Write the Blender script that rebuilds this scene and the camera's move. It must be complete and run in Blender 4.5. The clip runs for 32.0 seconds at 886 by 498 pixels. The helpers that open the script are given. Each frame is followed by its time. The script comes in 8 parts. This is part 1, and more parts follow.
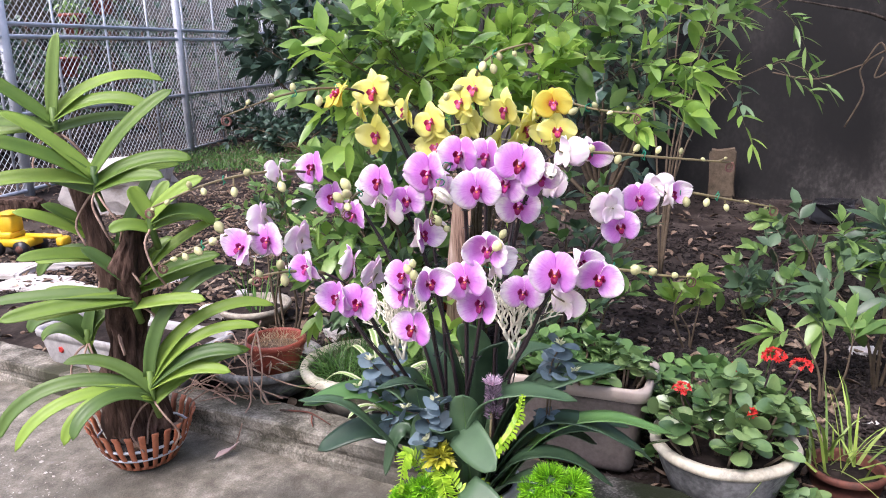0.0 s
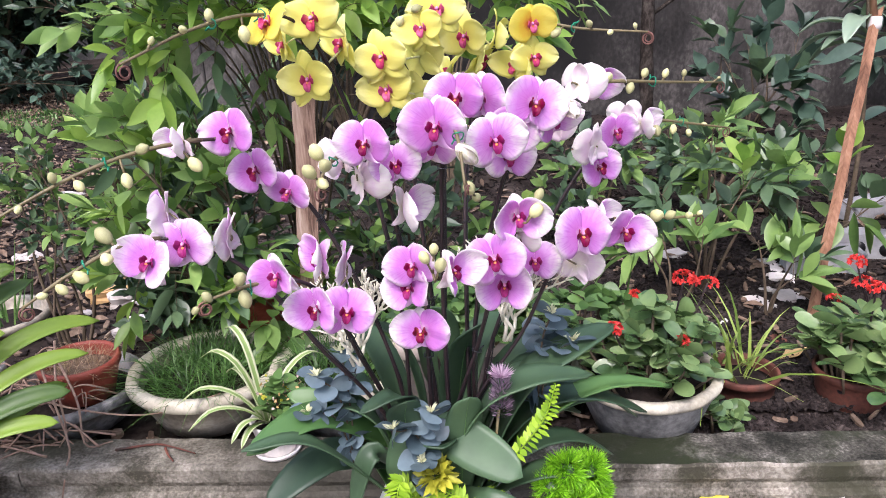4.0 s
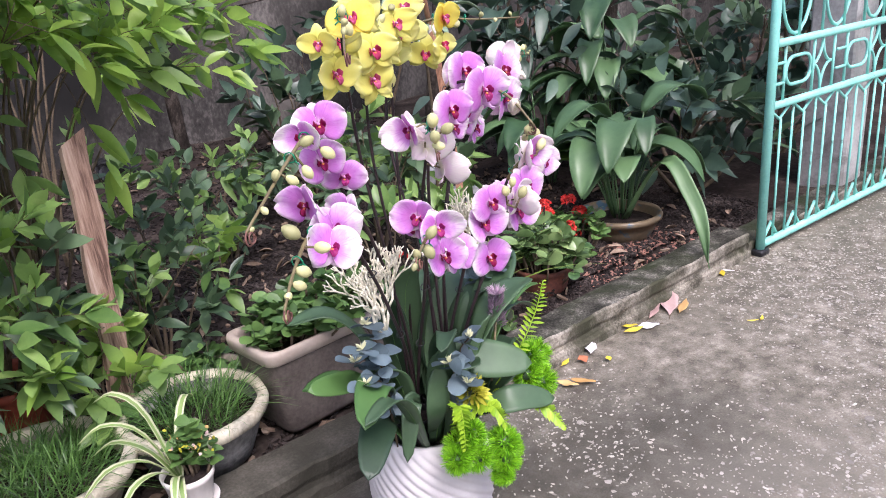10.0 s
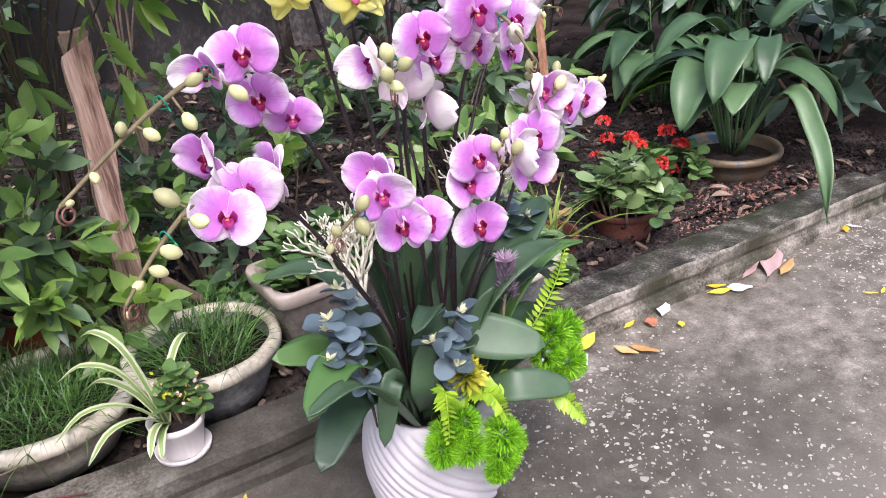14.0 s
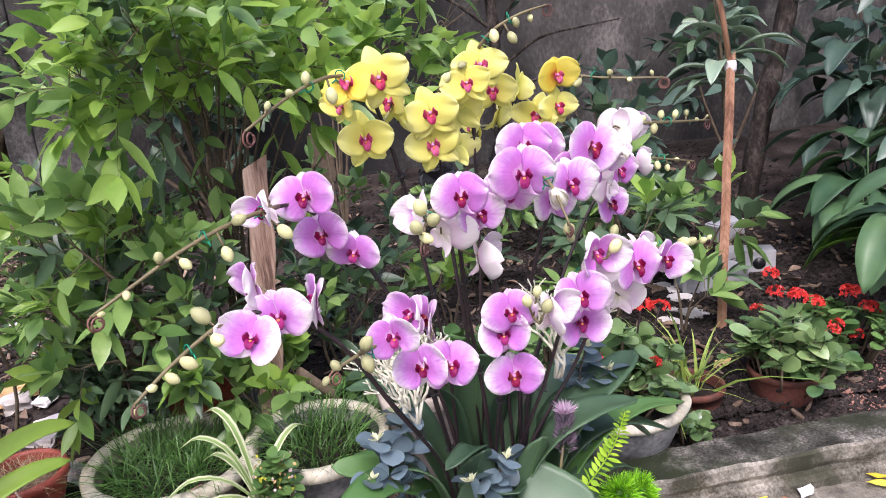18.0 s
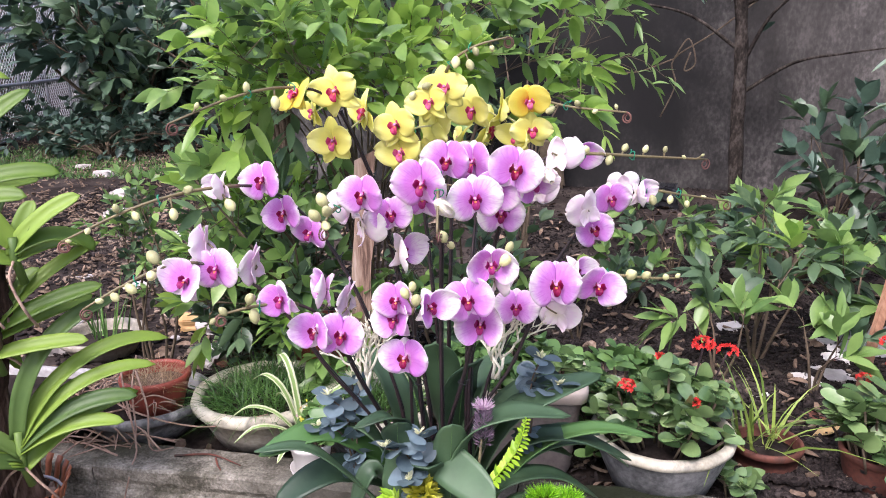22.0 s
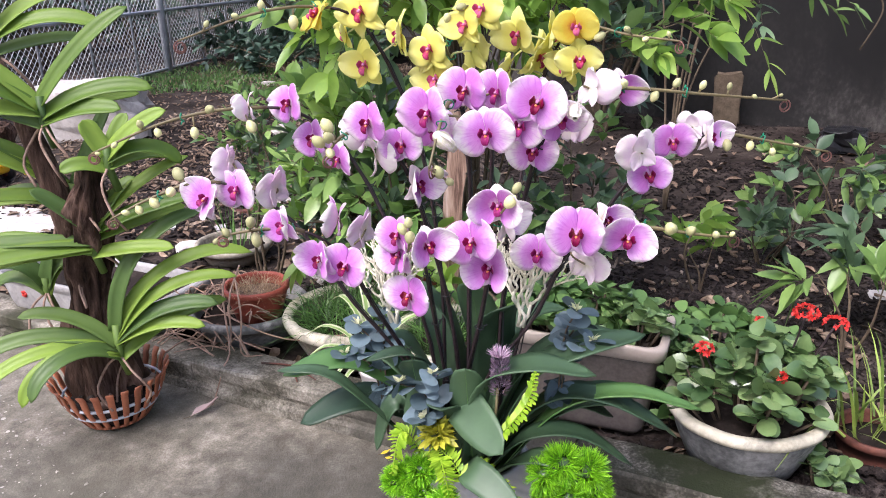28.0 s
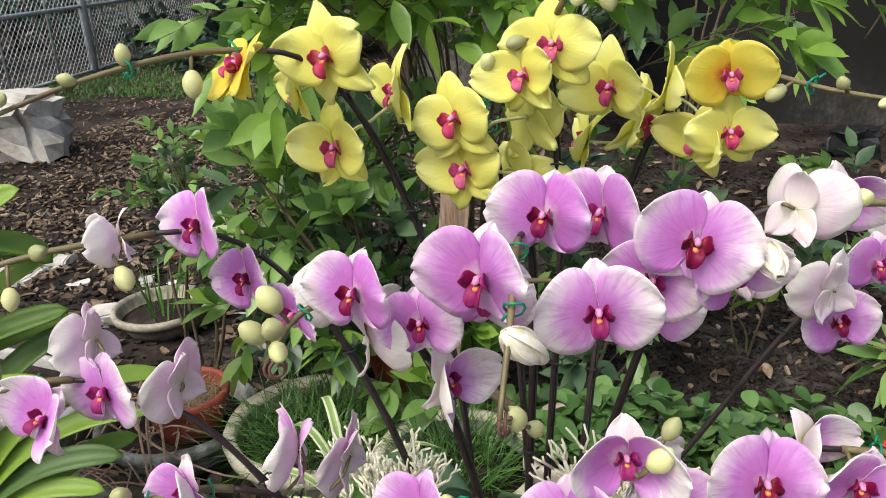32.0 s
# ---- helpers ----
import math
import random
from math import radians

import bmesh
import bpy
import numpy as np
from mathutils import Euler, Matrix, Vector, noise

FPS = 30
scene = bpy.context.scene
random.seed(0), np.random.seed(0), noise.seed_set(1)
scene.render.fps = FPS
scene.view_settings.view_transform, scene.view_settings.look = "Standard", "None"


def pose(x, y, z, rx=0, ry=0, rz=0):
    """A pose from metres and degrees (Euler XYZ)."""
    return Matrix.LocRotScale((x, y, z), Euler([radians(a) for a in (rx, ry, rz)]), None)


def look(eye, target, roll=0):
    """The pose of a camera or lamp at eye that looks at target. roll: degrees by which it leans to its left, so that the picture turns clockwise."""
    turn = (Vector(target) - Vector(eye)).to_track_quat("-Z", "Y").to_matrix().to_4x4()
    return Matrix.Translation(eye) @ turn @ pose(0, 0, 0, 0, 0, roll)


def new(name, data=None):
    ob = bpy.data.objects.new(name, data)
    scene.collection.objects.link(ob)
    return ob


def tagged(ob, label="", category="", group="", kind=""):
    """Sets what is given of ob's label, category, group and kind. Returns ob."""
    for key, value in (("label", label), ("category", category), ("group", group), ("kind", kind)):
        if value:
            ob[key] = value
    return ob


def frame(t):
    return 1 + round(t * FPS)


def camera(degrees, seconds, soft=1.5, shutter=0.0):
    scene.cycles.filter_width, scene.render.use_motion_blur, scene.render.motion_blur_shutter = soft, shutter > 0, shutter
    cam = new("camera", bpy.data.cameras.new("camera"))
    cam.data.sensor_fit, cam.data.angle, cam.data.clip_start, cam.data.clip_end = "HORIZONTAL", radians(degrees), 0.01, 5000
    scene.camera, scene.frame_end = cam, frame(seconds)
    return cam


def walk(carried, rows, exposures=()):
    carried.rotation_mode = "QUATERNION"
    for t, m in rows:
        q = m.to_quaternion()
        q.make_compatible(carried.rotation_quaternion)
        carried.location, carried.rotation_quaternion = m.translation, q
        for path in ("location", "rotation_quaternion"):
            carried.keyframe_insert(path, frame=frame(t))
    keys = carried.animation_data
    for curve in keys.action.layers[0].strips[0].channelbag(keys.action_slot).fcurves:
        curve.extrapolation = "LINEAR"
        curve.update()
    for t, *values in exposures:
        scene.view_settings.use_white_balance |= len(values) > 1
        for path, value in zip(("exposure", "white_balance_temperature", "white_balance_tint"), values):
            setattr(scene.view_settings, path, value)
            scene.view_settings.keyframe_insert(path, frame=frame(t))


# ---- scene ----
cam = camera(60.1, 32.0, soft=1.0)
METRES, EYE, TILT, LEAN, TURN = 5.6, 1.335, 0.0, 0.0, 27.6
ROWS = [
    (0.0, 0.0, 0.0, 0.0, -0.45, -14.5, 1.73),
    (0.5, -0.0036, 0.0002, -0.0001, -3.17, -14.99, 2.11),
    (1.0, -0.0201, 0.0012, 0.0003, -6.46, -16.26, 2.13),
    (1.5, -0.041, 0.0035, -0.0034, -9.15, -18.15, 2.1),
    (2.0, -0.0494, 0.0087, -0.0091, -11.61, -21.0, 1.91),
    (2.5, -0.0513, 0.0215, -0.0113, -13.47, -22.36, 1.87),
    (3.0, -0.0521, 0.0428, -0.0093, -16.08, -22.73, 2.04),
    (3.5, -0.0604, 0.0613, -0.0049, -19.25, -22.04, 2.4),
    (4.0, -0.0853, 0.0867, -0.0022, -24.88, -20.39, 2.59),
    (4.5, -0.1009, 0.1028, -0.0024, -29.59, -19.42, 2.3),
    (6.5, -0.1541, 0.1931, -0.0, -50.05, -18.05, 1.51),
    (7.0, -0.1684, 0.1935, -0.0001, -54.31, -17.58, 1.75),
    (7.5, -0.1889, 0.1816, -0.002, -58.32, -17.52, 2.21),
    (8.0, -0.2104, 0.1744, -0.0019, -61.25, -17.79, 3.02),
    (8.5, -0.225, 0.1794, -0.0012, -64.39, -18.24, 3.72),
    (9.0, -0.2421, 0.185, -0.0017, -66.69, -18.63, 4.15),
    (9.5, -0.2509, 0.1866, -0.003, -68.19, -19.12, 4.37),
    (10.0, -0.2527, 0.1878, -0.0032, -69.07, -20.01, 4.39),
    (10.5, -0.2517, 0.1888, -0.0069, -69.56, -21.51, 4.39),
    (11.0, -0.2494, 0.1885, -0.0101, -69.61, -23.13, 4.39),
    (11.5, -0.2474, 0.1871, -0.0105, -68.96, -24.5, 4.32),
    (12.0, -0.2365, 0.1792, -0.0108, -67.05, -25.44, 4.46),
    (12.5, -0.2245, 0.1649, -0.0103, -64.53, -25.76, 4.58),
    (13.0, -0.2156, 0.1545, -0.01, -61.75, -25.81, 4.75),
    (13.5, -0.2035, 0.1543, -0.0088, -59.67, -25.9, 4.77),
    (14.0, -0.182, 0.1675, -0.0092, -58.2, -26.24, 4.84),
    (14.5, -0.1677, 0.1766, -0.0096, -56.57, -26.49, 4.76),
    (16.5, -0.1295, 0.1416, 0.0002, -41.81, -20.54, 4.63),
    (17.0, -0.1303, 0.1361, 0.0009, -40.11, -18.69, 4.55),
    (17.5, -0.1385, 0.1325, 0.0031, -39.77, -17.45, 4.42),
    (18.0, -0.1503, 0.1228, 0.0009, -39.36, -16.98, 4.05),
    (18.5, -0.1532, 0.1143, 0.0013, -38.13, -17.01, 3.62),
    (19.0, -0.1363, 0.1058, 0.0008, -35.02, -16.85, 3.31),
    (19.5, -0.1137, 0.0973, -0.0005, -31.2, -16.72, 2.89),
    (20.0, -0.1066, 0.0861, 0.0004, -27.51, -16.49, 2.19),
    (20.5, -0.1064, 0.0639, -0.0008, -23.53, -16.53, 1.7),
    (21.0, -0.0973, 0.0482, 0.0016, -20.7, -16.39, 1.15),
    (21.5, -0.0756, 0.0427, 0.0016, -17.99, -16.04, 1.09),
    (22.0, -0.0621, 0.0395, 0.0019, -15.9, -15.38, 1.34),
    (22.5, -0.0566, 0.0411, 0.0004, -14.49, -15.01, 1.71),
    (23.0, -0.0505, 0.0408, -0.0005, -13.33, -14.77, 2.0),
    (23.5, -0.0492, 0.0372, 0.0002, -12.3, -14.7, 2.13),
    (24.0, -0.051, 0.0226, 0.0005, -11.42, -14.87, 2.02),
    (24.5, -0.0474, 0.0024, 0.0004, -10.48, -15.22, 1.88),
    (25.0, -0.0436, -0.0047, 0.0005, -9.25, -15.66, 1.79),
    (25.5, -0.0337, -0.0055, 0.001, -7.33, -15.98, 1.89),
    (27.5, 0.0011, 0.0246, -0.0018, -0.94, -18.7, 1.74),
    (28.0, -0.0036, 0.0455, -0.0011, -1.26, -20.37, 1.39),
    (28.5, -0.0054, 0.0606, -0.0033, -1.68, -21.79, 1.22),
    (29.0, 0.0005, 0.0737, -0.0032, -1.55, -22.55, 1.53),
    (29.5, 0.0169, 0.0954, -0.0017, -0.99, -22.59, 2.2),
    (30.0, 0.0221, 0.1075, -0.0002, -0.7, -22.08, 2.86),
    (30.5, 0.0127, 0.1213, -0.0, -1.77, -21.55, 2.8),
    (31.0, -0.0063, 0.1399, 0.0007, -2.99, -21.43, 2.5),
    (31.5, -0.0181, 0.1515, 0.0011, -4.22, -21.45, 2.1),
    (32.0, -0.0168, 0.1724, 0.0017, -5.3, -21.53, 2.21),
]
walk(cam, [(t, pose(0, 0, EYE, TILT, LEAN, TURN) @ pose(METRES * x, METRES * y, METRES * z, 90 + pitch, roll, yaw)) for t, x, y, z, yaw, pitch, roll in ROWS], exposures=[(0, 1.2, 6050, 22), (3, 1.12, 6050, 22), (7, 0.98, 6080, 20), (12, 1.0, 6050, 24), (17, 0.97, 6050, 22), (21, 1.15, 6050, 23), (25, 1.2, 6050, 23), (28, 1.1, 6080, 20), (30, 1.12, 6250, 11), (32, 0.62, 6550, 4)])

# ---- light and sky ----
world = bpy.data.worlds.new("overcast_sky")
scene.world = world
world.use_nodes = True
wn, wl = world.node_tree.nodes, world.node_tree.links
sky = wn.new("ShaderNodeTexSky")
sky.sky_type, sky.sun_disc = "NISHITA", False
sky.sun_elevation, sky.sun_rotation = radians(58), radians(200)
sky.air_density, sky.dust_density, sky.ozone_density = 1.2, 5.0, 0.6
soften = wn.new("ShaderNodeHueSaturation")
soften.inputs["Saturation"].default_value = 0.9
wl.new(sky.outputs[0], soften.inputs["Color"])
wl.new(soften.outputs[0], wn["Background"].inputs["Color"])
wn["Background"].inputs["Strength"].default_value = 0.135
sun = new("sun", bpy.data.lights.new("sun", "SUN"))
sun.data.energy, sun.data.angle, sun.data.color = 1.5, radians(28), (1.0, 0.98, 0.95)
sun.matrix_world = look((-2, -5, 10), (-0.5, 1.5, 0.5))

# ---- materials ----
def nodes_of(m):
    return m.node_tree.nodes, m.node_tree.links


def principled(name, rough=0.6, metal=0.0, spec=0.5):
    m = bpy.data.materials.new(name)
    m.use_nodes = True
    b = m.node_tree.nodes["Principled BSDF"]
    b.inputs["Roughness"].default_value = rough
    b.inputs["Metallic"].default_value = metal
    b.inputs["Specular IOR Level"].default_value = spec
    return m, b


def ramp_node(n, stops, interp="LINEAR"):
    r = n.new("ShaderNodeValToRGB")
    r.color_ramp.interpolation = interp
    els = r.color_ramp.elements
    while len(els) < len(stops):
        els.new(0.5)
    for e, (p, c) in zip(els, stops):
        e.position, e.color = p, (*c, 1) if len(c) == 3 else c
    return r


def coords(n, l, scale=(1, 1, 1), kind="Object"):
    tc, mp = n.new("ShaderNodeTexCoord"), n.new("ShaderNodeMapping")
    mp.inputs["Scale"].default_value = scale
    l.new(tc.outputs[kind], mp.inputs["Vector"])
    return mp.outputs[0]


def noise_node(n, l, vec, scale, detail=5.0, rough=0.6, distort=0.0):
    t = n.new("ShaderNodeTexNoise")
    t.inputs["Scale"].default_value, t.inputs["Detail"].default_value = scale, detail
    t.inputs["Roughness"].default_value, t.inputs["Distortion"].default_value = rough, distort
    l.new(vec, t.inputs["Vector"])
    return t


def mixed(n, l, fac, a, b, mode="MIX"):
    x = n.new("ShaderNodeMix")
    x.data_type, x.blend_type = "RGBA", mode
    for sock, v in (("Factor", fac), ("A", a), ("B", b)):
        i = next(s for s in x.inputs if s.name == sock and s.enabled)
        if hasattr(v, "is_output"):
            l.new(v, i)
        else:
            i.default_value = v if isinstance(v, (int, float)) else (*v, 1)
    return next(s for s in x.outputs if s.enabled)


def rough_surface(name, stops, scale=6.0, fine=60.0, rough=0.8, bump=0.3, bump_dist=0.004, metal=0.0, stretch=(1, 1, 1), spec=0.4,
                  stain=None, stain_scale=1.5, stain_edges=(0.5, 0.62), random_by=None, kind="Object"):
    """Two scales of noise in the colour, a bump, and stains of a second colour."""
    m, b = principled(name, rough, metal, spec)
    n, l = nodes_of(m)
    vec = coords(n, l, stretch, kind)
    big, small = noise_node(n, l, vec, scale, 6), noise_node(n, l, vec, fine, 4)
    fac = n.new("ShaderNodeMath")
    fac.operation = "MULTIPLY_ADD"
    fac.inputs[1].default_value = 0.35
    l.new(small.outputs["Fac"], fac.inputs[0])
    sub = n.new("ShaderNodeMath")
    sub.operation, sub.inputs[1].default_value = "MULTIPLY", 0.65
    l.new(big.outputs["Fac"], sub.inputs[0])
    l.new(sub.outputs[0], fac.inputs[2])
    r = ramp_node(n, stops)
    l.new(fac.outputs[0], r.inputs[0])
    col = r.outputs[0]
    if stain:
        sn = noise_node(n, l, vec, stain_scale, 8, 0.65, 0.4)
        sr = ramp_node(n, [(stain_edges[0], (0, 0, 0)), (stain_edges[1], (1, 1, 1))])
        l.new(sn.outputs["Fac"], sr.inputs[0])
        col = mixed(n, l, sr.outputs[0], col, stain)
    if random_by is not None:
        info = n.new("ShaderNodeNewGeometry" if random_by == "island" else "ShaderNodeObjectInfo")
        hv = n.new("ShaderNodeHueSaturation")
        mr = n.new("ShaderNodeMapRange")
        mr.inputs["To Min"].default_value, mr.inputs["To Max"].default_value = 0.6, 1.4
        l.new(info.outputs["Random Per Island" if random_by == "island" else "Random"], mr.inputs["Value"])
        l.new(mr.outputs[0], hv.inputs["Value"])
        l.new(col, hv.inputs["Color"])
        col = hv.outputs[0]
    l.new(col, b.inputs["Base Color"])
    bp = n.new("ShaderNodeBump")
    bp.inputs["Strength"].default_value, bp.inputs["Distance"].default_value = bump, bump_dist
    l.new(fac.outputs[0], bp.inputs["Height"])
    l.new(bp.outputs[0], b.inputs["Normal"])
    return m


def leaf_mat(name, dark, light, rough=0.4, through_light=0.25, random_by="island", scale=25.0, tip=None, spec=0.5):
    """A leaf: colour varies from leaf to leaf and along it, some light passes through."""
    m, b = principled(name, rough, 0.0, spec)
    n, l = nodes_of(m)
    vec = coords(n, l)
    ns = noise_node(n, l, vec, scale, 4)
    info = n.new("ShaderNodeNewGeometry" if random_by == "island" else "ShaderNodeObjectInfo")
    rnd = info.outputs["Random Per Island" if random_by == "island" else "Random"]
    add = n.new("ShaderNodeMath")
    add.operation, add.inputs[1].default_value = "MULTIPLY_ADD", 0.6
    l.new(rnd, add.inputs[0])
    half = n.new("ShaderNodeMath")
    half.operation, half.inputs[1].default_value = "MULTIPLY", 0.5
    l.new(ns.outputs["Fac"], half.inputs[0])
    l.new(half.outputs[0], add.inputs[2])
    stops = [(0.15, dark), (0.85, light)] + ([(0.97, tip)] if tip else [])
    r = ramp_node(n, stops)
    l.new(add.outputs[0], r.inputs[0])
    l.new(r.outputs[0], b.inputs["Base Color"])
    bp = n.new("ShaderNodeBump")
    bp.inputs["Strength"].default_value, bp.inputs["Distance"].default_value = 0.2, 0.002
    l.new(ns.outputs["Fac"], bp.inputs["Height"])
    l.new(bp.outputs[0], b.inputs["Normal"])
    if through_light:
        tr, mx = n.new("ShaderNodeBsdfTranslucent"), n.new("ShaderNodeMixShader")
        l.new(r.outputs[0], tr.inputs["Color"])
        mx.inputs[0].default_value = through_light
        l.new(b.outputs[0], mx.inputs[1])
        l.new(tr.outputs[0], mx.inputs[2])
        l.new(mx.outputs[0], n["Material Output"].inputs["Surface"])
    return m


def petal_mat(name, stops, vein=(0.5, 0.1, 0.5), vein_amount=0.25, rough=0.55, stretch=(1, 1, 1)):
    """A petal: the colour runs from the flower's middle outwards, with fine veins."""
    m, b = principled(name, rough, 0.0, 0.3)
    n, l = nodes_of(m)
    vec = coords(n, l, stretch)
    ln = n.new("ShaderNodeVectorMath")
    ln.operation = "LENGTH"
    l.new(vec, ln.inputs[0])
    ns = noise_node(n, l, vec, 5.0, 3)
    off = n.new("ShaderNodeMath")
    off.operation, off.inputs[1].default_value, off.inputs[2].default_value = "MULTIPLY_ADD", 0.3, -0.2
    l.new(ns.outputs["Fac"], off.inputs[0])
    inf = n.new("ShaderNodeObjectInfo")
    off2 = n.new("ShaderNodeMath")
    off2.operation, off2.inputs[1].default_value = "MULTIPLY_ADD", 0.2
    l.new(inf.outputs["Random"], off2.inputs[0])
    l.new(off.outputs[0], off2.inputs[2])
    add = n.new("ShaderNodeMath")
    l.new(ln.outputs["Value"], add.inputs[0])
    l.new(off2.outputs[0], add.inputs[1])
    r = ramp_node(n, stops)
    l.new(add.outputs[0], r.inputs[0])
    sep, ang, cmb = n.new("ShaderNodeSeparateXYZ"), n.new("ShaderNodeMath"), n.new("ShaderNodeCombineXYZ")
    ang.operation = "ARCTAN2"
    l.new(vec, sep.inputs[0])
    l.new(sep.outputs["Z"], ang.inputs[0])
    l.new(sep.outputs["X"], ang.inputs[1])
    l.new(ang.outputs[0], cmb.inputs[0])
    far = n.new("ShaderNodeMath")
    far.operation, far.inputs[1].default_value = "MULTIPLY", 0.35
    l.new(ln.outputs["Value"], far.inputs[0])
    l.new(far.outputs[0], cmb.inputs[1])
    l.new(inf.outputs["Random"], cmb.inputs[2])
    wv = n.new("ShaderNodeTexNoise")
    wv.inputs["Scale"].default_value, wv.inputs["Detail"].default_value = 14.0, 4.0
    l.new(cmb.outputs[0], wv.inputs["Vector"])
    vr = ramp_node(n, [(0.5, (0, 0, 0)), (0.75, (vein_amount,) * 3)])
    l.new(wv.outputs["Fac"], vr.inputs[0])
    col = mixed(n, l, vr.outputs[0], r.outputs[0], vein)
    l.new(col, b.inputs["Base Color"])
    bp = n.new("ShaderNodeBump")
    bp.inputs["Strength"].default_value, bp.inputs["Distance"].default_value = 0.15, 0.02
    l.new(wv.outputs["Fac"], bp.inputs["Height"])
    l.new(bp.outputs[0], b.inputs["Normal"])
    tr, mx = n.new("ShaderNodeBsdfTranslucent"), n.new("ShaderNodeMixShader")
    l.new(col, tr.inputs["Color"])
    mx.inputs[0].default_value = 0.38
    l.new(b.outputs[0], mx.inputs[1])
    l.new(tr.outputs[0], mx.inputs[2])
    l.new(mx.outputs[0], n["Material Output"].inputs["Surface"])
    return m


M = {}
M["pavement"] = rough_surface("worn_concrete", [(0.39, (0.085, 0.074, 0.056)), (0.46, (0.145, 0.13, 0.1)), (0.54, (0.21, 0.19, 0.152)), (0.63, (0.35, 0.322, 0.265))], 14, 170, 0.68, 1.0, 0.008,
                              stain=(0.1, 0.093, 0.068), stain_scale=1.3, stain_edges=(0.44, 0.7))
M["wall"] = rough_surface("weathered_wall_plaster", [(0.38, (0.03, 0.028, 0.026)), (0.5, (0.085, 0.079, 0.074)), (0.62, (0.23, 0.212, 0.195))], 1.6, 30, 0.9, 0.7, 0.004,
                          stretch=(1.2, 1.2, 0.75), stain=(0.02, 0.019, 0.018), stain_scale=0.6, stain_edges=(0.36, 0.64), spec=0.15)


def ragged_patch(m, centre, reach, amount, shade=(0.045, 0.042, 0.033)):
    """Mixes in a darker or paler patch with a ragged edge round a place."""
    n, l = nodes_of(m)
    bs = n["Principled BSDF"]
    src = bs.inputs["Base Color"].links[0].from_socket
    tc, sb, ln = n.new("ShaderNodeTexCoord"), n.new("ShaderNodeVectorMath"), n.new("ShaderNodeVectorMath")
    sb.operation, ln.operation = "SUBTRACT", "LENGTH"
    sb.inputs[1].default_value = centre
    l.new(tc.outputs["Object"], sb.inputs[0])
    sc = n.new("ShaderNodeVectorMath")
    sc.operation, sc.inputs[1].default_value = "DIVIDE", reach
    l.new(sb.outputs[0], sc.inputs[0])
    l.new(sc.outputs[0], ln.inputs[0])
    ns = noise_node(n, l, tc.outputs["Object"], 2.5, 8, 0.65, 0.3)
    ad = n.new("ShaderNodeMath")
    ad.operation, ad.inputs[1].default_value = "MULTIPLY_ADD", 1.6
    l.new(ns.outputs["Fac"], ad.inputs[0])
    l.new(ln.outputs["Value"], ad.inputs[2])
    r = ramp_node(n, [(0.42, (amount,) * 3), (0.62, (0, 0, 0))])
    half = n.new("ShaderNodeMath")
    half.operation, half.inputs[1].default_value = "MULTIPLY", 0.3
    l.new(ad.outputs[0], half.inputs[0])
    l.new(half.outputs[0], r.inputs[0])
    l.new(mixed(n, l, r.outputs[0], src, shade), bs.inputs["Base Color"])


# dark damp stain in the left foreground
ragged_patch(M["pavement"], (-1.35, 1.1, 0), (0.75, 0.5, 1), 0.4)
# darker on both sides of the vase; worn paler in the right foreground
ragged_patch(M["pavement"], (-0.25, 1.3, 0), (0.5, 0.4, 1), 0.65)
ragged_patch(M["pavement"], (-1.0, 1.5, 0), (0.55, 0.45, 1), 0.7)
ragged_patch(M["pavement"], (-0.1, 0.85, 0), (0.5, 0.4, 1), 0.3, (0.28, 0.26, 0.215))
# north wall: paler towards the right end, nearly black in the middle
ragged_patch(M["wall"], (1.5, 6.8, 1.25), (0.9, 3.0, 0.6), 0.1, (0.24, 0.215, 0.19))
ragged_patch(M["wall"], (-0.8, 6.8, 1.1), (1.3, 3.0, 1.6), 0.85, (0.016, 0.0155, 0.0155))
M["kerb"] = rough_surface("mossy_cement", [(0.4, (0.014, 0.014, 0.01)), (0.48, (0.045, 0.043, 0.034)), (0.55, (0.09, 0.085, 0.07)), (0.64, (0.26, 0.245, 0.21))], 11, 130, 0.85, 1.0, 0.008,
                          stain=(0.024, 0.03, 0.014), stain_scale=3.5, stain_edges=(0.48, 0.62), spec=0.2)
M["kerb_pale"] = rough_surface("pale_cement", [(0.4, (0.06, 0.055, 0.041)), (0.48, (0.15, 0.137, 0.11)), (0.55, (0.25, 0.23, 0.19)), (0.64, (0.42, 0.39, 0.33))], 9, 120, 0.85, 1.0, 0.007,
                          stain=(0.045, 0.046, 0.028), stain_scale=3.0, stain_edges=(0.46, 0.62), spec=0.2)
# darkens the kerb round x -0.95, fading out to the pale cement
ragged_patch(M["kerb_pale"], (-0.95, 1.9, 0.08), (0.5, 0.5, 0.5), 0.8, (0.045, 0.043, 0.034))
M["soil"] = rough_surface("dark_garden_soil", [(0.36, (0.012, 0.0095, 0.008)), (0.5, (0.03, 0.023, 0.02)), (0.66, (0.085, 0.068, 0.058))], 3, 40, 0.95, 0.9, 0.01,
                          stain=(0.1, 0.082, 0.068), stain_scale=0.4, stain_edges=(0.55, 0.75), spec=0.08)
M["mulch"] = rough_surface("bark_mulch", [(0.36, (0.009, 0.0075, 0.007)), (0.5, (0.024, 0.019, 0.0175)), (0.66, (0.085, 0.069, 0.063))], 6, 60, 0.7, 0.5, 0.003, random_by="island", spec=0.08)
M["litter"] = rough_surface("dry_leaf_litter", [(0.36, (0.08, 0.052, 0.036)), (0.5, (0.17, 0.12, 0.085)), (0.66, (0.33, 0.26, 0.2))], 6, 60, 0.8, 0.4, 0.002, random_by="island", spec=0.15)
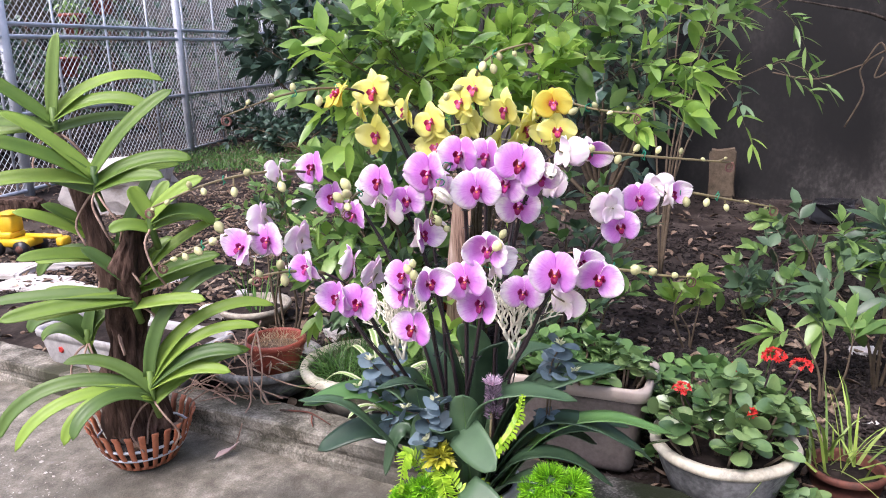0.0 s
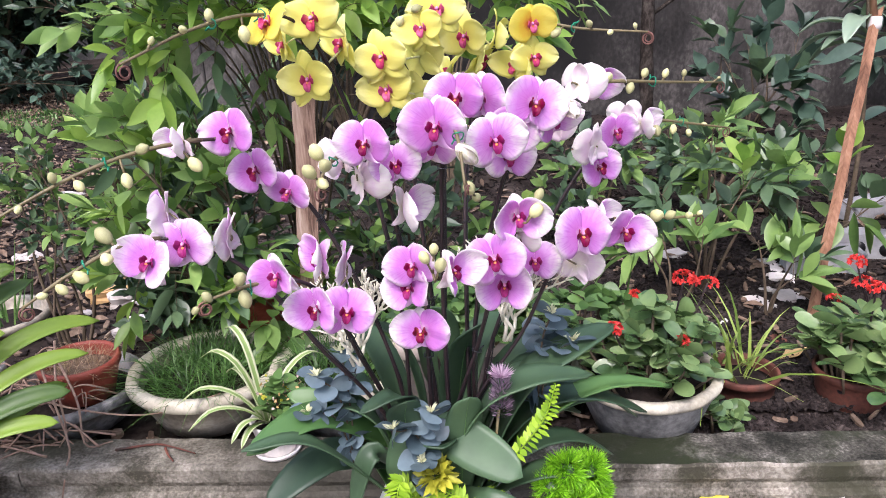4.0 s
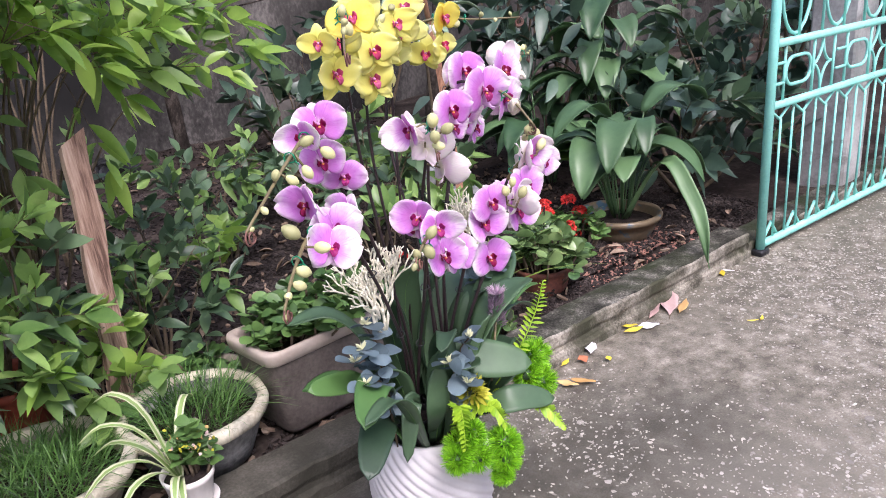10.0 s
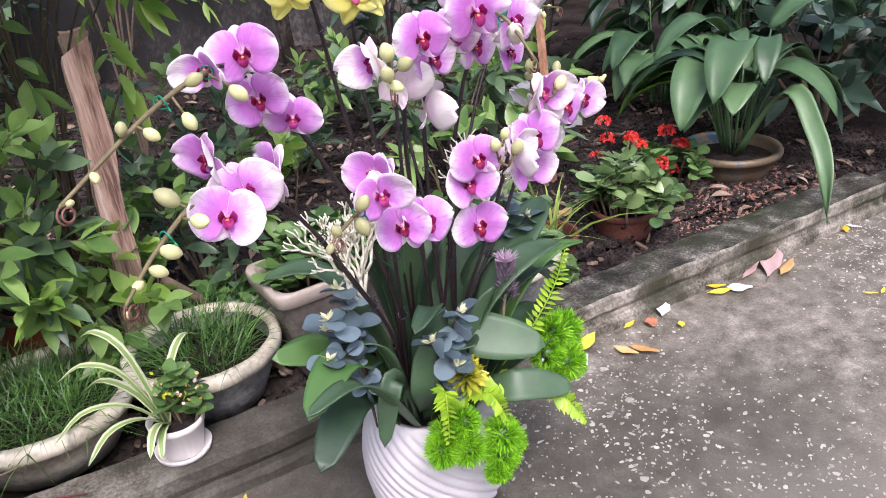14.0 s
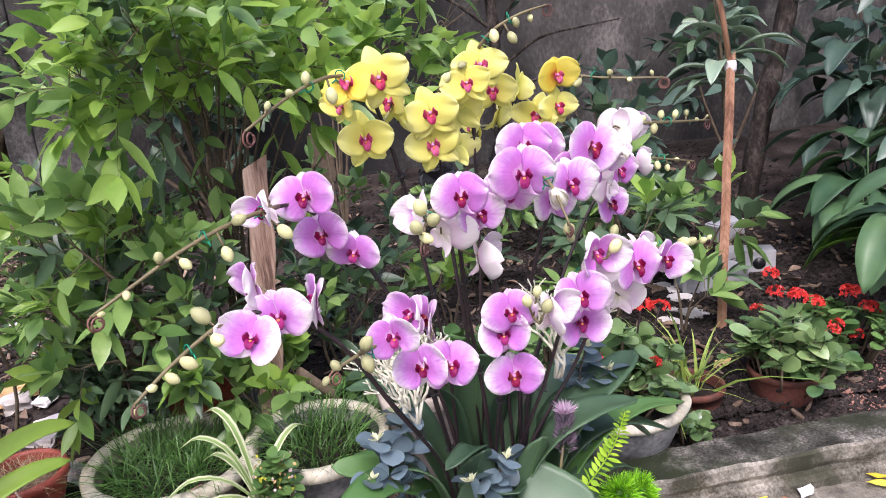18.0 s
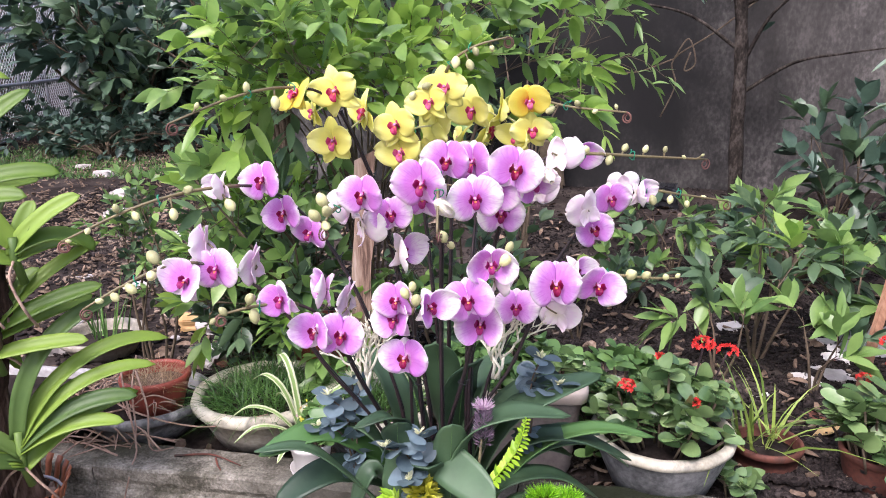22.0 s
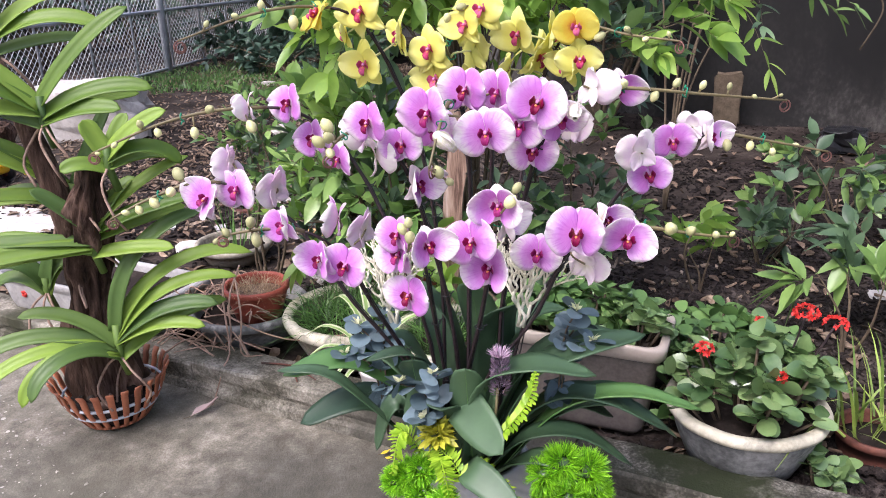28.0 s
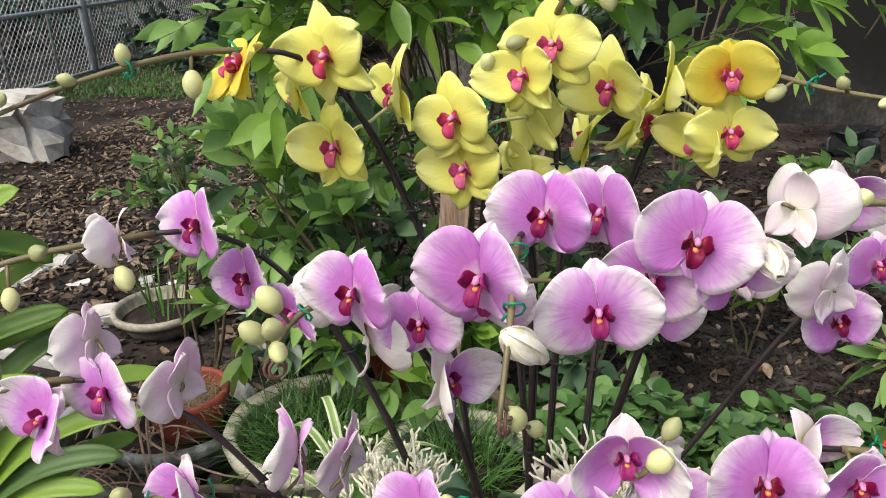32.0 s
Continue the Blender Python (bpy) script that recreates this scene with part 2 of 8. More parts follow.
M["steel"] = rough_surface("galvanised_steel", [(0.3, (0.4, 0.42, 0.46)), (0.7, (0.6, 0.62, 0.66))], 8, 80, 0.45, 0.1, 0.001, metal=0.3)
# dimness behind the fence put into a darker copy of the wall colour
M["wall_dark"] = rough_surface("dim_far_wall", [(0.36, (0.03, 0.03, 0.03)), (0.64, (0.13, 0.127, 0.122))], 1.2, 30, 0.9, 0.4, 0.004)
M["wire"] = rough_surface("galvanised_wire", [(0.3, (0.42, 0.44, 0.46)), (0.7, (0.6, 0.62, 0.65))], 8, 80, 0.5, 0.1, 0.001, metal=0.0)
M["gate"] = rough_surface("turquoise_gate_paint", [(0.3, (0.18, 0.56, 0.49)), (0.7, (0.32, 0.74, 0.65))], 9, 90, 0.45, 0.3, 0.001, stain=(0.12, 0.2, 0.17), stain_scale=14, stain_edges=(0.6, 0.7))
M["vase"] = rough_surface("white_ceramic", [(0.3, (0.5, 0.48, 0.49)), (0.7, (0.6, 0.58, 0.59))], 6, 90, 0.5, 0.1, 0.001)
M["white_plastic"] = rough_surface("white_plastic", [(0.3, (0.66, 0.62, 0.6)), (0.7, (0.78, 0.75, 0.72))], 12, 120, 0.4, 0.1, 0.001, stain=(0.4, 0.36, 0.3), stain_scale=14, stain_edges=(0.62, 0.75))
M["grey_bowl"] = rough_surface("grey_cement_bowl", [(0.38, (0.06, 0.06, 0.06)), (0.5, (0.14, 0.14, 0.138)), (0.62, (0.27, 0.268, 0.262))], 7, 60, 0.75, 0.5, 0.004, stain=(0.4, 0.39, 0.37), stain_scale=5, stain_edges=(0.58, 0.66))
M["tan_bowl"] = rough_surface("tan_rimmed_cement", [(0.36, (0.14, 0.12, 0.09)), (0.5, (0.3, 0.265, 0.21)), (0.64, (0.46, 0.42, 0.34))], 7, 60, 0.8, 0.4, 0.003, stain=(0.14, 0.14, 0.125), stain_scale=5, stain_edges=(0.54, 0.68))
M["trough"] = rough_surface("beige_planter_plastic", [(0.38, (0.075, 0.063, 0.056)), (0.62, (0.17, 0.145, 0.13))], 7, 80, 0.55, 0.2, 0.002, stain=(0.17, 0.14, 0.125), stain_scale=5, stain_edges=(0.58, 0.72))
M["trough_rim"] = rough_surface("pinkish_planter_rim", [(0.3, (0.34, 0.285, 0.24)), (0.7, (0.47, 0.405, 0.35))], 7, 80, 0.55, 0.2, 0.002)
M["terracotta"] = rough_surface("terracotta", [(0.36, (0.06, 0.02, 0.014)), (0.64, (0.18, 0.062, 0.04))], 9, 80, 0.75, 0.3, 0.002, stain=(0.05, 0.035, 0.028), stain_scale=7, stain_edges=(0.5, 0.66))
M["red_plastic"] = rough_surface("red_brown_plastic", [(0.36, (0.2, 0.038, 0.024)), (0.64, (0.4, 0.095, 0.06))], 9, 80, 0.5, 0.15, 0.001)
M["basket"] = rough_surface("orange_brown_basket", [(0.3, (0.24, 0.075, 0.035)), (0.7, (0.42, 0.15, 0.075))], 12, 90, 0.55, 0.2, 0.001, random_by="object")
M["glaze"] = rough_surface("olive_blue_glaze", [(0.3, (0.1, 0.075, 0.045)), (0.7, (0.24, 0.18, 0.11))], 6, 70, 0.4, 0.2, 0.002, stain=(0.05, 0.12, 0.18), stain_scale=9, stain_edges=(0.56, 0.62))
M["bark"] = rough_surface("rough_bark", [(0.36, (0.012, 0.008, 0.006)), (0.5, (0.06, 0.036, 0.026)), (0.66, (0.2, 0.13, 0.1))], 14, 70, 0.95, 1.0, 0.02, stretch=(1, 1, 0.22), spec=0.15)
M["dark_bark"] = rough_surface("dark_tree_bark", [(0.38, (0.01, 0.008, 0.007)), (0.5, (0.03, 0.024, 0.02)), (0.64, (0.09, 0.076, 0.065))], 12, 60, 0.95, 0.9, 0.01, stretch=(1, 1, 0.5), spec=0.12)
M["twig"] = rough_surface("grey_brown_twig", [(0.3, (0.06, 0.045, 0.03)), (0.7, (0.17, 0.13, 0.09))], 20, 90, 0.85, 0.5, 0.002, spec=0.15)
M["dry_stem"] = rough_surface("dry_straw_stem", [(0.36, (0.14, 0.085, 0.06)), (0.64, (0.42, 0.29, 0.22))], 15, 90, 0.75, 0.3, 0.001, random_by="island")
M["stake"] = rough_surface("weathered_stake_wood", [(0.36, (0.13, 0.06, 0.035)), (0.5, (0.28, 0.14, 0.08)), (0.64, (0.42, 0.24, 0.15))], 14, 90, 0.8, 0.7, 0.003, stretch=(1, 1, 0.12))
M["stake_pale"] = rough_surface("pale_stake_wood", [(0.38, (0.1, 0.055, 0.04)), (0.47, (0.3, 0.19, 0.14)), (0.55, (0.44, 0.31, 0.24)), (0.64, (0.58, 0.45, 0.37))], 16, 110, 0.85, 1.0, 0.006, stretch=(1.5, 1.5, 0.08), stain=(0.16, 0.12, 0.1), stain_scale=7, stain_edges=(0.55, 0.7))
M["dark_stem"] = rough_surface("dark_orchid_stem", [(0.3, (0.014, 0.009, 0.011)), (0.7, (0.045, 0.026, 0.028))], 20, 90, 0.5, 0.2, 0.001)
M["green_stem"] = rough_surface("olive_orchid_stem", [(0.3, (0.1, 0.075, 0.04)), (0.7, (0.2, 0.17, 0.08))], 20, 90, 0.5, 0.2, 0.001)
M["bud"] = rough_surface("yellow_green_bud", [(0.3, (0.36, 0.37, 0.15)), (0.7, (0.58, 0.56, 0.3))], 30, 160, 0.5, 0.1, 0.001, random_by="object")
M["white_bud"] = rough_surface("pale_opening_bud", [(0.4, (0.6, 0.58, 0.38)), (0.6, (0.78, 0.68, 0.72))], 5, 160, 0.5, 0.1, 0.001)
M["clip"] = rough_surface("green_wire_tie", [(0.3, (0.0, 0.16, 0.08)), (0.7, (0.01, 0.26, 0.14))], 30, 90, 0.35, 0.0, 0.001)
M["clip_black"] = rough_surface("black_clip", [(0.3, (0.012, 0.012, 0.014)), (0.7, (0.03, 0.03, 0.035))], 30, 90, 0.3, 0.0, 0.001)
M["orchid_leaf"] = leaf_mat("orchid_leaf_green", (0.014, 0.036, 0.02), (0.085, 0.155, 0.075), 0.46, 0.08, "object", 16, spec=0.5)
M["orchid_leaf_light"] = leaf_mat("orchid_leaf_bright", (0.05, 0.13, 0.04), (0.13, 0.26, 0.07), 0.35, 0.15, "object", 9)
M["vanda_leaf"] = leaf_mat("vanda_leaf_green", (0.07, 0.14, 0.018), (0.23, 0.35, 0.05), 0.45, 0.2, "object", 8, spec=0.35)
M["vanda_leaf_dark"] = leaf_mat("vanda_leaf_deep_green", (0.04, 0.09, 0.025), (0.16, 0.25, 0.055), 0.45, 0.15, "object", 8, spec=0.35)
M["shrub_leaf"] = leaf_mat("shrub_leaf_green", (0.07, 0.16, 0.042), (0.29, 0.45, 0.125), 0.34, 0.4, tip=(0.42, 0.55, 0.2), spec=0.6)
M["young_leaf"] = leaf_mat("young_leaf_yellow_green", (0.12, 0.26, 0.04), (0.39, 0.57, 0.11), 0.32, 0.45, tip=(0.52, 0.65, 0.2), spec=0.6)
# own dark green, with the shade of inner twigs and backdrop added in colour
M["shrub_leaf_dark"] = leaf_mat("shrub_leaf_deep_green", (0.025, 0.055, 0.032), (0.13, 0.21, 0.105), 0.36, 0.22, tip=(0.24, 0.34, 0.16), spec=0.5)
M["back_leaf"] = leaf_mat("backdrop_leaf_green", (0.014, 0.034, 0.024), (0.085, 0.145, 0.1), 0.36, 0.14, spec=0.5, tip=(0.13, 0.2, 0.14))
M["aspidistra"] = leaf_mat("aspidistra_green", (0.026, 0.07, 0.03), (0.13, 0.235, 0.1), 0.38, 0.22, "object", 14, spec=0.5)
M["aspidistra_new"] = leaf_mat("young_aspidistra_green", (0.1, 0.22, 0.03), (0.22, 0.38, 0.06), 0.35, 0.35, "object", 14)
M["succulent"] = leaf_mat("succulent_leaf_green", (0.03, 0.08, 0.026), (0.2, 0.3, 0.11), 0.26, 0.08, "island", tip=(0.42, 0.44, 0.22), spec=0.8)
M["kalanchoe"] = leaf_mat("kalanchoe_leaf_green", (0.03, 0.08, 0.02), (0.12, 0.22, 0.06), 0.4, 0.1, "island")
M["grass"] = leaf_mat("bowl_grass_green", (0.018, 0.055, 0.014), (0.13, 0.27, 0.06), 0.42, 0.25, "island", tip=(0.28, 0.38, 0.13))
M["aloe"] = leaf_mat("aloe_yellow_green", (0.07, 0.14, 0.025), (0.3, 0.4, 0.08), 0.4, 0.15, "island")
M["spider"] = leaf_mat("spider_plant_green", (0.14, 0.26, 0.06), (0.32, 0.44, 0.15), 0.4, 0.2, "island")
M["spider_edge"] = leaf_mat("spider_plant_cream", (0.5, 0.55, 0.33), (0.66, 0.68, 0.46), 0.4, 0.2, "island")
M["eucalyptus"] = leaf_mat("eucalyptus_blue_grey", (0.03, 0.055, 0.062), (0.18, 0.25, 0.285), 0.42, 0.1, "island")
M["eucalyptus_tip"] = leaf_mat("eucalyptus_cream_tip", (0.5, 0.52, 0.3), (0.7, 0.7, 0.45), 0.5, 0.1, "island")
M["pine"] = leaf_mat("bright_green_plastic_needles", (0.025, 0.17, 0.0), (0.34, 0.72, 0.02), 0.45, 0.15, "island")
M["fern"] = leaf_mat("lime_plastic_fern", (0.15, 0.32, 0.012), (0.42, 0.62, 0.04), 0.45, 0.3, "island")
M["sedum"] = leaf_mat("olive_yellow_plastic_sedum", (0.25, 0.26, 0.02), (0.5, 0.48, 0.04), 0.45, 0.1, "island")
M["coral"] = rough_surface("cream_coral_branch", [(0.3, (0.66, 0.62, 0.48)), (0.7, (0.8, 0.77, 0.64))], 30, 120, 0.7, 0.2, 0.001)
M["pale_leaf_green"] = leaf_mat("pale_sapling_leaf", (0.16, 0.25, 0.16), (0.36, 0.46, 0.33), 0.32, 0.2, "object", 6, spec=0.8)
M["thistle"] = leaf_mat("mauve_thistle", (0.13, 0.08, 0.13), (0.36, 0.26, 0.34), 0.6, 0.2, "island")
M["thistle_tip"] = leaf_mat("pale_pink_thistle_tuft", (0.5, 0.3, 0.45), (0.75, 0.6, 0.7), 0.6, 0.3, "island")
M["red_flower"] = leaf_mat("scarlet_flower", (0.5, 0.015, 0.015), (0.8, 0.06, 0.045), 0.5, 0.2, "island")
M["pink_petal"] = petal_mat("lilac_pink_petal", [(0.06, (0.78, 0.52, 0.74)), (0.15, (0.62, 0.2, 0.62)), (0.3, (0.65, 0.25, 0.69)), (0.42, (0.73, 0.4, 0.77)), (0.5, (0.82, 0.62, 0.82)), (0.6, (0.89, 0.83, 0.85))], (0.46, 0.08, 0.52), 0.42, stretch=(1, 1, 0.9))
M["pink_sepal"] = petal_mat("pale_pink_sepal", [(0.05, (0.76, 0.48, 0.73)), (0.2, (0.71, 0.37, 0.73)), (0.34, (0.8, 0.56, 0.8)), (0.45, (0.89, 0.8, 0.85))], (0.62, 0.3, 0.66), 0.3)
M["pink_back"] = petal_mat("white_petal_back", [(0.0, (0.87, 0.84, 0.62)), (0.18, (0.91, 0.87, 0.8)), (0.4, (0.9, 0.78, 0.84)), (0.54, (0.92, 0.88, 0.84))], (0.8, 0.52, 0.76), 0.3)
M["yellow_petal"] = petal_mat("lemon_yellow_petal", [(0.02, (0.84, 0.66, 0.2)), (0.1, (0.86, 0.81, 0.18)), (0.4, (0.87, 0.84, 0.24)), (0.6, (0.89, 0.87, 0.36))], (0.84, 0.7, 0.12), 0.12)
M["yellow_back"] = petal_mat("pale_yellow_petal_back", [(0.0, (0.7, 0.74, 0.24)), (0.3, (0.85, 0.84, 0.26)), (0.5, (0.88, 0.86, 0.35))], (0.8, 0.72, 0.2), 0.12)
M["orange_petal"] = petal_mat("golden_yellow_petal", [(0.08, (0.55, 0.1, 0.03)), (0.2, (0.78, 0.5, 0.05)), (0.34, (0.8, 0.66, 0.08)), (0.52, (0.82, 0.72, 0.14))], (0.8, 0.4, 0.01), 0.2)
M["lip"] = petal_mat("magenta_lip", [(0.0, (0.5, 0.14, 0.08)), (0.09, (0.26, 0.006, 0.05)), (0.16, (0.25, 0.003, 0.075)), (0.28, (0.46, 0.04, 0.24))], (0.16, 0.0, 0.04), 0.6, 0.4)
M["yellow_lip"] = petal_mat("rosy_lip", [(0.0, (0.66, 0.3, 0.2)), (0.1, (0.55, 0.05, 0.12)), (0.2, (0.62, 0.06, 0.2)), (0.3, (0.7, 0.16, 0.32))], (0.35, 0.0, 0.06), 0.5, 0.4)
M["callus"] = rough_surface("orange_callus", [(0.3, (0.62, 0.14, 0.05)), (0.7, (0.78, 0.36, 0.12))], 30, 90, 0.45, 0.1, 0.001)
M["column"] = rough_surface("pink_column", [(0.3, (0.5, 0.1, 0.32)), (0.7, (0.72, 0.34, 0.56))], 30, 90, 0.45, 0.1, 0.001)
M["stone"] = rough_surface("pale_limestone", [(0.3, (0.32, 0.28, 0.25)), (0.5, (0.5, 0.46, 0.43)), (0.72, (0.66, 0.62, 0.58))], 4, 40, 0.9, 0.7, 0.012, stain=(0.28, 0.24, 0.2), stain_scale=3, stain_edges=(0.52, 0.68))
M["grey_block"] = rough_surface("grey_cement_block", [(0.3, (0.26, 0.26, 0.27)), (0.7, (0.42, 0.42, 0.43))], 8, 70, 0.9, 0.5, 0.003)
M["shell"] = rough_surface("broken_white_pottery", [(0.3, (0.5, 0.46, 0.44)), (0.7, (0.72, 0.68, 0.66))], 10, 70, 0.6, 0.3, 0.002, random_by="object")
M["yellow_leaf"] = leaf_mat("fallen_yellow_leaf", (0.55, 0.4, 0.02), (0.75, 0.62, 0.06), 0.5, 0.1, "object", 30)
M["tan_leaf"] = leaf_mat("fallen_tan_leaf", (0.5, 0.27, 0.08), (0.65, 0.45, 0.2), 0.5, 0.1, "object", 30)
M["pink_leaf"] = leaf_mat("fallen_faded_leaf", (0.4, 0.24, 0.22), (0.6, 0.48, 0.46), 0.6, 0.1, "object", 30)
M["pale_leaf"] = leaf_mat("fallen_pale_leaf", (0.62, 0.6, 0.62), (0.74, 0.72, 0.75), 0.6, 0.1, "object", 30)
M["brown_leaf"] = leaf_mat("fallen_brown_leaf", (0.1, 0.04, 0.035), (0.2, 0.09, 0.07), 0.6, 0.1, "object", 30)
M["black_plastic"] = rough_surface("black_plastic", [(0.3, (0.008, 0.008, 0.009)), (0.7, (0.025, 0.025, 0.028))], 12, 60, 0.3, 0.6, 0.01)
M["yellow_paint"] = rough_surface("yellow_toy_plastic", [(0.3, (0.62, 0.36, 0.01)), (0.7, (0.75, 0.48, 0.02))], 12, 60, 0.4, 0.1, 0.001)

M["shell_glaze"] = rough_surface("grey_white_glaze", [(0.36, (0.25, 0.24, 0.235)), (0.64, (0.48, 0.46, 0.45))], 5, 60, 0.45, 0.15, 0.001, stain=(0.16, 0.15, 0.14), stain_scale=6, stain_edges=(0.5, 0.68))
M["ochre_chip"] = rough_surface("ochre_stone", [(0.3, (0.42, 0.24, 0.08)), (0.7, (0.6, 0.4, 0.2))], 9, 60, 0.8, 0.3, 0.002)
M["dry_grass"] = leaf_mat("dry_straw_grass", (0.22, 0.13, 0.07), (0.5, 0.38, 0.24), 0.7, 0.15, "island")
M["terracotta_leaf"] = leaf_mat("fallen_orange_leaf", (0.4, 0.13, 0.06), (0.6, 0.25, 0.13), 0.6, 0.1, "object", 30)
M["clay_chips"] = rough_surface("red_clay_chips", [(0.3, (0.15, 0.07, 0.05)), (0.7, (0.34, 0.18, 0.14))], 9, 60, 0.85, 0.3, 0.002, random_by="island")
M["paper"] = rough_surface("torn_white_paper", [(0.3, (0.68, 0.67, 0.7)), (0.7, (0.76, 0.75, 0.78))], 20, 120, 0.7, 0.2, 0.001)
M["gravel"] = rough_surface("pale_exposed_gravel", [(0.3, (0.24, 0.22, 0.19)), (0.7, (0.46, 0.435, 0.39))], 12, 90, 0.7, 0.2, 0.001, random_by="island")
M["pale_rim"] = rough_surface("pale_worn_rim", [(0.36, (0.34, 0.31, 0.235)), (0.5, (0.52, 0.48, 0.37)), (0.64, (0.66, 0.62, 0.5))], 9, 70, 0.8, 0.4, 0.003, stain=(0.18, 0.17, 0.14), stain_scale=6, stain_edges=(0.56, 0.7))


# ---- mesh helpers ----
def mesh_of(name, verts, faces, mats, idx=None, smooth=True):
    me = bpy.data.meshes.new(name)
    me.from_pydata([tuple(v) for v in verts], [], faces)
    for m in mats if isinstance(mats, (list, tuple)) else [mats]:
        me.materials.append(m)
    if idx is not None:
        me.polygons.foreach_set("material_index", idx)
    me.polygons.foreach_set("use_smooth", [smooth] * len(me.polygons))
    me.update()
    return me


def top(name, label, category, group="", kind="", at=None, me=None):
    ob = tagged(new(name, me), label, category, group, kind)
    if at is not None:
        ob.matrix_basis = at if isinstance(at, Matrix) else Matrix.Translation(at)
    return ob


def part(name, me, parent, label="", at=None, kind=""):
    """Links a mesh under a thing or part, in the parent's own space."""
    ob = tagged(new(name, me), label, "", "", kind)
    ob.parent = parent
    if at is not None:
        ob.matrix_basis = at
    return ob


class Geo:
    """Collects verts and faces."""
    def __init__(self):
        self.v, self.f, self.i = [], [], []

    def add(self, verts, faces, idx=0):
        o = len(self.v)
        self.v.extend(verts)
        self.f.extend([tuple(k + o for k in f) for f in faces])
        self.i.extend([idx] * len(faces) if isinstance(idx, int) else idx)
        return self

    def mesh(self, name, mats, smooth=True):
        return mesh_of(name, self.v, self.f, mats, self.i, smooth)


def box_geo(g, c, s, idx=0, rot=None, bev=0.0):
    """A box with slightly chamfered edges."""
    x, y, z = s[0] / 2, s[1] / 2, s[2] / 2
    b = min(bev, x * .9, y * .9, z * .9)
    vs, fs = [], []
    if b <= 0:
        for sx in (-1, 1):
            for sy in (-1, 1):
                for sz in (-1, 1):
                    vs.append(Vector((sx * x, sy * y, sz * z)))
        fs = [(0, 1, 3, 2), (4, 6, 7, 5), (0, 4, 5, 1), (2, 3, 7, 6), (0, 2, 6, 4), (1, 5, 7, 3)]
    else:
        bm = bmesh.new()
        bmesh.ops.create_cube(bm, size=1.0, matrix=Matrix.Diagonal((s[0], s[1], s[2], 1)))
        bmesh.ops.bevel(bm, geom=list(bm.edges), offset=b, segments=1, affect="EDGES")
        bm.verts.index_update()
        vs = [v.co.copy() for v in bm.verts]
        fs = [tuple(v.index for v in f.verts) for f in bm.faces]
        bm.free()
    if rot is not None:
        vs = [rot @ v for v in vs]
    return g.add([v + Vector(c) for v in vs], fs, idx)


def tube_geo(g, pts, radii, sides=6, idx=0, cap=True):
    pts = [Vector(p) for p in pts]
    if not isinstance(radii, (list, tuple)):
        radii = [radii] * len(pts)
    vs, fs = [], []
    t0 = (pts[1] - pts[0]).normalized()
    ref = Vector((0, 0, 1)) if abs(t0.z) < 0.9 else Vector((1, 0, 0))
    u = t0.cross(ref).normalized()
    for k, p in enumerate(pts):
        t = (pts[min(k + 1, len(pts) - 1)] - pts[max(k - 1, 0)]).normalized()
        u = (u - t * u.dot(t))
        u = u.normalized() if u.length > 1e-6 else t.orthogonal().normalized()
        w = t.cross(u)
        for s in range(sides):
            a = 2 * math.pi * s / sides
            vs.append(p + (u * math.cos(a) + w * math.sin(a)) * radii[k])
    for k in range(len(pts) - 1):
        for s in range(sides):
            a, b = k * sides + s, k * sides + (s + 1) % sides
            fs.append((a, b, b + sides, a + sides))
    if cap:
        fs.append(tuple(range(sides - 1, -1, -1)))
        fs.append(tuple(range((len(pts) - 1) * sides, len(pts) * sides)))
    return g.add(vs, fs, idx)


def curve_pts(ctrl, n):
    """A smooth line through the control points."""
    c = [Vector(p) for p in ctrl]
    c = [c[0] * 2 - c[1]] + c + [c[-1] * 2 - c[-2]]
    out = []
    segs = len(c) - 3
    for k in range(n + 1):
        s = k / n * segs
        i = min(int(s), segs - 1)
        t = s - i
        a, b, d, e = c[i], c[i + 1], c[i + 2], c[i + 3]
        out.append(0.5 * ((2 * b) + (d - a) * t + (2 * a - 5 * b + 4 * d - e) * t * t + (3 * b - a - 3 * d + e) * t ** 3))
    return out


def lathe_geo(g, prof, segs=48, idx=0, wobble=None, sx=1.0, sy=1.0, cap=True):
    """Turns a profile of (radius, height) round z. wobble(angle, k): a factor on the radius."""
    vs, fs = [], []
    for k, (r, z) in enumerate(prof):
        for s in range(segs):
            a = 2 * math.pi * s / segs
            q = r * (wobble(a, z) if wobble else 1)
            vs.append(Vector((q * math.cos(a) * sx, q * math.sin(a) * sy, z)))
    for k in range(len(prof) - 1):
        for s in range(segs):
            a, b = k * segs + s, k * segs + (s + 1) % segs
            fs.append((a, b, b + segs, a + segs))
    if cap:
        fs.append(tuple(range(segs - 1, -1, -1)))
        fs.append(tuple(range((len(prof) - 1) * segs, len(prof) * segs)))
    return g.add(vs, fs, idx)


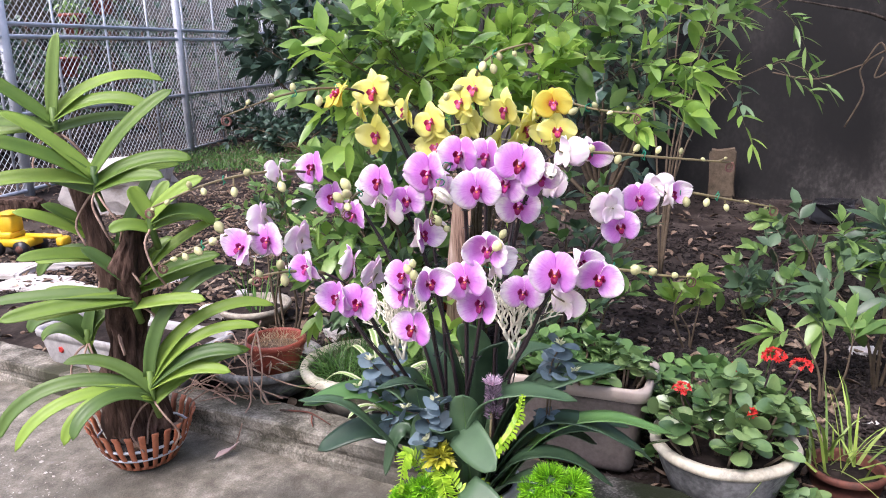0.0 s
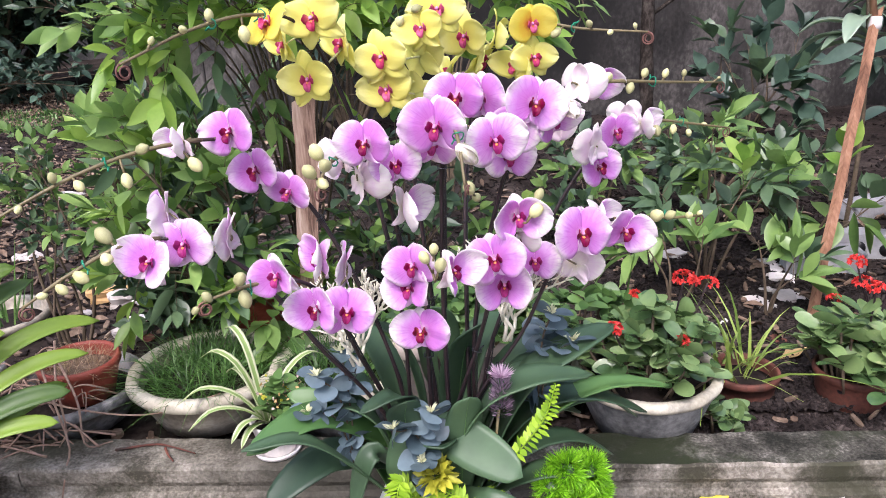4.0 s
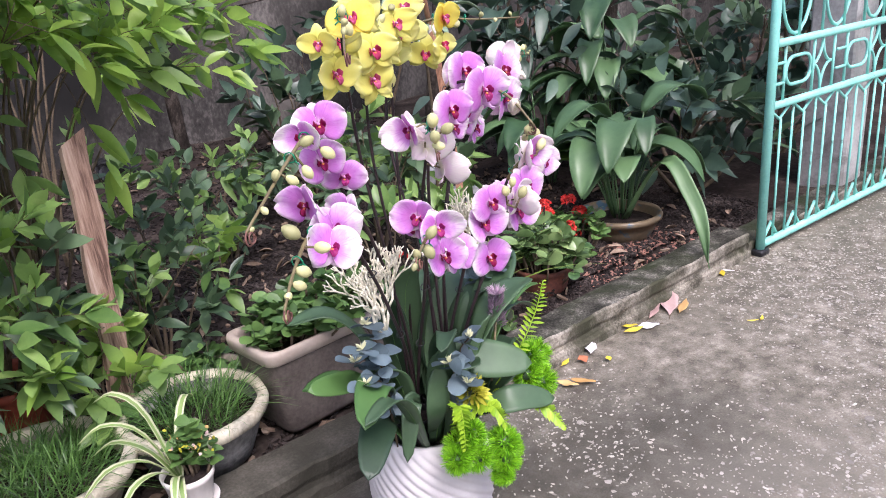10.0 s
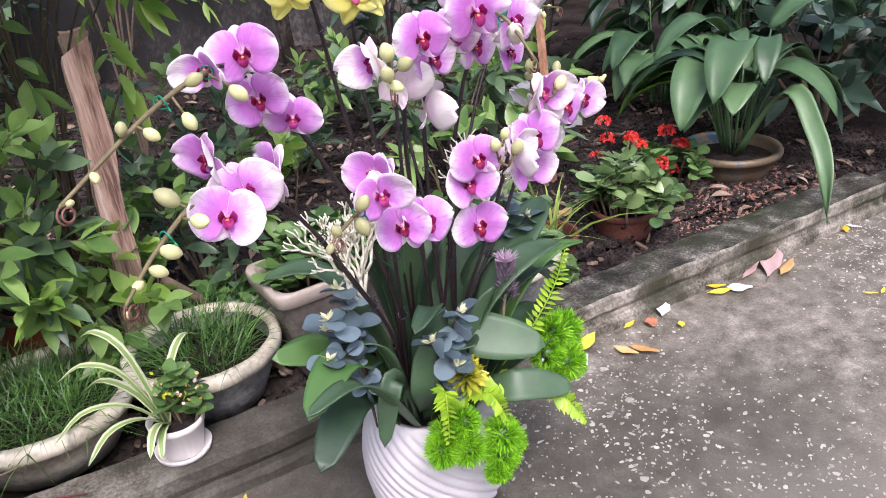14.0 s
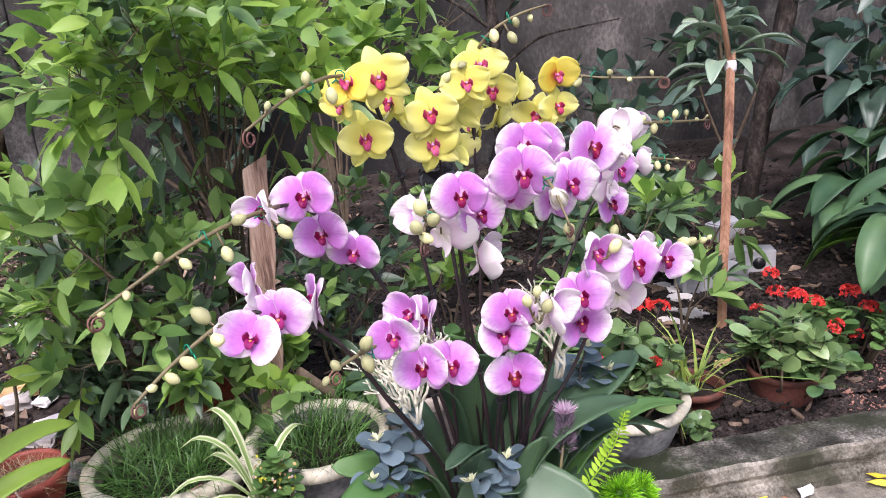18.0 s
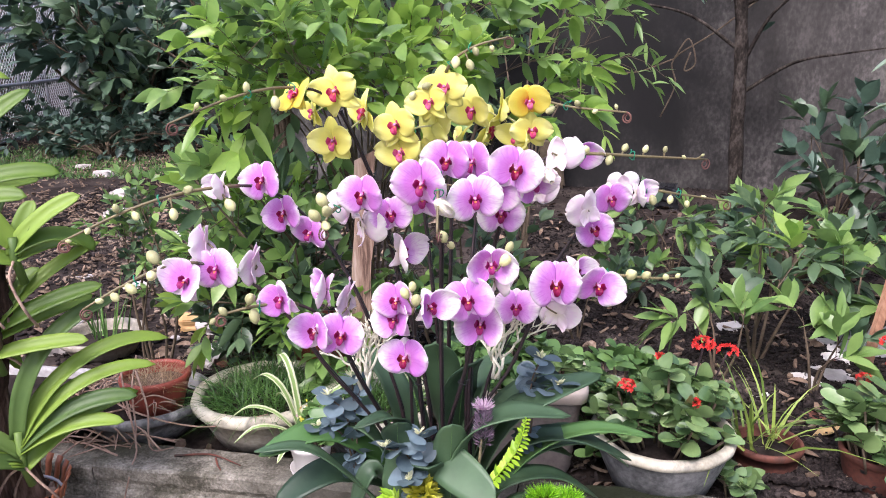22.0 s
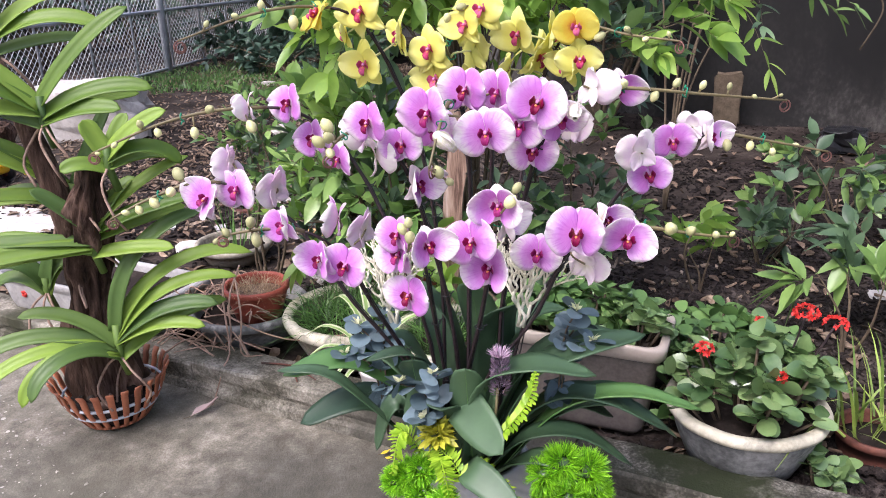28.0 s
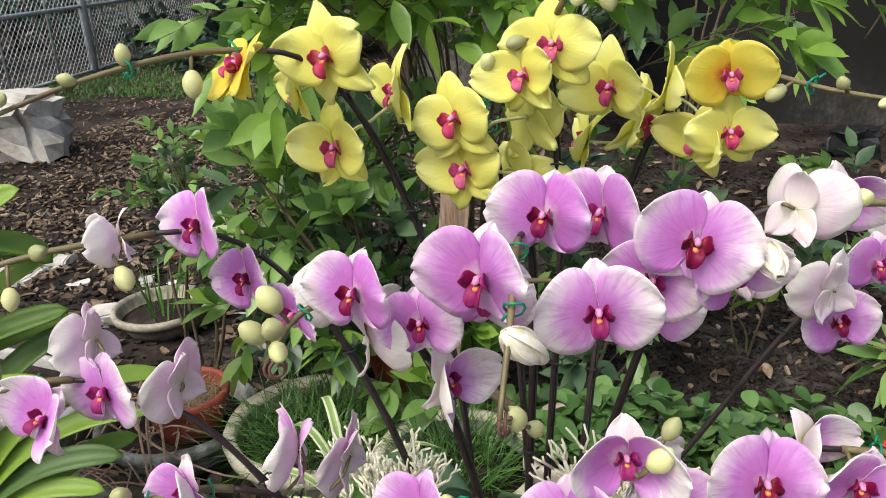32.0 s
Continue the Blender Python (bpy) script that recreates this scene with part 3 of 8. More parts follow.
def sheet_geo(g, rows, th, front=0, back=0):
    """A thin shell over a grid of points, with a front and a back."""
    n, m = len(rows), len(rows[0])
    P = np.array([[tuple(p) for p in r] for r in rows])
    du = np.gradient(P, axis=0)
    dv = np.gradient(P, axis=1)
    N = np.cross(du, dv)
    N /= np.maximum(np.linalg.norm(N, axis=2, keepdims=True), 1e-9)
    B = P - N * th
    vs = [Vector(p) for p in P.reshape(-1, 3)] + [Vector(p) for p in B.reshape(-1, 3)]
    o = n * m
    fs, ix = [], []
    for i in range(n - 1):
        for j in range(m - 1):
            a, b, c, d = i * m + j, i * m + j + 1, (i + 1) * m + j + 1, (i + 1) * m + j
            fs.append((a, d, c, b)), ix.append(front)
            fs.append((a + o, b + o, c + o, d + o)), ix.append(back)
    for i in range(n - 1):
        for j in (0, m - 1):
            a, d = i * m + j, (i + 1) * m + j
            fs.append((a, a + o, d + o, d) if j == 0 else (a, d, d + o, a + o)), ix.append(back)
    for j in range(m - 1):
        for i in (0, n - 1):
            a, b = i * m + j, i * m + j + 1
            fs.append((a, b, b + o, a + o) if i == 0 else (a, a + o, b + o, b)), ix.append(back)
    return g.add(vs, fs, ix)


def strap_rows(ctrl, width, n=12, m=5, shape=None, fold=0.25, up=(0, 0, 1), wave=0.0, twist=0.0):
    """Grid of a long leaf along a line. shape(u): share of the half width; fold: how far the edges rise over the midrib."""
    pts = curve_pts(ctrl, n)
    shape = shape or (lambda u: min(1, 0.55 + 1.6 * u) * math.sqrt(max(0.0, 1 - max(0, (u - 0.45) / 0.55) ** 2.2)))
    rows = []
    for k, p in enumerate(pts):
        u = k / n
        t = (pts[min(k + 1, n)] - pts[max(k - 1, 0)]).normalized()
        side = t.cross(Vector(up))
        side = side.normalized() if side.length > 1e-4 else Vector((1, 0, 0))
        nor = side.cross(t).normalized()
        if twist:
            q = Matrix.Rotation(twist * u, 3, t)
            side, nor = q @ side, q @ nor
        w = max(width * shape(u), 0.0008)
        row = []
        for j in range(m):
            v = 2 * j / (m - 1) - 1
            row.append(p + side * (w * v) + nor * (w * fold * abs(v) ** 1.4 + wave * math.sin(u * 9 + v * 1.3) * abs(v)))
        rows.append(row)
    return rows


def strap_mesh(name, ctrl, width, mat, th=0.0015, **kw):
    g = Geo()
    sheet_geo(g, strap_rows(ctrl, width, **kw), th)
    return g.mesh(name, mat)


def leaf_cloud(name, pos, way, length, width, mats, rng, droop=0.35, fold=0.3, flat=0.6, mat_share=None, blunt=0.0, mat_idx=None):
    """Many small leaves in one mesh: rounded, folded along the midrib and drooping at the tip."""
    pos, way = np.asarray(pos, float), np.asarray(way, float)
    n = len(pos)
    way = way / np.maximum(np.linalg.norm(way, axis=1, keepdims=True), 1e-6)
    up = np.tile([0, 0, 1.0], (n, 1)) * flat + rng.normal(0, 0.5, (n, 3))
    side = np.cross(way, up)
    side /= np.maximum(np.linalg.norm(side, axis=1, keepdims=True), 1e-6)
    nor = np.cross(side, way)
    L = (np.asarray(length) * rng.uniform(0.65, 1.2, n))[:, None]
    W = (np.asarray(width) * rng.uniform(0.75, 1.15, n))[:, None]
    down = np.array([0, 0, -1.0])
    dr = L * droop * rng.uniform(0.3, 1.3, (n, 1))
    f = nor * W * fold * 0.5
    ws = (0.4, 0.74, 0.95, 1.0, 0.82, 0.48) if blunt > .5 else (0.34, 0.78, 1.0, 0.86, 0.52, 0.22)
    st = [pos]
    for u, w in zip((0.1, 0.27, 0.47, 0.68, 0.87, 0.97), ws):
        mid = pos + way * L * u + down * dr * u * u
        st += [mid - side * W * .5 * w + f * w, mid, mid + side * W * .5 * w + f * w]
    st.append(pos + way * L * (1.02 if blunt > .5 else 1.08) + down * dr)
    V = np.stack(st, 1)
    one = [(0, 2, 1), (0, 3, 2)] + [q for k in (1, 4, 7, 10, 13) for q in ((k, k + 1, k + 4, k + 3), (k + 1, k + 2, k + 5, k + 4))] + [(16, 17, 19), (17, 18, 19)]
    faces = [tuple(o + i for i in q) for o in range(0, 20 * n, 20) for q in one]
    idx = None
    if mat_share:
        idx = np.repeat(rng.choice(len(mat_share), n, p=mat_share), 14).tolist()
    if mat_idx is not None:
        idx = np.repeat(np.asarray(mat_idx), 14).tolist()
    return mesh_of(name, V.reshape(-1, 3).tolist(), faces, mats, idx)


# ---- the setting ----
KERB_Y, KERB_TOP, KERB_BACK, BED = 1.86, 0.115, 2.0, 0.065


def grid_mesh(name, x0, x1, y0, y1, nx, ny, height, mat):
    xs, ys = np.linspace(x0, x1, nx + 1), np.linspace(y0, y1, ny + 1)
    v = [(x, y, height(x, y)) for y in ys for x in xs]
    w = nx + 1
    f = [(j * w + i, j * w + i + 1, (j + 1) * w + i + 1, (j + 1) * w + i) for j in range(ny) for i in range(nx)]
    return mesh_of(name, v, f, mat)


top("ground", "bare earth ground reaching to the horizon", "ground", kind="structure",
    me=grid_mesh("ground", -400, 400, -400, 400, 8, 8, lambda x, y: -0.06, M["soil"]))
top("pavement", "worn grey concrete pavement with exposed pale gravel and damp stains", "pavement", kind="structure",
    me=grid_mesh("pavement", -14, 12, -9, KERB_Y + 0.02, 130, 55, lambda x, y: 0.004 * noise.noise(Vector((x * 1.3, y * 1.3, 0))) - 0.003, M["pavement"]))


def bed_height(x, y):
    h = BED + 0.05 * noise.noise(Vector((x * .8, y * .8, 3))) + 0.02 * noise.noise(Vector((x * 3, y * 3, 7)))
    if y < 2.6:
        h = min(h, 0.085)
    return h - (0.02 if y < 2.15 else 0)


top("garden_bed", "dark soil garden bed strewn with bark and dry leaves", "garden bed", kind="structure",
    me=grid_mesh("garden_bed", -14, 9, KERB_BACK - 0.02, 13.5, 150, 80, bed_height, M["soil"]))

# kerb: an upper band over a lower foot, in three cast lengths
def kerb_piece(x0, x1, dz, foot, upper="kerb", face="kerb_pale"):
    g = Geo()
    n = max(4, int((x1 - x0) / 0.03))
    prof = [(KERB_Y - foot, -0.02), (KERB_Y - foot + 0.003, 0.024), (KERB_Y - foot + 0.01, 0.03), (KERB_Y + 0.004, 0.034), (KERB_Y + 0.006, 0.05), (KERB_Y - 0.004, KERB_TOP - 0.045), (KERB_Y - 0.006, KERB_TOP - 0.009), (KERB_Y, KERB_TOP - 0.001),
            (KERB_Y + 0.02, KERB_TOP), ((KERB_Y + KERB_BACK) / 2, KERB_TOP + 0.003), (KERB_BACK - 0.012, KERB_TOP + 0.002), (KERB_BACK, KERB_TOP - 0.012), (KERB_BACK, -0.02)]
    vs, fs = [], []
    for k in range(n + 1):
        x = x0 + (x1 - x0) * k / n
        for y, z in prof:
            j = 0.004 * noise.noise(Vector((x * 9, y * 20, z * 20))) + 0.004 * noise.noise(Vector((x * 31, y * 40, z * 40)))
            vs.append(Vector((x, y + j, z + dz * (z > 0.05) + 0.5 * j)))
    m = len(prof)
    for k in range(n):
        for j in range(m - 1):
            a = k * m + j
            fs.append((a, a + m, a + m + 1, a + 1))
    idx = [1 if j < 7 else 0 for k in range(n) for j in range(m - 1)] + [1, 1]
    fs.append(tuple(range(m)))
    fs.append(tuple(range(n * m + m - 1, n * m - 1, -1)))
    g.add(vs, fs, idx)
    return g.mesh("kerb", [M[upper], M[face]], False)


kerb = top("kerb", "low mossy cement kerb between pavement and bed", "kerb", kind="structure")
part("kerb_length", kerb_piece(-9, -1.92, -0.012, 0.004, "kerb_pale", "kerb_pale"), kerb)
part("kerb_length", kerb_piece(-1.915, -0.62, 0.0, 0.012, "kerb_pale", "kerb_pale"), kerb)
part("kerb_length", kerb_piece(-0.616, 1.36, 0.0, 0.015), kerb)
part("kerb_length", kerb_piece(1.364, 6.0, -0.05, 0.01), kerb)


def wall_mesh(name, x0, x1, y0, y1, z1, mat):
    g = Geo()
    box_geo(g, ((x0 + x1) / 2, (y0 + y1) / 2, z1 / 2 - 0.2), (abs(x1 - x0), abs(y1 - y0), z1 + 0.4), bev=0.01)
    return g.mesh(name, mat, False)


top("wall_north", "tall weathered grey cement wall, nearly black in the middle", "wall", kind="structure", me=wall_mesh("wall_north", -3.05, 9, 6.8, 7.0, 3.6, M["wall"]))
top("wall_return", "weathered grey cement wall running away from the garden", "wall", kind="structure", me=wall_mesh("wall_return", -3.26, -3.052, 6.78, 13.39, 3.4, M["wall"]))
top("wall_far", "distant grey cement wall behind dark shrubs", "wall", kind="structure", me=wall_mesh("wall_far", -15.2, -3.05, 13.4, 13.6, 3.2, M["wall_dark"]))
# dark backdrop added to close the view through the fence
top("wall_west", "dark grey backdrop wall added behind the wire fence", "wall", kind="structure", me=wall_mesh("wall_west", -15.2, -15, -6, 13.39, 3.0, M["wall_dark"]))
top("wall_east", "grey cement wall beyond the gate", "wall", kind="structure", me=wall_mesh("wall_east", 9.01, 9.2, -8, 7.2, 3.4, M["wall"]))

# ---- wire fence ----
FA, FD = Vector((-6.75, 3.2, 0)), Vector((-0.285, 0.958, 0)).normalized()


def fence():
    ob = top("wire_fence", "galvanised chain link fence with steel tube frame", "fence")
    H, LEN = 2.5, 9.3
    for s in (-2.4, 1.75, 5.05, 9.25):
        g = Geo()
        p = FA + FD * s
        tube_geo(g, [p + Vector((0, 0, -0.1)), p + Vector((0, 0, H))], 0.05, 10)
        part("post", g.mesh("post", M["steel"]), ob)
    for z in (0.1, 0.85, 1.6, 1.72, 2.45):
        g = Geo()
        tube_geo(g, [FA + FD * -2.4 + Vector((0, 0, z)), FA + FD * 9.25 + Vector((0, 0, z))], 0.022, 8)
        part("rail", g.mesh("rail", M["steel"]), ob)
    for k in range(13):
        s = -2.0 + k * 0.9
        g = Geo()
        p = FA + FD * s
        tube_geo(g, [p + Vector((0, 0, 0.1)), p + Vector((0, 0, H - .05))], 0.014, 6)
        part("upright", g.mesh("upright", M["steel"]), ob)
    g = Geo()
    step, z0, z1 = 0.085, 0.1, 2.45
    h = z1 - z0
    s = -2.4 - h
    while s < 9.25:
        for d in (0, 1):
            a, b = s, s + h
            za, zb = (z0, z1) if d == 0 else (z1, z0)
            lo, hi = max(a, -2.4), min(b, 9.25)
            if hi - lo > 0.02:
                ta, tb = (lo - a) / h, (hi - a) / h
                pa = FA + FD * lo + Vector((0, 0, za + (zb - za) * ta))
                pb = FA + FD * hi + Vector((0, 0, za + (zb - za) * tb))
                tube_geo(g, [pa, pb], 0.0036, 3, cap=False)
        s += step
    part("chain_link", g.mesh("chain_link", M["wire"]), ob, kind="stuff")


fence()


# ---- turquoise gate ----
def gate():
    ob = top("metal_gate", "turquoise painted iron gate with pointed bottom arches, standing open", "gate", at=pose(1.42, 1.83, 0, 0, 0, -2.5))
    W, H = 2.2, 2.05
    def bar(name, pts, r, sides=8):
        g = Geo()
        tube_geo(g, pts, r, sides)
        part(name, g.mesh(name, M["gate"]), ob)
    bar("post", [(0, 0, 0.015), (0, 0, H)], 0.02, 10)
    bar("post", [(W, 0, 0.015), (W, 0, H)], 0.027, 10)
    for z, r in ((0.045, 0.018), (0.665, 0.018), (0.925, 0.018), (1.45, 0.018), (H - 0.02, 0.02)):
        bar("rail", [(0.02, 0, z), (W - 0.02, 0, z)], r)
    n = 22
    for k in range(1, n):
        x = W * k / n
        bar("upright", [(x, 0, 0.05), (x, 0, 0.6 if k % 2 else 0.665)], 0.006, 6)
        if k % 2 == 0:
            bar("upright", [(x, 0, 0.925), (x, 0, 1.45)], 0.007, 6)
    for k in range(n // 2):
        x = W * (2 * k + 1) / n
        d = W / n * 0.62
        bar("arch", [(x - d, 0.012, 0.05), (x, 0.012, 0.125), (x + d, 0.012, 0.05)], 0.008, 6)
        bar("zigzag", [(x - W / n, 0.008, 0.66), (x, 0.008, 0.598), (x + W / n, 0.008, 0.66)], 0.007, 6)
    for k in range(4):
        x = W * k / 4
        for z in (0.755, 0.84):
            bar("short_bar", [(x + 0.01, 0, z), (x + 0.1, 0, z)], 0.007, 6)
        for q in (0.1, 0.345, 0.53):
            bar("short_upright", [(x + q, 0, 0.67), (x + q, 0, 0.92)], 0.007, 6)
        turn = [math.pi * q / 10 for q in range(11)]
        loop = [(x + 0.19 - 0.06 * math.sin(a), 0.01, 0.795 + 0.06 * math.cos(a)) for a in turn] + [(x + 0.285 + 0.06 * math.sin(a), 0.01, 0.795 - 0.06 * math.cos(a)) for a in turn]
        bar("loop", loop + loop[:1], 0.008, 6)
        for sx, sz in ((-1, -1), (1, -1), (-1, 1), (1, 1)):
            bar("curl", [(x + 0.4375 + sx * 0.085 * (1 - math.cos(a)), 0.008, 0.7975 + sz * 0.12 * (1 - math.sin(a))) for a in [math.pi / 2 * q / 8 for q in range(9)]], 0.007, 6)
    for k in range(6):
        x = W * (k + 0.5) / 6
        bar("ring", [(x + 0.13 * math.cos(a), 0.01, 1.19 + 0.24 * math.sin(a)) for a in [2 * math.pi * q / 20 for q in range(21)]], 0.008, 6)
    g = Geo()
    box_geo(g, (0.0, -0.0, 0.012), (0.07, 0.06, 0.03), bev=0.006)
    part("pivot", g.mesh("pivot", M["black_plastic"]), ob)


gate()


# ---- the orchids in their vase ----
VASE = Vector((-0.757, 1.57, 0.0))


def vase():
    ob = top("vase", "white ceramic vase with spiral ribs standing on the pavement", "vase", at=VASE)
    knots = ((0.0, 0.096), (0.006, 0.116), (0.025, 0.134), (0.06, 0.148), (0.11, 0.156), (0.16, 0.157), (0.205, 0.151), (0.24, 0.141), (0.27, 0.128), (0.284, 0.12))
    zs, rs = [q[0] for q in knots], [q[1] for q in knots]
    prof = [(float(np.interp(0.284 * k / 60, zs, rs)), 0.284 * k / 60) for k in range(61)]
    inner = [(r - 0.012, z) for r, z in reversed(prof[20:])]
    g = Geo()
    def rib(a, z):
        q = (a * 27 / (2 * math.pi) + z * 38) % 1.0
        return 1 + 0.045 * (math.sin(math.pi * q) ** 0.6 - 0.7) * min(1, z / 0.02) * min(1, max(0, (0.284 - z) / 0.02))
    lathe_geo(g, prof + inner, 360, wobble=rib)
    part("body", g.mesh("body", M["vase"]), ob)
    g = Geo()
    lathe_geo(g, [(0.11, 0.2), (0.112, 0.235), (0.1, 0.25), (0.02, 0.255)], 32, wobble=lambda a, z: 1 + 0.02 * math.sin(a * 7))
    part("moss_fill", g.mesh("moss_fill", M["mulch"]), ob, "dark bark potting mix")


vase()


def in_vase(p, most=0.092):
    """Draws a stem's foot in to the mouth of the vase."""
    p = Vector(p)
    d = Vector((p.x - VASE.x, p.y - VASE.y, 0))
    return p if d.length < most else Vector((VASE.x, VASE.y, p.z)) + d * (most / d.length)


def petal_rows(ang, L, W, cup, lift, n=12, m=11, blunt=0.62, wav=0.0, tip=0.0, ph=0.0):
    """Grid of one petal from the flower's middle outwards; the flower looks along -y."""
    rows = []
    ca, sa = math.cos(ang), math.sin(ang)
    for i in range(n + 1):
        u = i / n
        w = W * max(0.02, math.sin(math.pi * min(1, u ** 0.72 * 0.985 + 0.005))) ** blunt
        row = []
        for j in range(m):
            v = 2 * j / (m - 1) - 1
            x, z = L * (u + 0.0 * v), w * v
            y = -(lift * u * u) - cup * (v * v * w) + wav * math.sin(v * 5 + u * 5 + ph) * u + tip * max(0, u - .6) ** 2 * 6 * (.4 + v * v) + 0.014 * abs(v) ** 6 * math.sin(9 * u + ph) - 0.02 * math.sin(math.pi * u) * (1 - v * v)
            row.append(Vector((ca * x - sa * z, y, sa * x + ca * z)))
        rows.append(row)
    return rows


def flower_parts(kind, petal, sepal, back, cup=0.0, lift=0.0, broad=0.4, long=0.42, seed=0):
    """The seven shared meshes of one flower, one unit wide; the seed sets the waves and the lean of its petals."""
    out = []
    q = random.Random(seed * 7 + len(kind))
    for nm, ang, L, W, c, lf, bl, mt, dy in (("sepal", 90, long, 0.22, 0.05, 0.0, 0.55, sepal, 0.022), ("sepal", 228, long, 0.19, 0.05, 0.0, 0.58, sepal, 0.02), ("sepal", -48, long, 0.19, 0.05, 0.0, 0.58, sepal, 0.02),
                                             ("petal", 11, 0.54, broad, -0.12 + cup, 0.05 + lift, 0.46, petal, 0.0), ("petal", 169, 0.54, broad, -0.12 + cup, 0.05 + lift, 0.46, petal, 0.004)):
        g = Geo()
        rise = q.uniform(-.04, .06) if nm == "petal" else q.uniform(-.12, -.05)
        rows = petal_rows(radians(ang + q.uniform(-9, 9)), L * q.uniform(.94, 1.06), W * q.uniform(.9, 1.06), c + q.uniform(-.1, .14), lf + rise, blunt=bl * q.uniform(.95, 1.2), wav=q.uniform(.01, .03), tip=q.uniform(-.06, .08), ph=q.uniform(0, 6))
        rows = [[p + Vector((0, dy, 0)) for p in r] for r in rows]
        sheet_geo(g, rows, 0.008, 0, 1)
        me = g.mesh(nm, [mt, back])
        out.append((nm, me))
    g = Geo()
    mid = strap_rows([(0, -0.02, -0.02), (0, -0.08, -0.05), (0, -0.125, -0.09), (0, -0.125, -0.14), (0, -0.095, -0.175)], 0.07, 10, 7, shape=lambda u: 0.45 + 0.75 * math.sin(math.pi * min(1, .15 + u * .7)) ** 2 - 0.75 * max(0, u - .45), fold=0.45, up=(0, -1, 0.4), wave=.008)
    sheet_geo(g, mid, 0.012)
    for s in (-1, 1):
        rows = [[Vector((s * (0.025 + 0.085 * math.sin(u * 1.7) - 0.03 * v * u), -0.015 - 0.14 * u + 0.03 * v * v, -0.01 + v * 0.085 * math.sin(math.pi * (0.1 + 0.8 * u)) + 0.06 * u)) for v in (-1, -.6, -.2, .2, .6, 1)] for u in (0, .2, .4, .6, .8, 1)]
        sheet_geo(g, rows, 0.01 * s)
    out.append(("lip", g.mesh("lip", M["lip" if petal.name.startswith("lilac") else "yellow_lip"])))
    g = Geo()
    lathe_geo(g, [(0.001, -0.03), (0.024, -0.02), (0.034, 0.0), (0.024, 0.02), (0.001, 0.03)], 10)
    cal = Geo()
    cal.add([Vector((v.x, v.y * 1.1 - 0.075, v.z * 0.9 - 0.035)) for v in g.v], g.f, 0)
    g2 = Geo()
    tube_geo(g2, [(0, 0.02, 0.015), (0, -0.05, 0.03), (0, -0.1, 0.018)], [0.026, 0.036, 0.022], 8)
    cal.add(g2.v, g2.f, 1)
    out.append(("column", cal.mesh("column", [M["callus"], M["column"]])))
    return out


def flower_set(kind, *a, **kw):
    return [flower_parts(kind, *a, **kw, seed=s) for s in range(4)]


FLOWER = {
    "pink": flower_set("pink", M["pink_petal"], M["pink_sepal"], M["pink_back"], 0.06, 0.06),
    "cup": flower_set("cup", M["pink_petal"], M["pink_sepal"], M["pink_back"], 0.3, 0.22),
    "half": flower_set("half", M["pink_petal"], M["pink_back"], M["pink_back"], 0.55, 0.38),
    "yellow": flower_set("yellow", M["yellow_petal"], M["yellow_petal"], M["yellow_back"], 0.1, 0.06, 0.31, 0.52),
    "ycup": flower_set("ycup", M["yellow_petal"], M["yellow_petal"], M["yellow_back"], 0.3, 0.16, 0.3, 0.52),
    "orange": flower_set("orange", M["orange_petal"], M["orange_petal"], M["yellow_back"], 0.15, 0.05),
}
CENTRE = Vector((-0.74, 1.80, 0))
frng = random.Random(5)
FEET = ((-0.815, 1.53), (-0.69, 1.545), (-0.755, 1.62), (-0.745, 1.49))


def bud_mesh(name, mat):
    g = Geo()
    lathe_geo(g, [(0.05, -0.6), (0.22, -0.5), (0.37, -0.2), (0.4, 0.05), (0.33, 0.33), (0.17, 0.55), (0.02, 0.64)], 12, wobble=lambda a, z: 1 + 0.12 * abs(math.cos(1.5 * a)))
    return g.mesh(name, mat)


def opening_bud():
    g = Geo()
    for k in range(5):
        a = k * 2.51
        d, s = Vector((math.cos(a), math.sin(a), 0)), Vector((-math.sin(a), math.cos(a), 0))
        rows = []
        for i in range(9):
            u = i / 8
            w, o = 0.46 * math.sin(math.pi * (0.08 + 0.84 * u)) ** .8, 0.3 * math.sin(math.pi * (0.12 + 0.72 * u)) * (1 - .06 * k)
            rows.append([d * (o - .5 * v * v * w) + s * w * v + Vector((0, 0, -0.6 + 1.3 * u + .06 * k * u)) for v in (-1, -.5, 0, .5, 1)])
        sheet_geo(g, rows, 0.02)
    lathe_geo(g, [(0.03, -0.62), (0.2, -0.5), (0.33, -0.15), (0.33, 0.15), (0.2, 0.5), (0.02, 0.6)], 12)
    return g.mesh("opening_bud", M["white_bud"])


BUD, WBUD = bud_mesh("bud", M["bud"]), opening_bud()


def facing(p, turn=0.0):
    r = Vector((p.x - CENTRE.x, p.y - CENTRE.y, 0)).normalized()
    f = r * 0.32 + Vector((-0.2, -1, 0)) * 0.75
    return math.atan2(f.x, -f.y) + radians(turn)


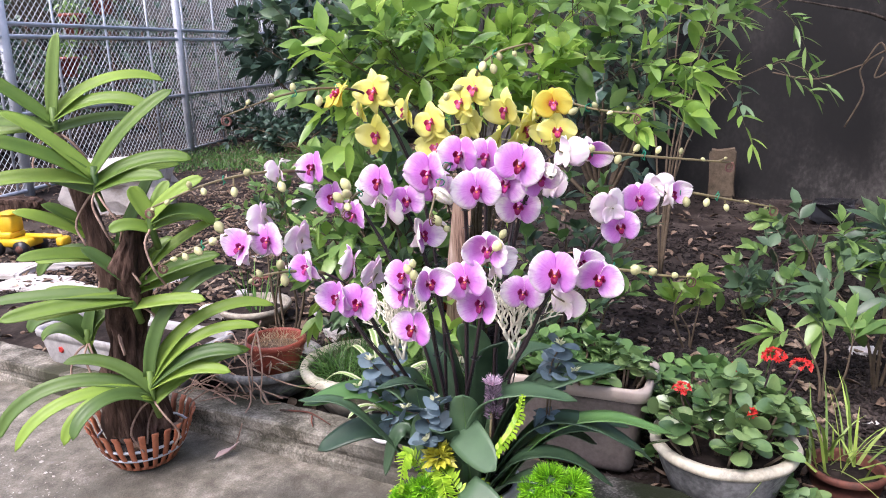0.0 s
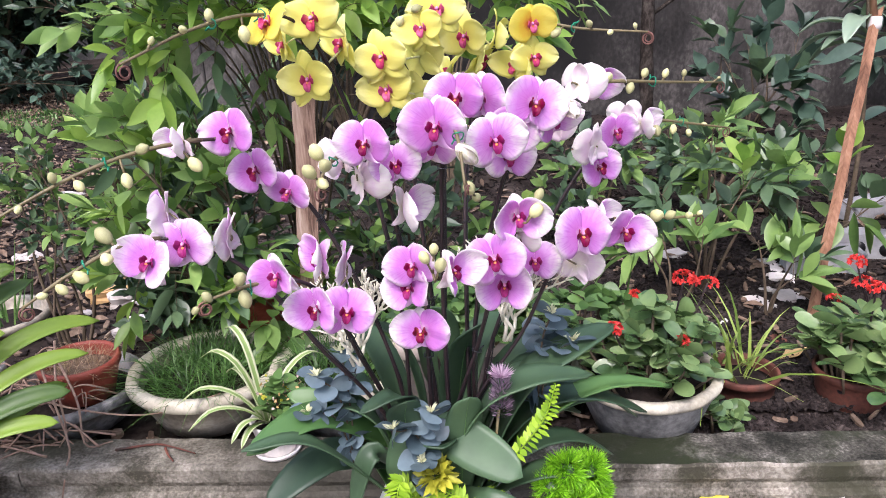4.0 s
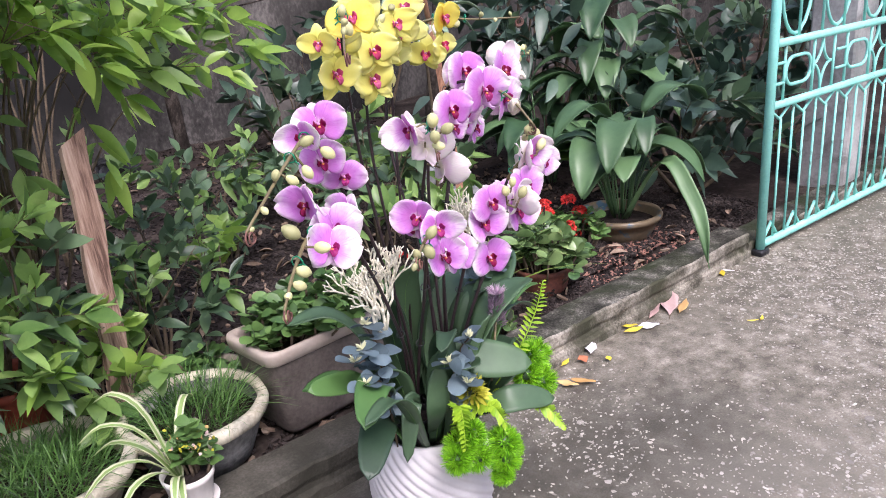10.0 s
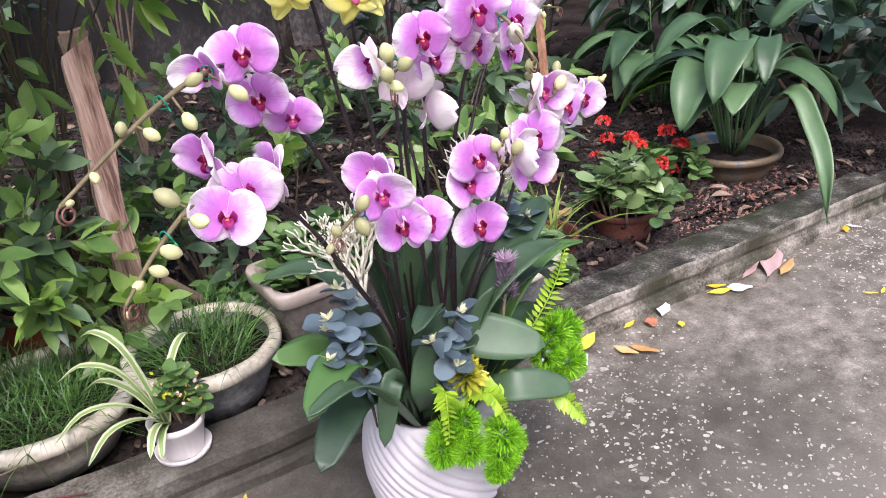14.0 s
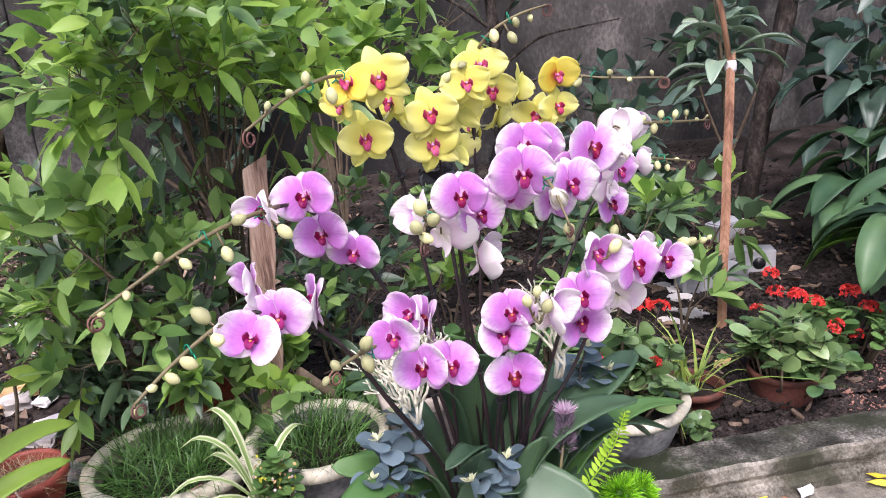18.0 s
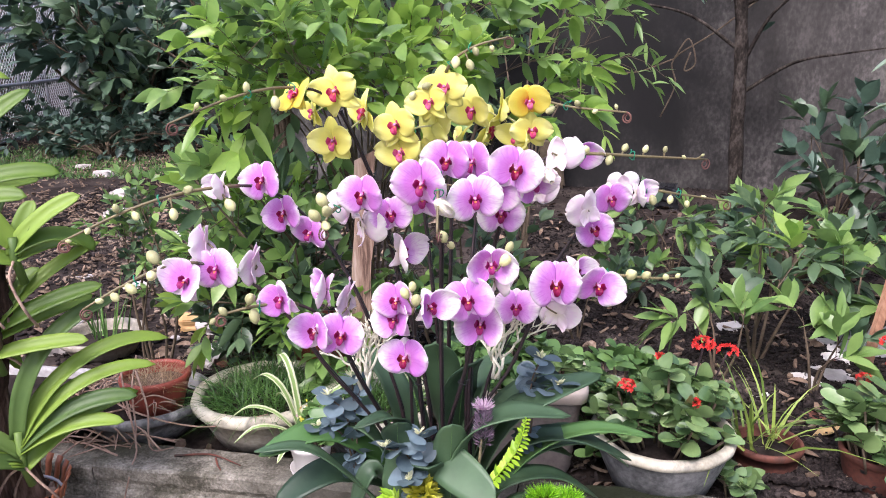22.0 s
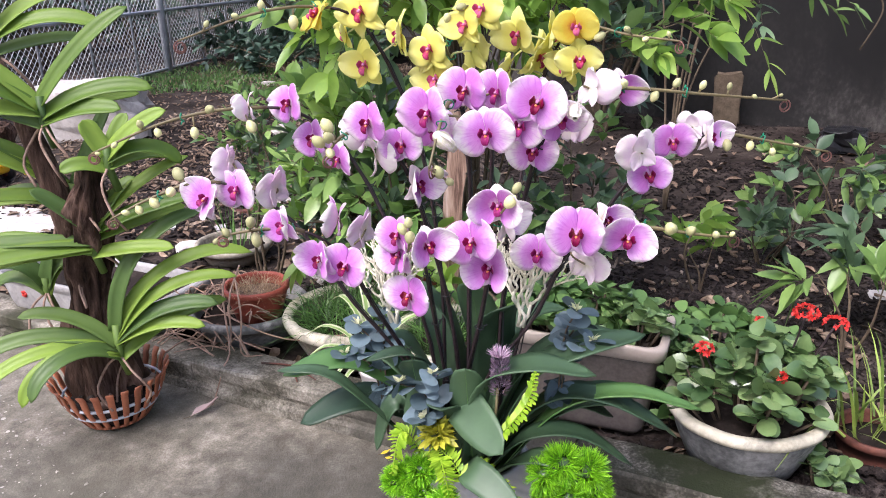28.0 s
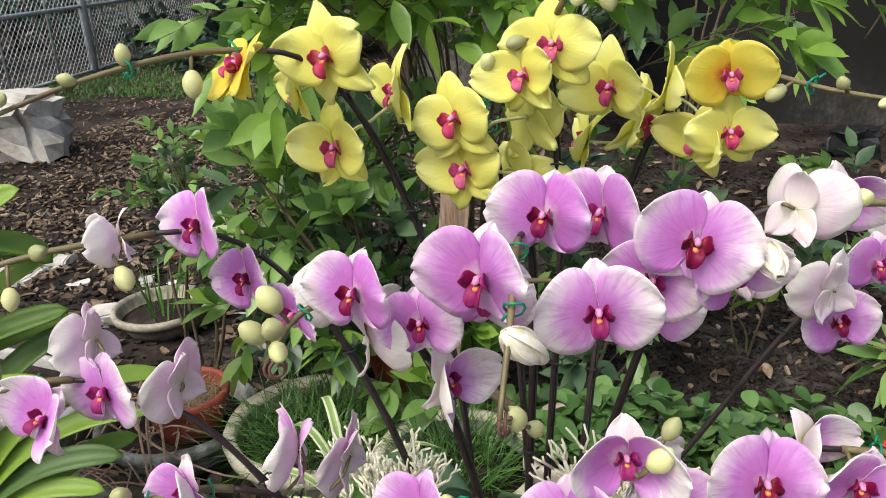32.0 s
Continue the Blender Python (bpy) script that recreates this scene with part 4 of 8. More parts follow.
def spray(colour, ctrl, flowers, buds, label, stem_r=0.0034):
    """One flowering stem: a dark lower stem tied to its stick, the flowers on short stalks, and buds towards the tip.
    flowers: (x, y, z, size, turn, tilt, kind); ctrl: line of the stem from the vase to its tip; buds: (x, y, z, size)."""
    foot = min(FEET, key=lambda f: (Vector((f[0], f[1], 0)) - Vector((ctrl[0][0], ctrl[0][1], 0))).length)
    foot = Vector((foot[0] + frng.uniform(-.012, .012), foot[1] + frng.uniform(-.012, .012), 0.25))
    second = Vector(ctrl[1])
    ctrl = [foot, second.lerp(Vector((foot.x, foot.y, second.z)), 0.45)] + list(ctrl[2:])
    base = Vector(ctrl[0])
    ob = top("orchid_spray", label, "orchid", "orchid sprays in the vase", at=base)
    pts = curve_pts(ctrl, 40)
    loc = [p - base for p in pts]
    g = Geo()
    tube_geo(g, loc[:27], [stem_r * (1.15 - 0.25 * k / 26) for k in range(27)], 7)
    part("stem", g.mesh("stem", M["dark_stem"]), ob)
    g = Geo()
    tube_geo(g, loc[26:], [stem_r * 1.15 * (1 - 0.5 * k / 15) for k in range(15)], 6)
    part("stem_tip", g.mesh("stem_tip", M["green_stem"]), ob, "olive green stem tip")
    if len(ctrl) >= 7:
        d = (loc[-1] - loc[-2]).normalized()
        w = (Vector((0, 0, -1)) - d * -d.z).normalized()
        g = Geo()
        turn = [(1 - .55 * q / 24, q * .5) for q in range(25)]
        tube_geo(g, [loc[-1] + w * .011 + (d * math.sin(a) - w * math.cos(a)) * .011 * f + d.cross(w) * .0003 * k for k, (f, a) in enumerate(turn)], 0.0014, 5)
        part("tendril", g.mesh("tendril", M["brown_leaf"]), ob, "curled brown stem end")
    g = Geo()
    off = Vector((0.004, 0.003, 0))
    tube_geo(g, [p + off for p in loc[0:22:3]], 0.0016, 6)
    part("support_stick", g.mesh("support_stick", M["clip_black"]), ob)
    for k, (idx, mt) in enumerate(((9, "clip_black"), (15, "clip_black"), (21, "clip_black"), (28, "clip"), (33, "clip"))):
        if idx >= len(loc):
            continue
        g = Geo()
        c = loc[idx] + off * 0.4
        t = (loc[idx + 1] - loc[idx]).normalized()
        u = t.orthogonal().normalized()
        w = t.cross(u)
        tube_geo(g, [c + (u * math.cos(a) + w * math.sin(a)) * 0.0085 + t * 0.002 * math.sin(2 * a) for a in [q * 0.7 for q in range(10)]], 0.0012, 5)
        tube_geo(g, [c + u * 0.008, c + u * 0.016 + t * 0.004], 0.0014, 5)
        part("clip", g.mesh("clip", M[mt]), ob, "" if mt != "clip" else "green twist tie")
    for x, y, z, size, turn, tilt, kind in flowers:
        p = Vector((x, y, z))
        size *= 1.1 if colour == "yellow" else 1.0
        a = facing(p, turn) + radians(frng.uniform(-6, 6))
        rot = Euler((radians(tilt + frng.uniform(-9, 7)), radians(frng.uniform(-16, 16)), a), "XYZ").to_matrix().to_4x4()
        m = Matrix.Translation(p - base) @ rot @ Matrix.Diagonal((size * frng.uniform(.9, 1.03), size, size * frng.uniform(.92, 1.1), 1))
        meshes = frng.choice(FLOWER[kind])
        near = min(pts, key=lambda q: (q - p).length)
        g = Geo()
        q = (m.inverted() @ (near - base).to_4d()).to_3d()
        tube_geo(g, curve_pts([q, q * 0.5 + Vector((0, 0.16, 0.06)), (0, 0.03, 0)], 8), 0.022, 6)
        fl = part("flower", g.mesh("flower_stalk", M["green_stem"] if colour == "pink" else M["bud"]), ob, {"pink": "lilac pink moth orchid flower", "yellow": "lemon yellow moth orchid flower"}[colour] if kind != "orange" else "golden yellow moth orchid flower", m)
        for nm, me in meshes:
            part(nm, me, fl)
    for x, y, z, size in buds:
        p = Vector((x, y, z))
        near = min(pts, key=lambda q: (q - p).length)
        d = p - near
        d = d.normalized() if d.length > 0.004 else Vector((0.2, -0.3, 0.9))
        me = WBUD if size > 0.031 else BUD
        bd = part("bud", me, ob, "yellow green bud" if me is BUD else "pale opening bud", Matrix.Translation(p - base) @ d.to_track_quat("Z", "Y").to_matrix().to_4x4() @ Matrix.Scale(size * .88, 4))
        if (p - near).length > size * 0.6:
            g = Geo()
            q = bd.matrix_basis.inverted() @ (near - base)
            tube_geo(g, [q, (0, 0, -0.45)], 0.0022 / size, 5)
            part("bud_stalk", g.mesh("bud_stalk", M["green_stem"]), bd)
    return ob


PL = "pink moth orchid spray with open flowers and green buds"
YL = "yellow moth orchid spray with magenta lips"
# upper left spray, reaching out in a long line of buds
spray("pink", [(-0.80, 1.50, .27), (-0.84, 1.5, .55), (-0.90, 1.5, .80), (-0.98, 1.49, .96), (-1.06, 1.44, 1.06), (-1.13, 1.33, 1.085), (-1.22, 1.24, 1.07), (-1.33, 1.16, 1.02)],
      [(-0.987, 1.45, .972, .085, 0, 0, "pink"), (-1.035, 1.44, 1.012, .088, 0, 0, "pink"), (-1.056, 1.40, 1.086, .09, 0, 0, "pink"), (-1.118, 1.355, 1.083, .07, -28, 0, "half")],
      [(-1.091, 1.325, 1.055, .026), (-1.15, 1.285, 1.09, .022), (-1.17, 1.26, 1.05, .022), (-1.22, 1.22, 1.055, .019), (-1.25, 1.21, 1.07, .017), (-1.29, 1.18, 1.035, .014), (-1.32, 1.165, 1.02, .01)], PL)
# lower left spray
spray("pink", [(-0.83, 1.49, .27), (-0.88, 1.45, .50), (-0.95, 1.40, .70), (-1.03, 1.36, .85), (-1.11, 1.32, .93), (-1.18, 1.26, .955), (-1.25, 1.20, .93), (-1.30, 1.15, .90)],
      [(-1.117, 1.295, .936, .09, 14, 0, "pink"), (-1.155, 1.25, .925, .088, 8, -22, "cup"), (-1.145, 1.32, .98, .085, -62, 0, "cup"), (-1.06, 1.34, .935, .09, -64, 0, "pink")],
      [(-1.217, 1.252, .969, .03), (-1.195, 1.206, .949, .025), (-1.235, 1.2, .925, .024), (-1.255, 1.18, .915, .02), (-1.28, 1.17, .91, .015), (-1.30, 1.15, .89, .011)], PL)
# low front left spray
spray("pink", [(-0.82, 1.47, .27), (-0.85, 1.43, .50), (-0.88, 1.38, .70), (-0.91, 1.32, .83), (-0.95, 1.26, .89), (-1.0, 1.21, .90), (-1.05, 1.17, .895)],
      [(-0.957, 1.225, .908, .082, 0, -5, "cup"), (-0.915, 1.33, .895, .085, -52, 0, "cup"), (-0.915, 1.265, .835, .085, 5, -15, "cup"), (-0.885, 1.37, .865, .088, -66, 0, "pink"), (-0.87, 1.275, .825, .085, 15, -10, "pink")],
      [(-1.0, 1.19, .92, .024), (-1.0, 1.2, .885, .026), (-1.045, 1.175, .9, .018), (-1.06, 1.165, .885, .014)], PL)
# upper middle left spray with a cluster of buds
spray("pink", [(-0.77, 1.52, .27), (-0.78, 1.5, .60), (-0.80, 1.46, .85), (-0.82, 1.4, 1.0), (-0.85, 1.35, 1.055), (-0.88, 1.31, 1.055), (-0.90, 1.28, 1.02)],
      [(-0.828, 1.315, 1.079, .088, 5, 0, "pink"), (-0.79, 1.36, 1.035, .082, 25, -5, "pink"), (-0.85, 1.37, 1.01, .085, 130, 0, "half"), (-0.786, 1.405, .952, .082, 85, -5, "half"), (-0.875, 1.38, 1.045, .075, -60, 0, "half")],
      [(-0.895, 1.29, 1.075, .028), (-0.88, 1.27, 1.06, .026), (-0.905, 1.275, 1.05, .026), (-0.89, 1.285, 1.03, .022)], PL)
# crowning middle spray
spray("pink", [(-0.75, 1.53, .27), (-0.74, 1.53, .70), (-0.73, 1.51, .95), (-0.72, 1.46, 1.08), (-0.71, 1.39, 1.11), (-0.69, 1.31, 1.085), (-0.68, 1.25, 1.03)],
      [(-0.723, 1.335, 1.097, .106, 0, 0, "pink"), (-0.735, 1.385, 1.06, .085, 8, 0, "pink"), (-0.635, 1.37, 1.065, .098, 12, 0, "pink"), (-0.655, 1.47, 1.115, .092, -10, 0, "pink"), (-0.695, 1.42, 1.125, .09, 5, 0, "pink")],
      [(-0.68, 1.30, 1.065, .034), (-0.675, 1.27, 1.02, .024), (-0.665, 1.29, 1.0, .018)], PL)
# upper right spray with long bud line
spray("pink", [(-0.72, 1.53, .27), (-0.68, 1.55, .65), (-0.63, 1.55, .92), (-0.58, 1.52, 1.05), (-0.52, 1.5, 1.12), (-0.44, 1.53, 1.125), (-0.33, 1.6, 1.11), (-0.20, 1.70, 1.09)],
      [(-0.604, 1.445, 1.065, .09, 10, 0, "pink"), (-0.57, 1.435, 1.108, .095, 10, 0, "pink"), (-0.54, 1.47, 1.075, .085, 25, 0, "cup"), (-0.535, 1.53, 1.055, .085, 140, 0, "pink"), (-0.496, 1.49, 1.128, .075, 150, 0, "half"), (-0.465, 1.55, 1.123, .078, 30, 10, "half"), (-0.61, 1.53, 1.0, .088, 8, -8, "pink")],
      [(-0.512, 1.455, 1.095, .032), (-0.445, 1.51, 1.135, .022), (-0.40, 1.55, 1.11, .02), (-0.37, 1.58, 1.13, .018), (-0.33, 1.6, 1.125, .016), (-0.29, 1.63, 1.12, .013), (-0.25, 1.66, 1.1, .011), (-0.21, 1.69, 1.1, .008)], PL)
# right spray
spray("pink", [(-0.70, 1.55, .27), (-0.62, 1.62, .60), (-0.53, 1.68, .82), (-0.45, 1.72, .94), (-0.38, 1.75, 1.0), (-0.31, 1.79, 1.005), (-0.22, 1.84, .985), (-0.12, 1.9, .96)],
      [(-0.393, 1.72, .997, .082, 10, 0, "pink"), (-0.426, 1.69, .934, .082, 5, -5, "pink"), (-0.441, 1.66, .985, .08, -150, 0, "cup"), (-0.333, 1.77, 1.001, .075, 55, 0, "half"), (-0.365, 1.76, 1.02, .07, 170, 0, "half")],
      [(-0.30, 1.78, .985, .024), (-0.26, 1.81, .98, .02), (-0.22, 1.84, .965, .017), (-0.18, 1.87, .975, .013), (-0.14, 1.89, .96, .01)], PL)
# low middle spray
spray("pink", [(-0.77, 1.47, .27), (-0.77, 1.44, .50), (-0.76, 1.40, .70), (-0.75, 1.35, .84), (-0.74, 1.31, .885), (-0.73, 1.26, .88)],
      [(-0.765, 1.29, .893, .082, -5, 0, "pink"), (-0.775, 1.305, .85, .082, -5, -15, "cup"), (-0.761, 1.31, .773, .088, 0, -10, "pink"), (-0.705, 1.285, .886, .08, 55, 0, "half")],
      [(-0.745, 1.27, .915, .022), (-0.72, 1.25, .91, .024), (-0.73, 1.265, .93, .019)], PL)
# low middle right spray
spray("pink", [(-0.74, 1.46, .27), (-0.71, 1.44, .50), (-0.67, 1.42, .70), (-0.63, 1.39, .87), (-0.61, 1.36, .93), (-0.59, 1.33, .945)],
      [(-0.64, 1.32, .889, .092, 0, 0, "pink"), (-0.625, 1.36, .828, .088, 5, -15, "cup"), (-0.603, 1.345, .95, .08, 20, -5, "half"), (-0.60, 1.37, .915, .075, 90, 0, "half")],
      [(-0.575, 1.33, .965, .026), (-0.57, 1.345, .985, .02)], PL)
# low right spray
spray("pink", [(-0.71, 1.47, .27), (-0.66, 1.48, .50), (-0.59, 1.49, .68), (-0.53, 1.49, .82), (-0.47, 1.5, .88), (-0.39, 1.52, .885), (-0.31, 1.56, .87), (-0.25, 1.6, .86)],
      [(-0.57, 1.455, .831, .088, 8, -5, "pink"), (-0.492, 1.43, .888, .1, 8, 0, "pink"), (-0.493, 1.5, .808, .09, 160, 0, "pink"), (-0.413, 1.475, .876, .095, 12, 0, "cup"), (-0.46, 1.5, .895, .075, 60, 0, "half")],
      [(-0.35, 1.52, .888, .03), (-0.32, 1.545, .88, .022), (-0.28, 1.57, .87, .018), (-0.255, 1.59, .868, .012)], PL)
# yellow sprays
spray("yellow", [(-0.80, 1.56, .27), (-0.82, 1.58, .65), (-0.86, 1.57, .95), (-0.90, 1.53, 1.13), (-0.94, 1.47, 1.24), (-0.99, 1.39, 1.265), (-1.05, 1.3, 1.255), (-1.12, 1.2, 1.22)],
      [(-0.971, 1.39, 1.25, .075, -10, -35, "orange"), (-0.917, 1.455, 1.251, .09, 0, 0, "yellow"), (-0.978, 1.49, 1.21, .06, -30, 0, "ycup"), (-0.945, 1.5, 1.15, .085, 20, -5, "ycup"), (-0.89, 1.545, 1.203, .08, -28, 0, "ycup")],
      [(-1.0, 1.36, 1.24, .024), (-1.035, 1.32, 1.27, .018), (-1.06, 1.28, 1.255, .015), (-1.09, 1.24, 1.245, .012)], YL, 0.003)
spray("yellow", [(-0.77, 1.57, .27), (-0.78, 1.61, .65), (-0.79, 1.63, .95), (-0.80, 1.61, 1.12), (-0.81, 1.58, 1.18), (-0.80, 1.56, 1.22)],
      [(-0.823, 1.54, 1.178, .09, 0, 0, "yellow"), (-0.82, 1.555, 1.12, .085, 3, -5, "yellow"), (-0.762, 1.60, 1.172, .085, 160, 0, "yellow"), (-0.775, 1.61, 1.105, .08, 165, 0, "ycup")],
      [(-0.79, 1.55, 1.235, .022)], YL, 0.003)
spray("yellow", [(-0.74, 1.57, .27), (-0.73, 1.61, .65), (-0.73, 1.62, 1.0), (-0.735, 1.6, 1.17), (-0.735, 1.58, 1.25), (-0.71, 1.56, 1.30), (-0.66, 1.55, 1.33), (-0.6, 1.56, 1.345)],
      [(-0.753, 1.55, 1.222, .08, -5, 0, "ycup"), (-0.726, 1.56, 1.251, .088, 8, 0, "yellow")],
      [(-0.76, 1.55, 1.255, .02), (-0.70, 1.55, 1.30, .024), (-0.67, 1.54, 1.295, .022), (-0.66, 1.55, 1.32, .018), (-0.63, 1.56, 1.325, .014)], YL, 0.003)
spray("yellow", [(-0.71, 1.57, .27), (-0.70, 1.64, .65), (-0.69, 1.70, .95), (-0.66, 1.71, 1.10), (-0.61, 1.69, 1.19), (-0.55, 1.66, 1.215), (-0.47, 1.62, 1.205), (-0.37, 1.57, 1.2)],
      [(-0.683, 1.64, 1.198, .085, -15, 0, "ycup"), (-0.626, 1.67, 1.2, .07, 80, 10, "ycup"), (-0.562, 1.62, 1.217, .07, 5, 10, "orange"), (-0.559, 1.635, 1.157, .08, 10, 0, "yellow"), (-0.714, 1.67, 1.131, .075, -70, -10, "ycup"), (-0.658, 1.69, 1.152, .085, 70, 15, "ycup"), (-0.59, 1.66, 1.14, .075, -45, 0, "ycup")],
      [(-0.52, 1.625, 1.2, .022), (-0.465, 1.6, 1.215, .016), (-0.43, 1.59, 1.2, .013), (-0.39, 1.58, 1.21, .01)], YL, 0.003)


def orchid_leaf(a, b, c, d, width, mat="orchid_leaf", fold=0.22, up=(0, 0, 1), label="broad dark green orchid leaf rising from the vase"):
    """A thick leaf through four points, from the vase outwards."""
    a = in_vase(a, 0.1)
    ob = top("orchid_leaf", label, "leaf", "orchid leaves round the vase", at=a)
    me = strap_mesh("blade", [Vector(p) - a for p in (a, b, c, d)], width * 0.9, M[mat], 0.003, n=16, m=7, fold=fold, up=up,
                    shape=lambda u: min(1, 0.4 + 1.5 * u) * math.sqrt(max(0, 1 - max(0, (u - 0.5) / 0.5) ** 2.4)))
    part("blade", me, ob)
    g = Geo()
    tube_geo(g, [Vector(p) - a + Vector((0, 0, 0.0003)) for p in curve_pts([a, b, c, d], 14)][:14], [0.0016 - 0.0001 * k for k in range(14)], 5)
    part("midrib", g.mesh("midrib", M["orchid_leaf_light"]), ob, "paler midrib")


orchid_leaf((-0.76, 1.47, .40), (-0.735, 1.447, .487), (-0.675, 1.408, .478), (-0.598, 1.361, .452), .05, fold=0.08, up=(-.33, -.74, .6))
orchid_leaf((-0.70, 1.45, .33), (-0.68, 1.385, .378), (-0.63, 1.358, .378), (-0.553, 1.335, .349), .036, fold=0.1, up=(-.2, -.6, .75))
orchid_leaf((-0.90, 1.53, .40), (-0.935, 1.48, .50), (-1.0, 1.42, .54), (-1.085, 1.33, .525), .04, "orchid_leaf_light", 0.1, up=(-.2, -.5, .8))
orchid_leaf((-0.88, 1.53, .36), (-0.945, 1.475, .425), (-1.005, 1.42, .43), (-1.075, 1.359, .392), .042, fold=0.1, up=(-.3, -.6, .6))
orchid_leaf((-0.85, 1.50, .36), (-0.875, 1.46, .44), (-0.90, 1.44, .42), (-0.927, 1.43, .322), .024, fold=0.3, up=(-.3, -.8, .4))
orchid_leaf((-0.82, 1.47, .32), (-0.83, 1.435, .40), (-0.825, 1.43, .46), (-0.817, 1.43, .515), .03, fold=0.1, up=(-.3, -.9, .2))
orchid_leaf((-0.86, 1.57, .38), (-0.94, 1.57, .47), (-1.0, 1.56, .495), (-1.07, 1.56, .51), .03, "orchid_leaf_light", 0.1, up=(-.2, -.6, .7))
orchid_leaf((-0.85, 1.46, .27), (-0.93, 1.40, .46), (-1.0, 1.36, .535), (-1.09, 1.32, .54), .024)
orchid_leaf((-0.70, 1.48, .27), (-0.60, 1.51, .53), (-0.50, 1.55, .605), (-0.40, 1.63, .62), .048)
orchid_leaf((-0.68, 1.50, .27), (-0.55, 1.54, .46), (-0.42, 1.58, .51), (-0.28, 1.63, .475), .032, "orchid_leaf_light")
orchid_leaf((-0.68, 1.52, .27), (-0.55, 1.57, .44), (-0.43, 1.63, .45), (-0.33, 1.69, .36), .028)
orchid_leaf((-0.69, 1.47, .27), (-0.60, 1.49, .41), (-0.50, 1.53, .42), (-0.40, 1.58, .34), .032)
orchid_leaf((-0.86, 1.52, .27), (-0.93, 1.57, .43), (-0.98, 1.60, .48), (-1.04, 1.64, .465), .04, "orchid_leaf_light")
orchid_leaf((-0.74, 1.55, .27), (-0.70, 1.62, .52), (-0.66, 1.67, .60), (-0.60, 1.73, .60), .042)
orchid_leaf((-0.80, 1.56, .27), (-0.86, 1.63, .50), (-0.93, 1.67, .60), (-1.02, 1.70, .60), .042)
orchid_leaf((-0.77, 1.50, .27), (-0.80, 1.45, .52), (-0.82, 1.39, .605), (-0.88, 1.34, .60), .026)
orchid_leaf((-0.68, 1.47, .27), (-0.60, 1.46, .37), (-0.53, 1.46, .39), (-0.46, 1.47, .345), .034)
orchid_leaf((-0.82, 1.52, .27), (-0.87, 1.50, .45), (-0.91, 1.49, .52), (-0.96, 1.49, .53), .036)
orchid_leaf((-0.72, 1.53, .27), (-0.66, 1.53, .45), (-0.61, 1.54, .55), (-0.54, 1.57, .57), .036)
orchid_leaf((-0.70, 1.56, .27), (-0.62, 1.58, .40), (-0.54, 1.61, .44), (-0.46, 1.65, .40), .036)
orchid_leaf((-0.73, 1.48, .30), (-0.67, 1.45, .53), (-0.58, 1.45, .60), (-0.46, 1.49, .585), .045)
orchid_leaf((-0.70, 1.52, .30), (-0.58, 1.54, .47), (-0.47, 1.56, .50), (-0.33, 1.60, .43), .04)
orchid_leaf((-0.69, 1.54, .30), (-0.58, 1.60, .42), (-0.48, 1.66, .45), (-0.40, 1.73, .42), .045)
orchid_leaf((-0.72, 1.55, .30), (-0.64, 1.60, .50), (-0.55, 1.66, .57), (-0.46, 1.72, .56), .045)

orchid_leaf((-0.79, 1.5, .27), (-0.80, 1.45, .42), (-0.81, 1.41, .54), (-0.80, 1.38, .60), .042)
orchid_leaf((-0.72, 1.5, .27), (-0.71, 1.45, .42), (-0.70, 1.42, .53), (-0.69, 1.39, .60), .042)
orchid_leaf((-0.755, 1.49, .27), (-0.755, 1.44, .40), (-0.75, 1.41, .48), (-0.74, 1.38, .50), .042)

orchid_leaf((-0.78, 1.6, .27), (-0.80, 1.60, .46), (-0.83, 1.59, .60), (-0.88, 1.57, .66), .05)
orchid_leaf((-0.73, 1.6, .27), (-0.72, 1.60, .46), (-0.70, 1.58, .60), (-0.66, 1.55, .67), .055)
orchid_leaf((-0.75, 1.62, .27), (-0.755, 1.62, .48), (-0.76, 1.60, .62), (-0.76, 1.56, .70), .055)
orchid_leaf((-0.71, 1.57, .27), (-0.66, 1.57, .44), (-0.60, 1.56, .56), (-0.55, 1.54, .58), .045)
orchid_leaf((-0.81, 1.57, .27), (-0.86, 1.56, .44), (-0.90, 1.54, .54), (-0.95, 1.52, .55), .042)


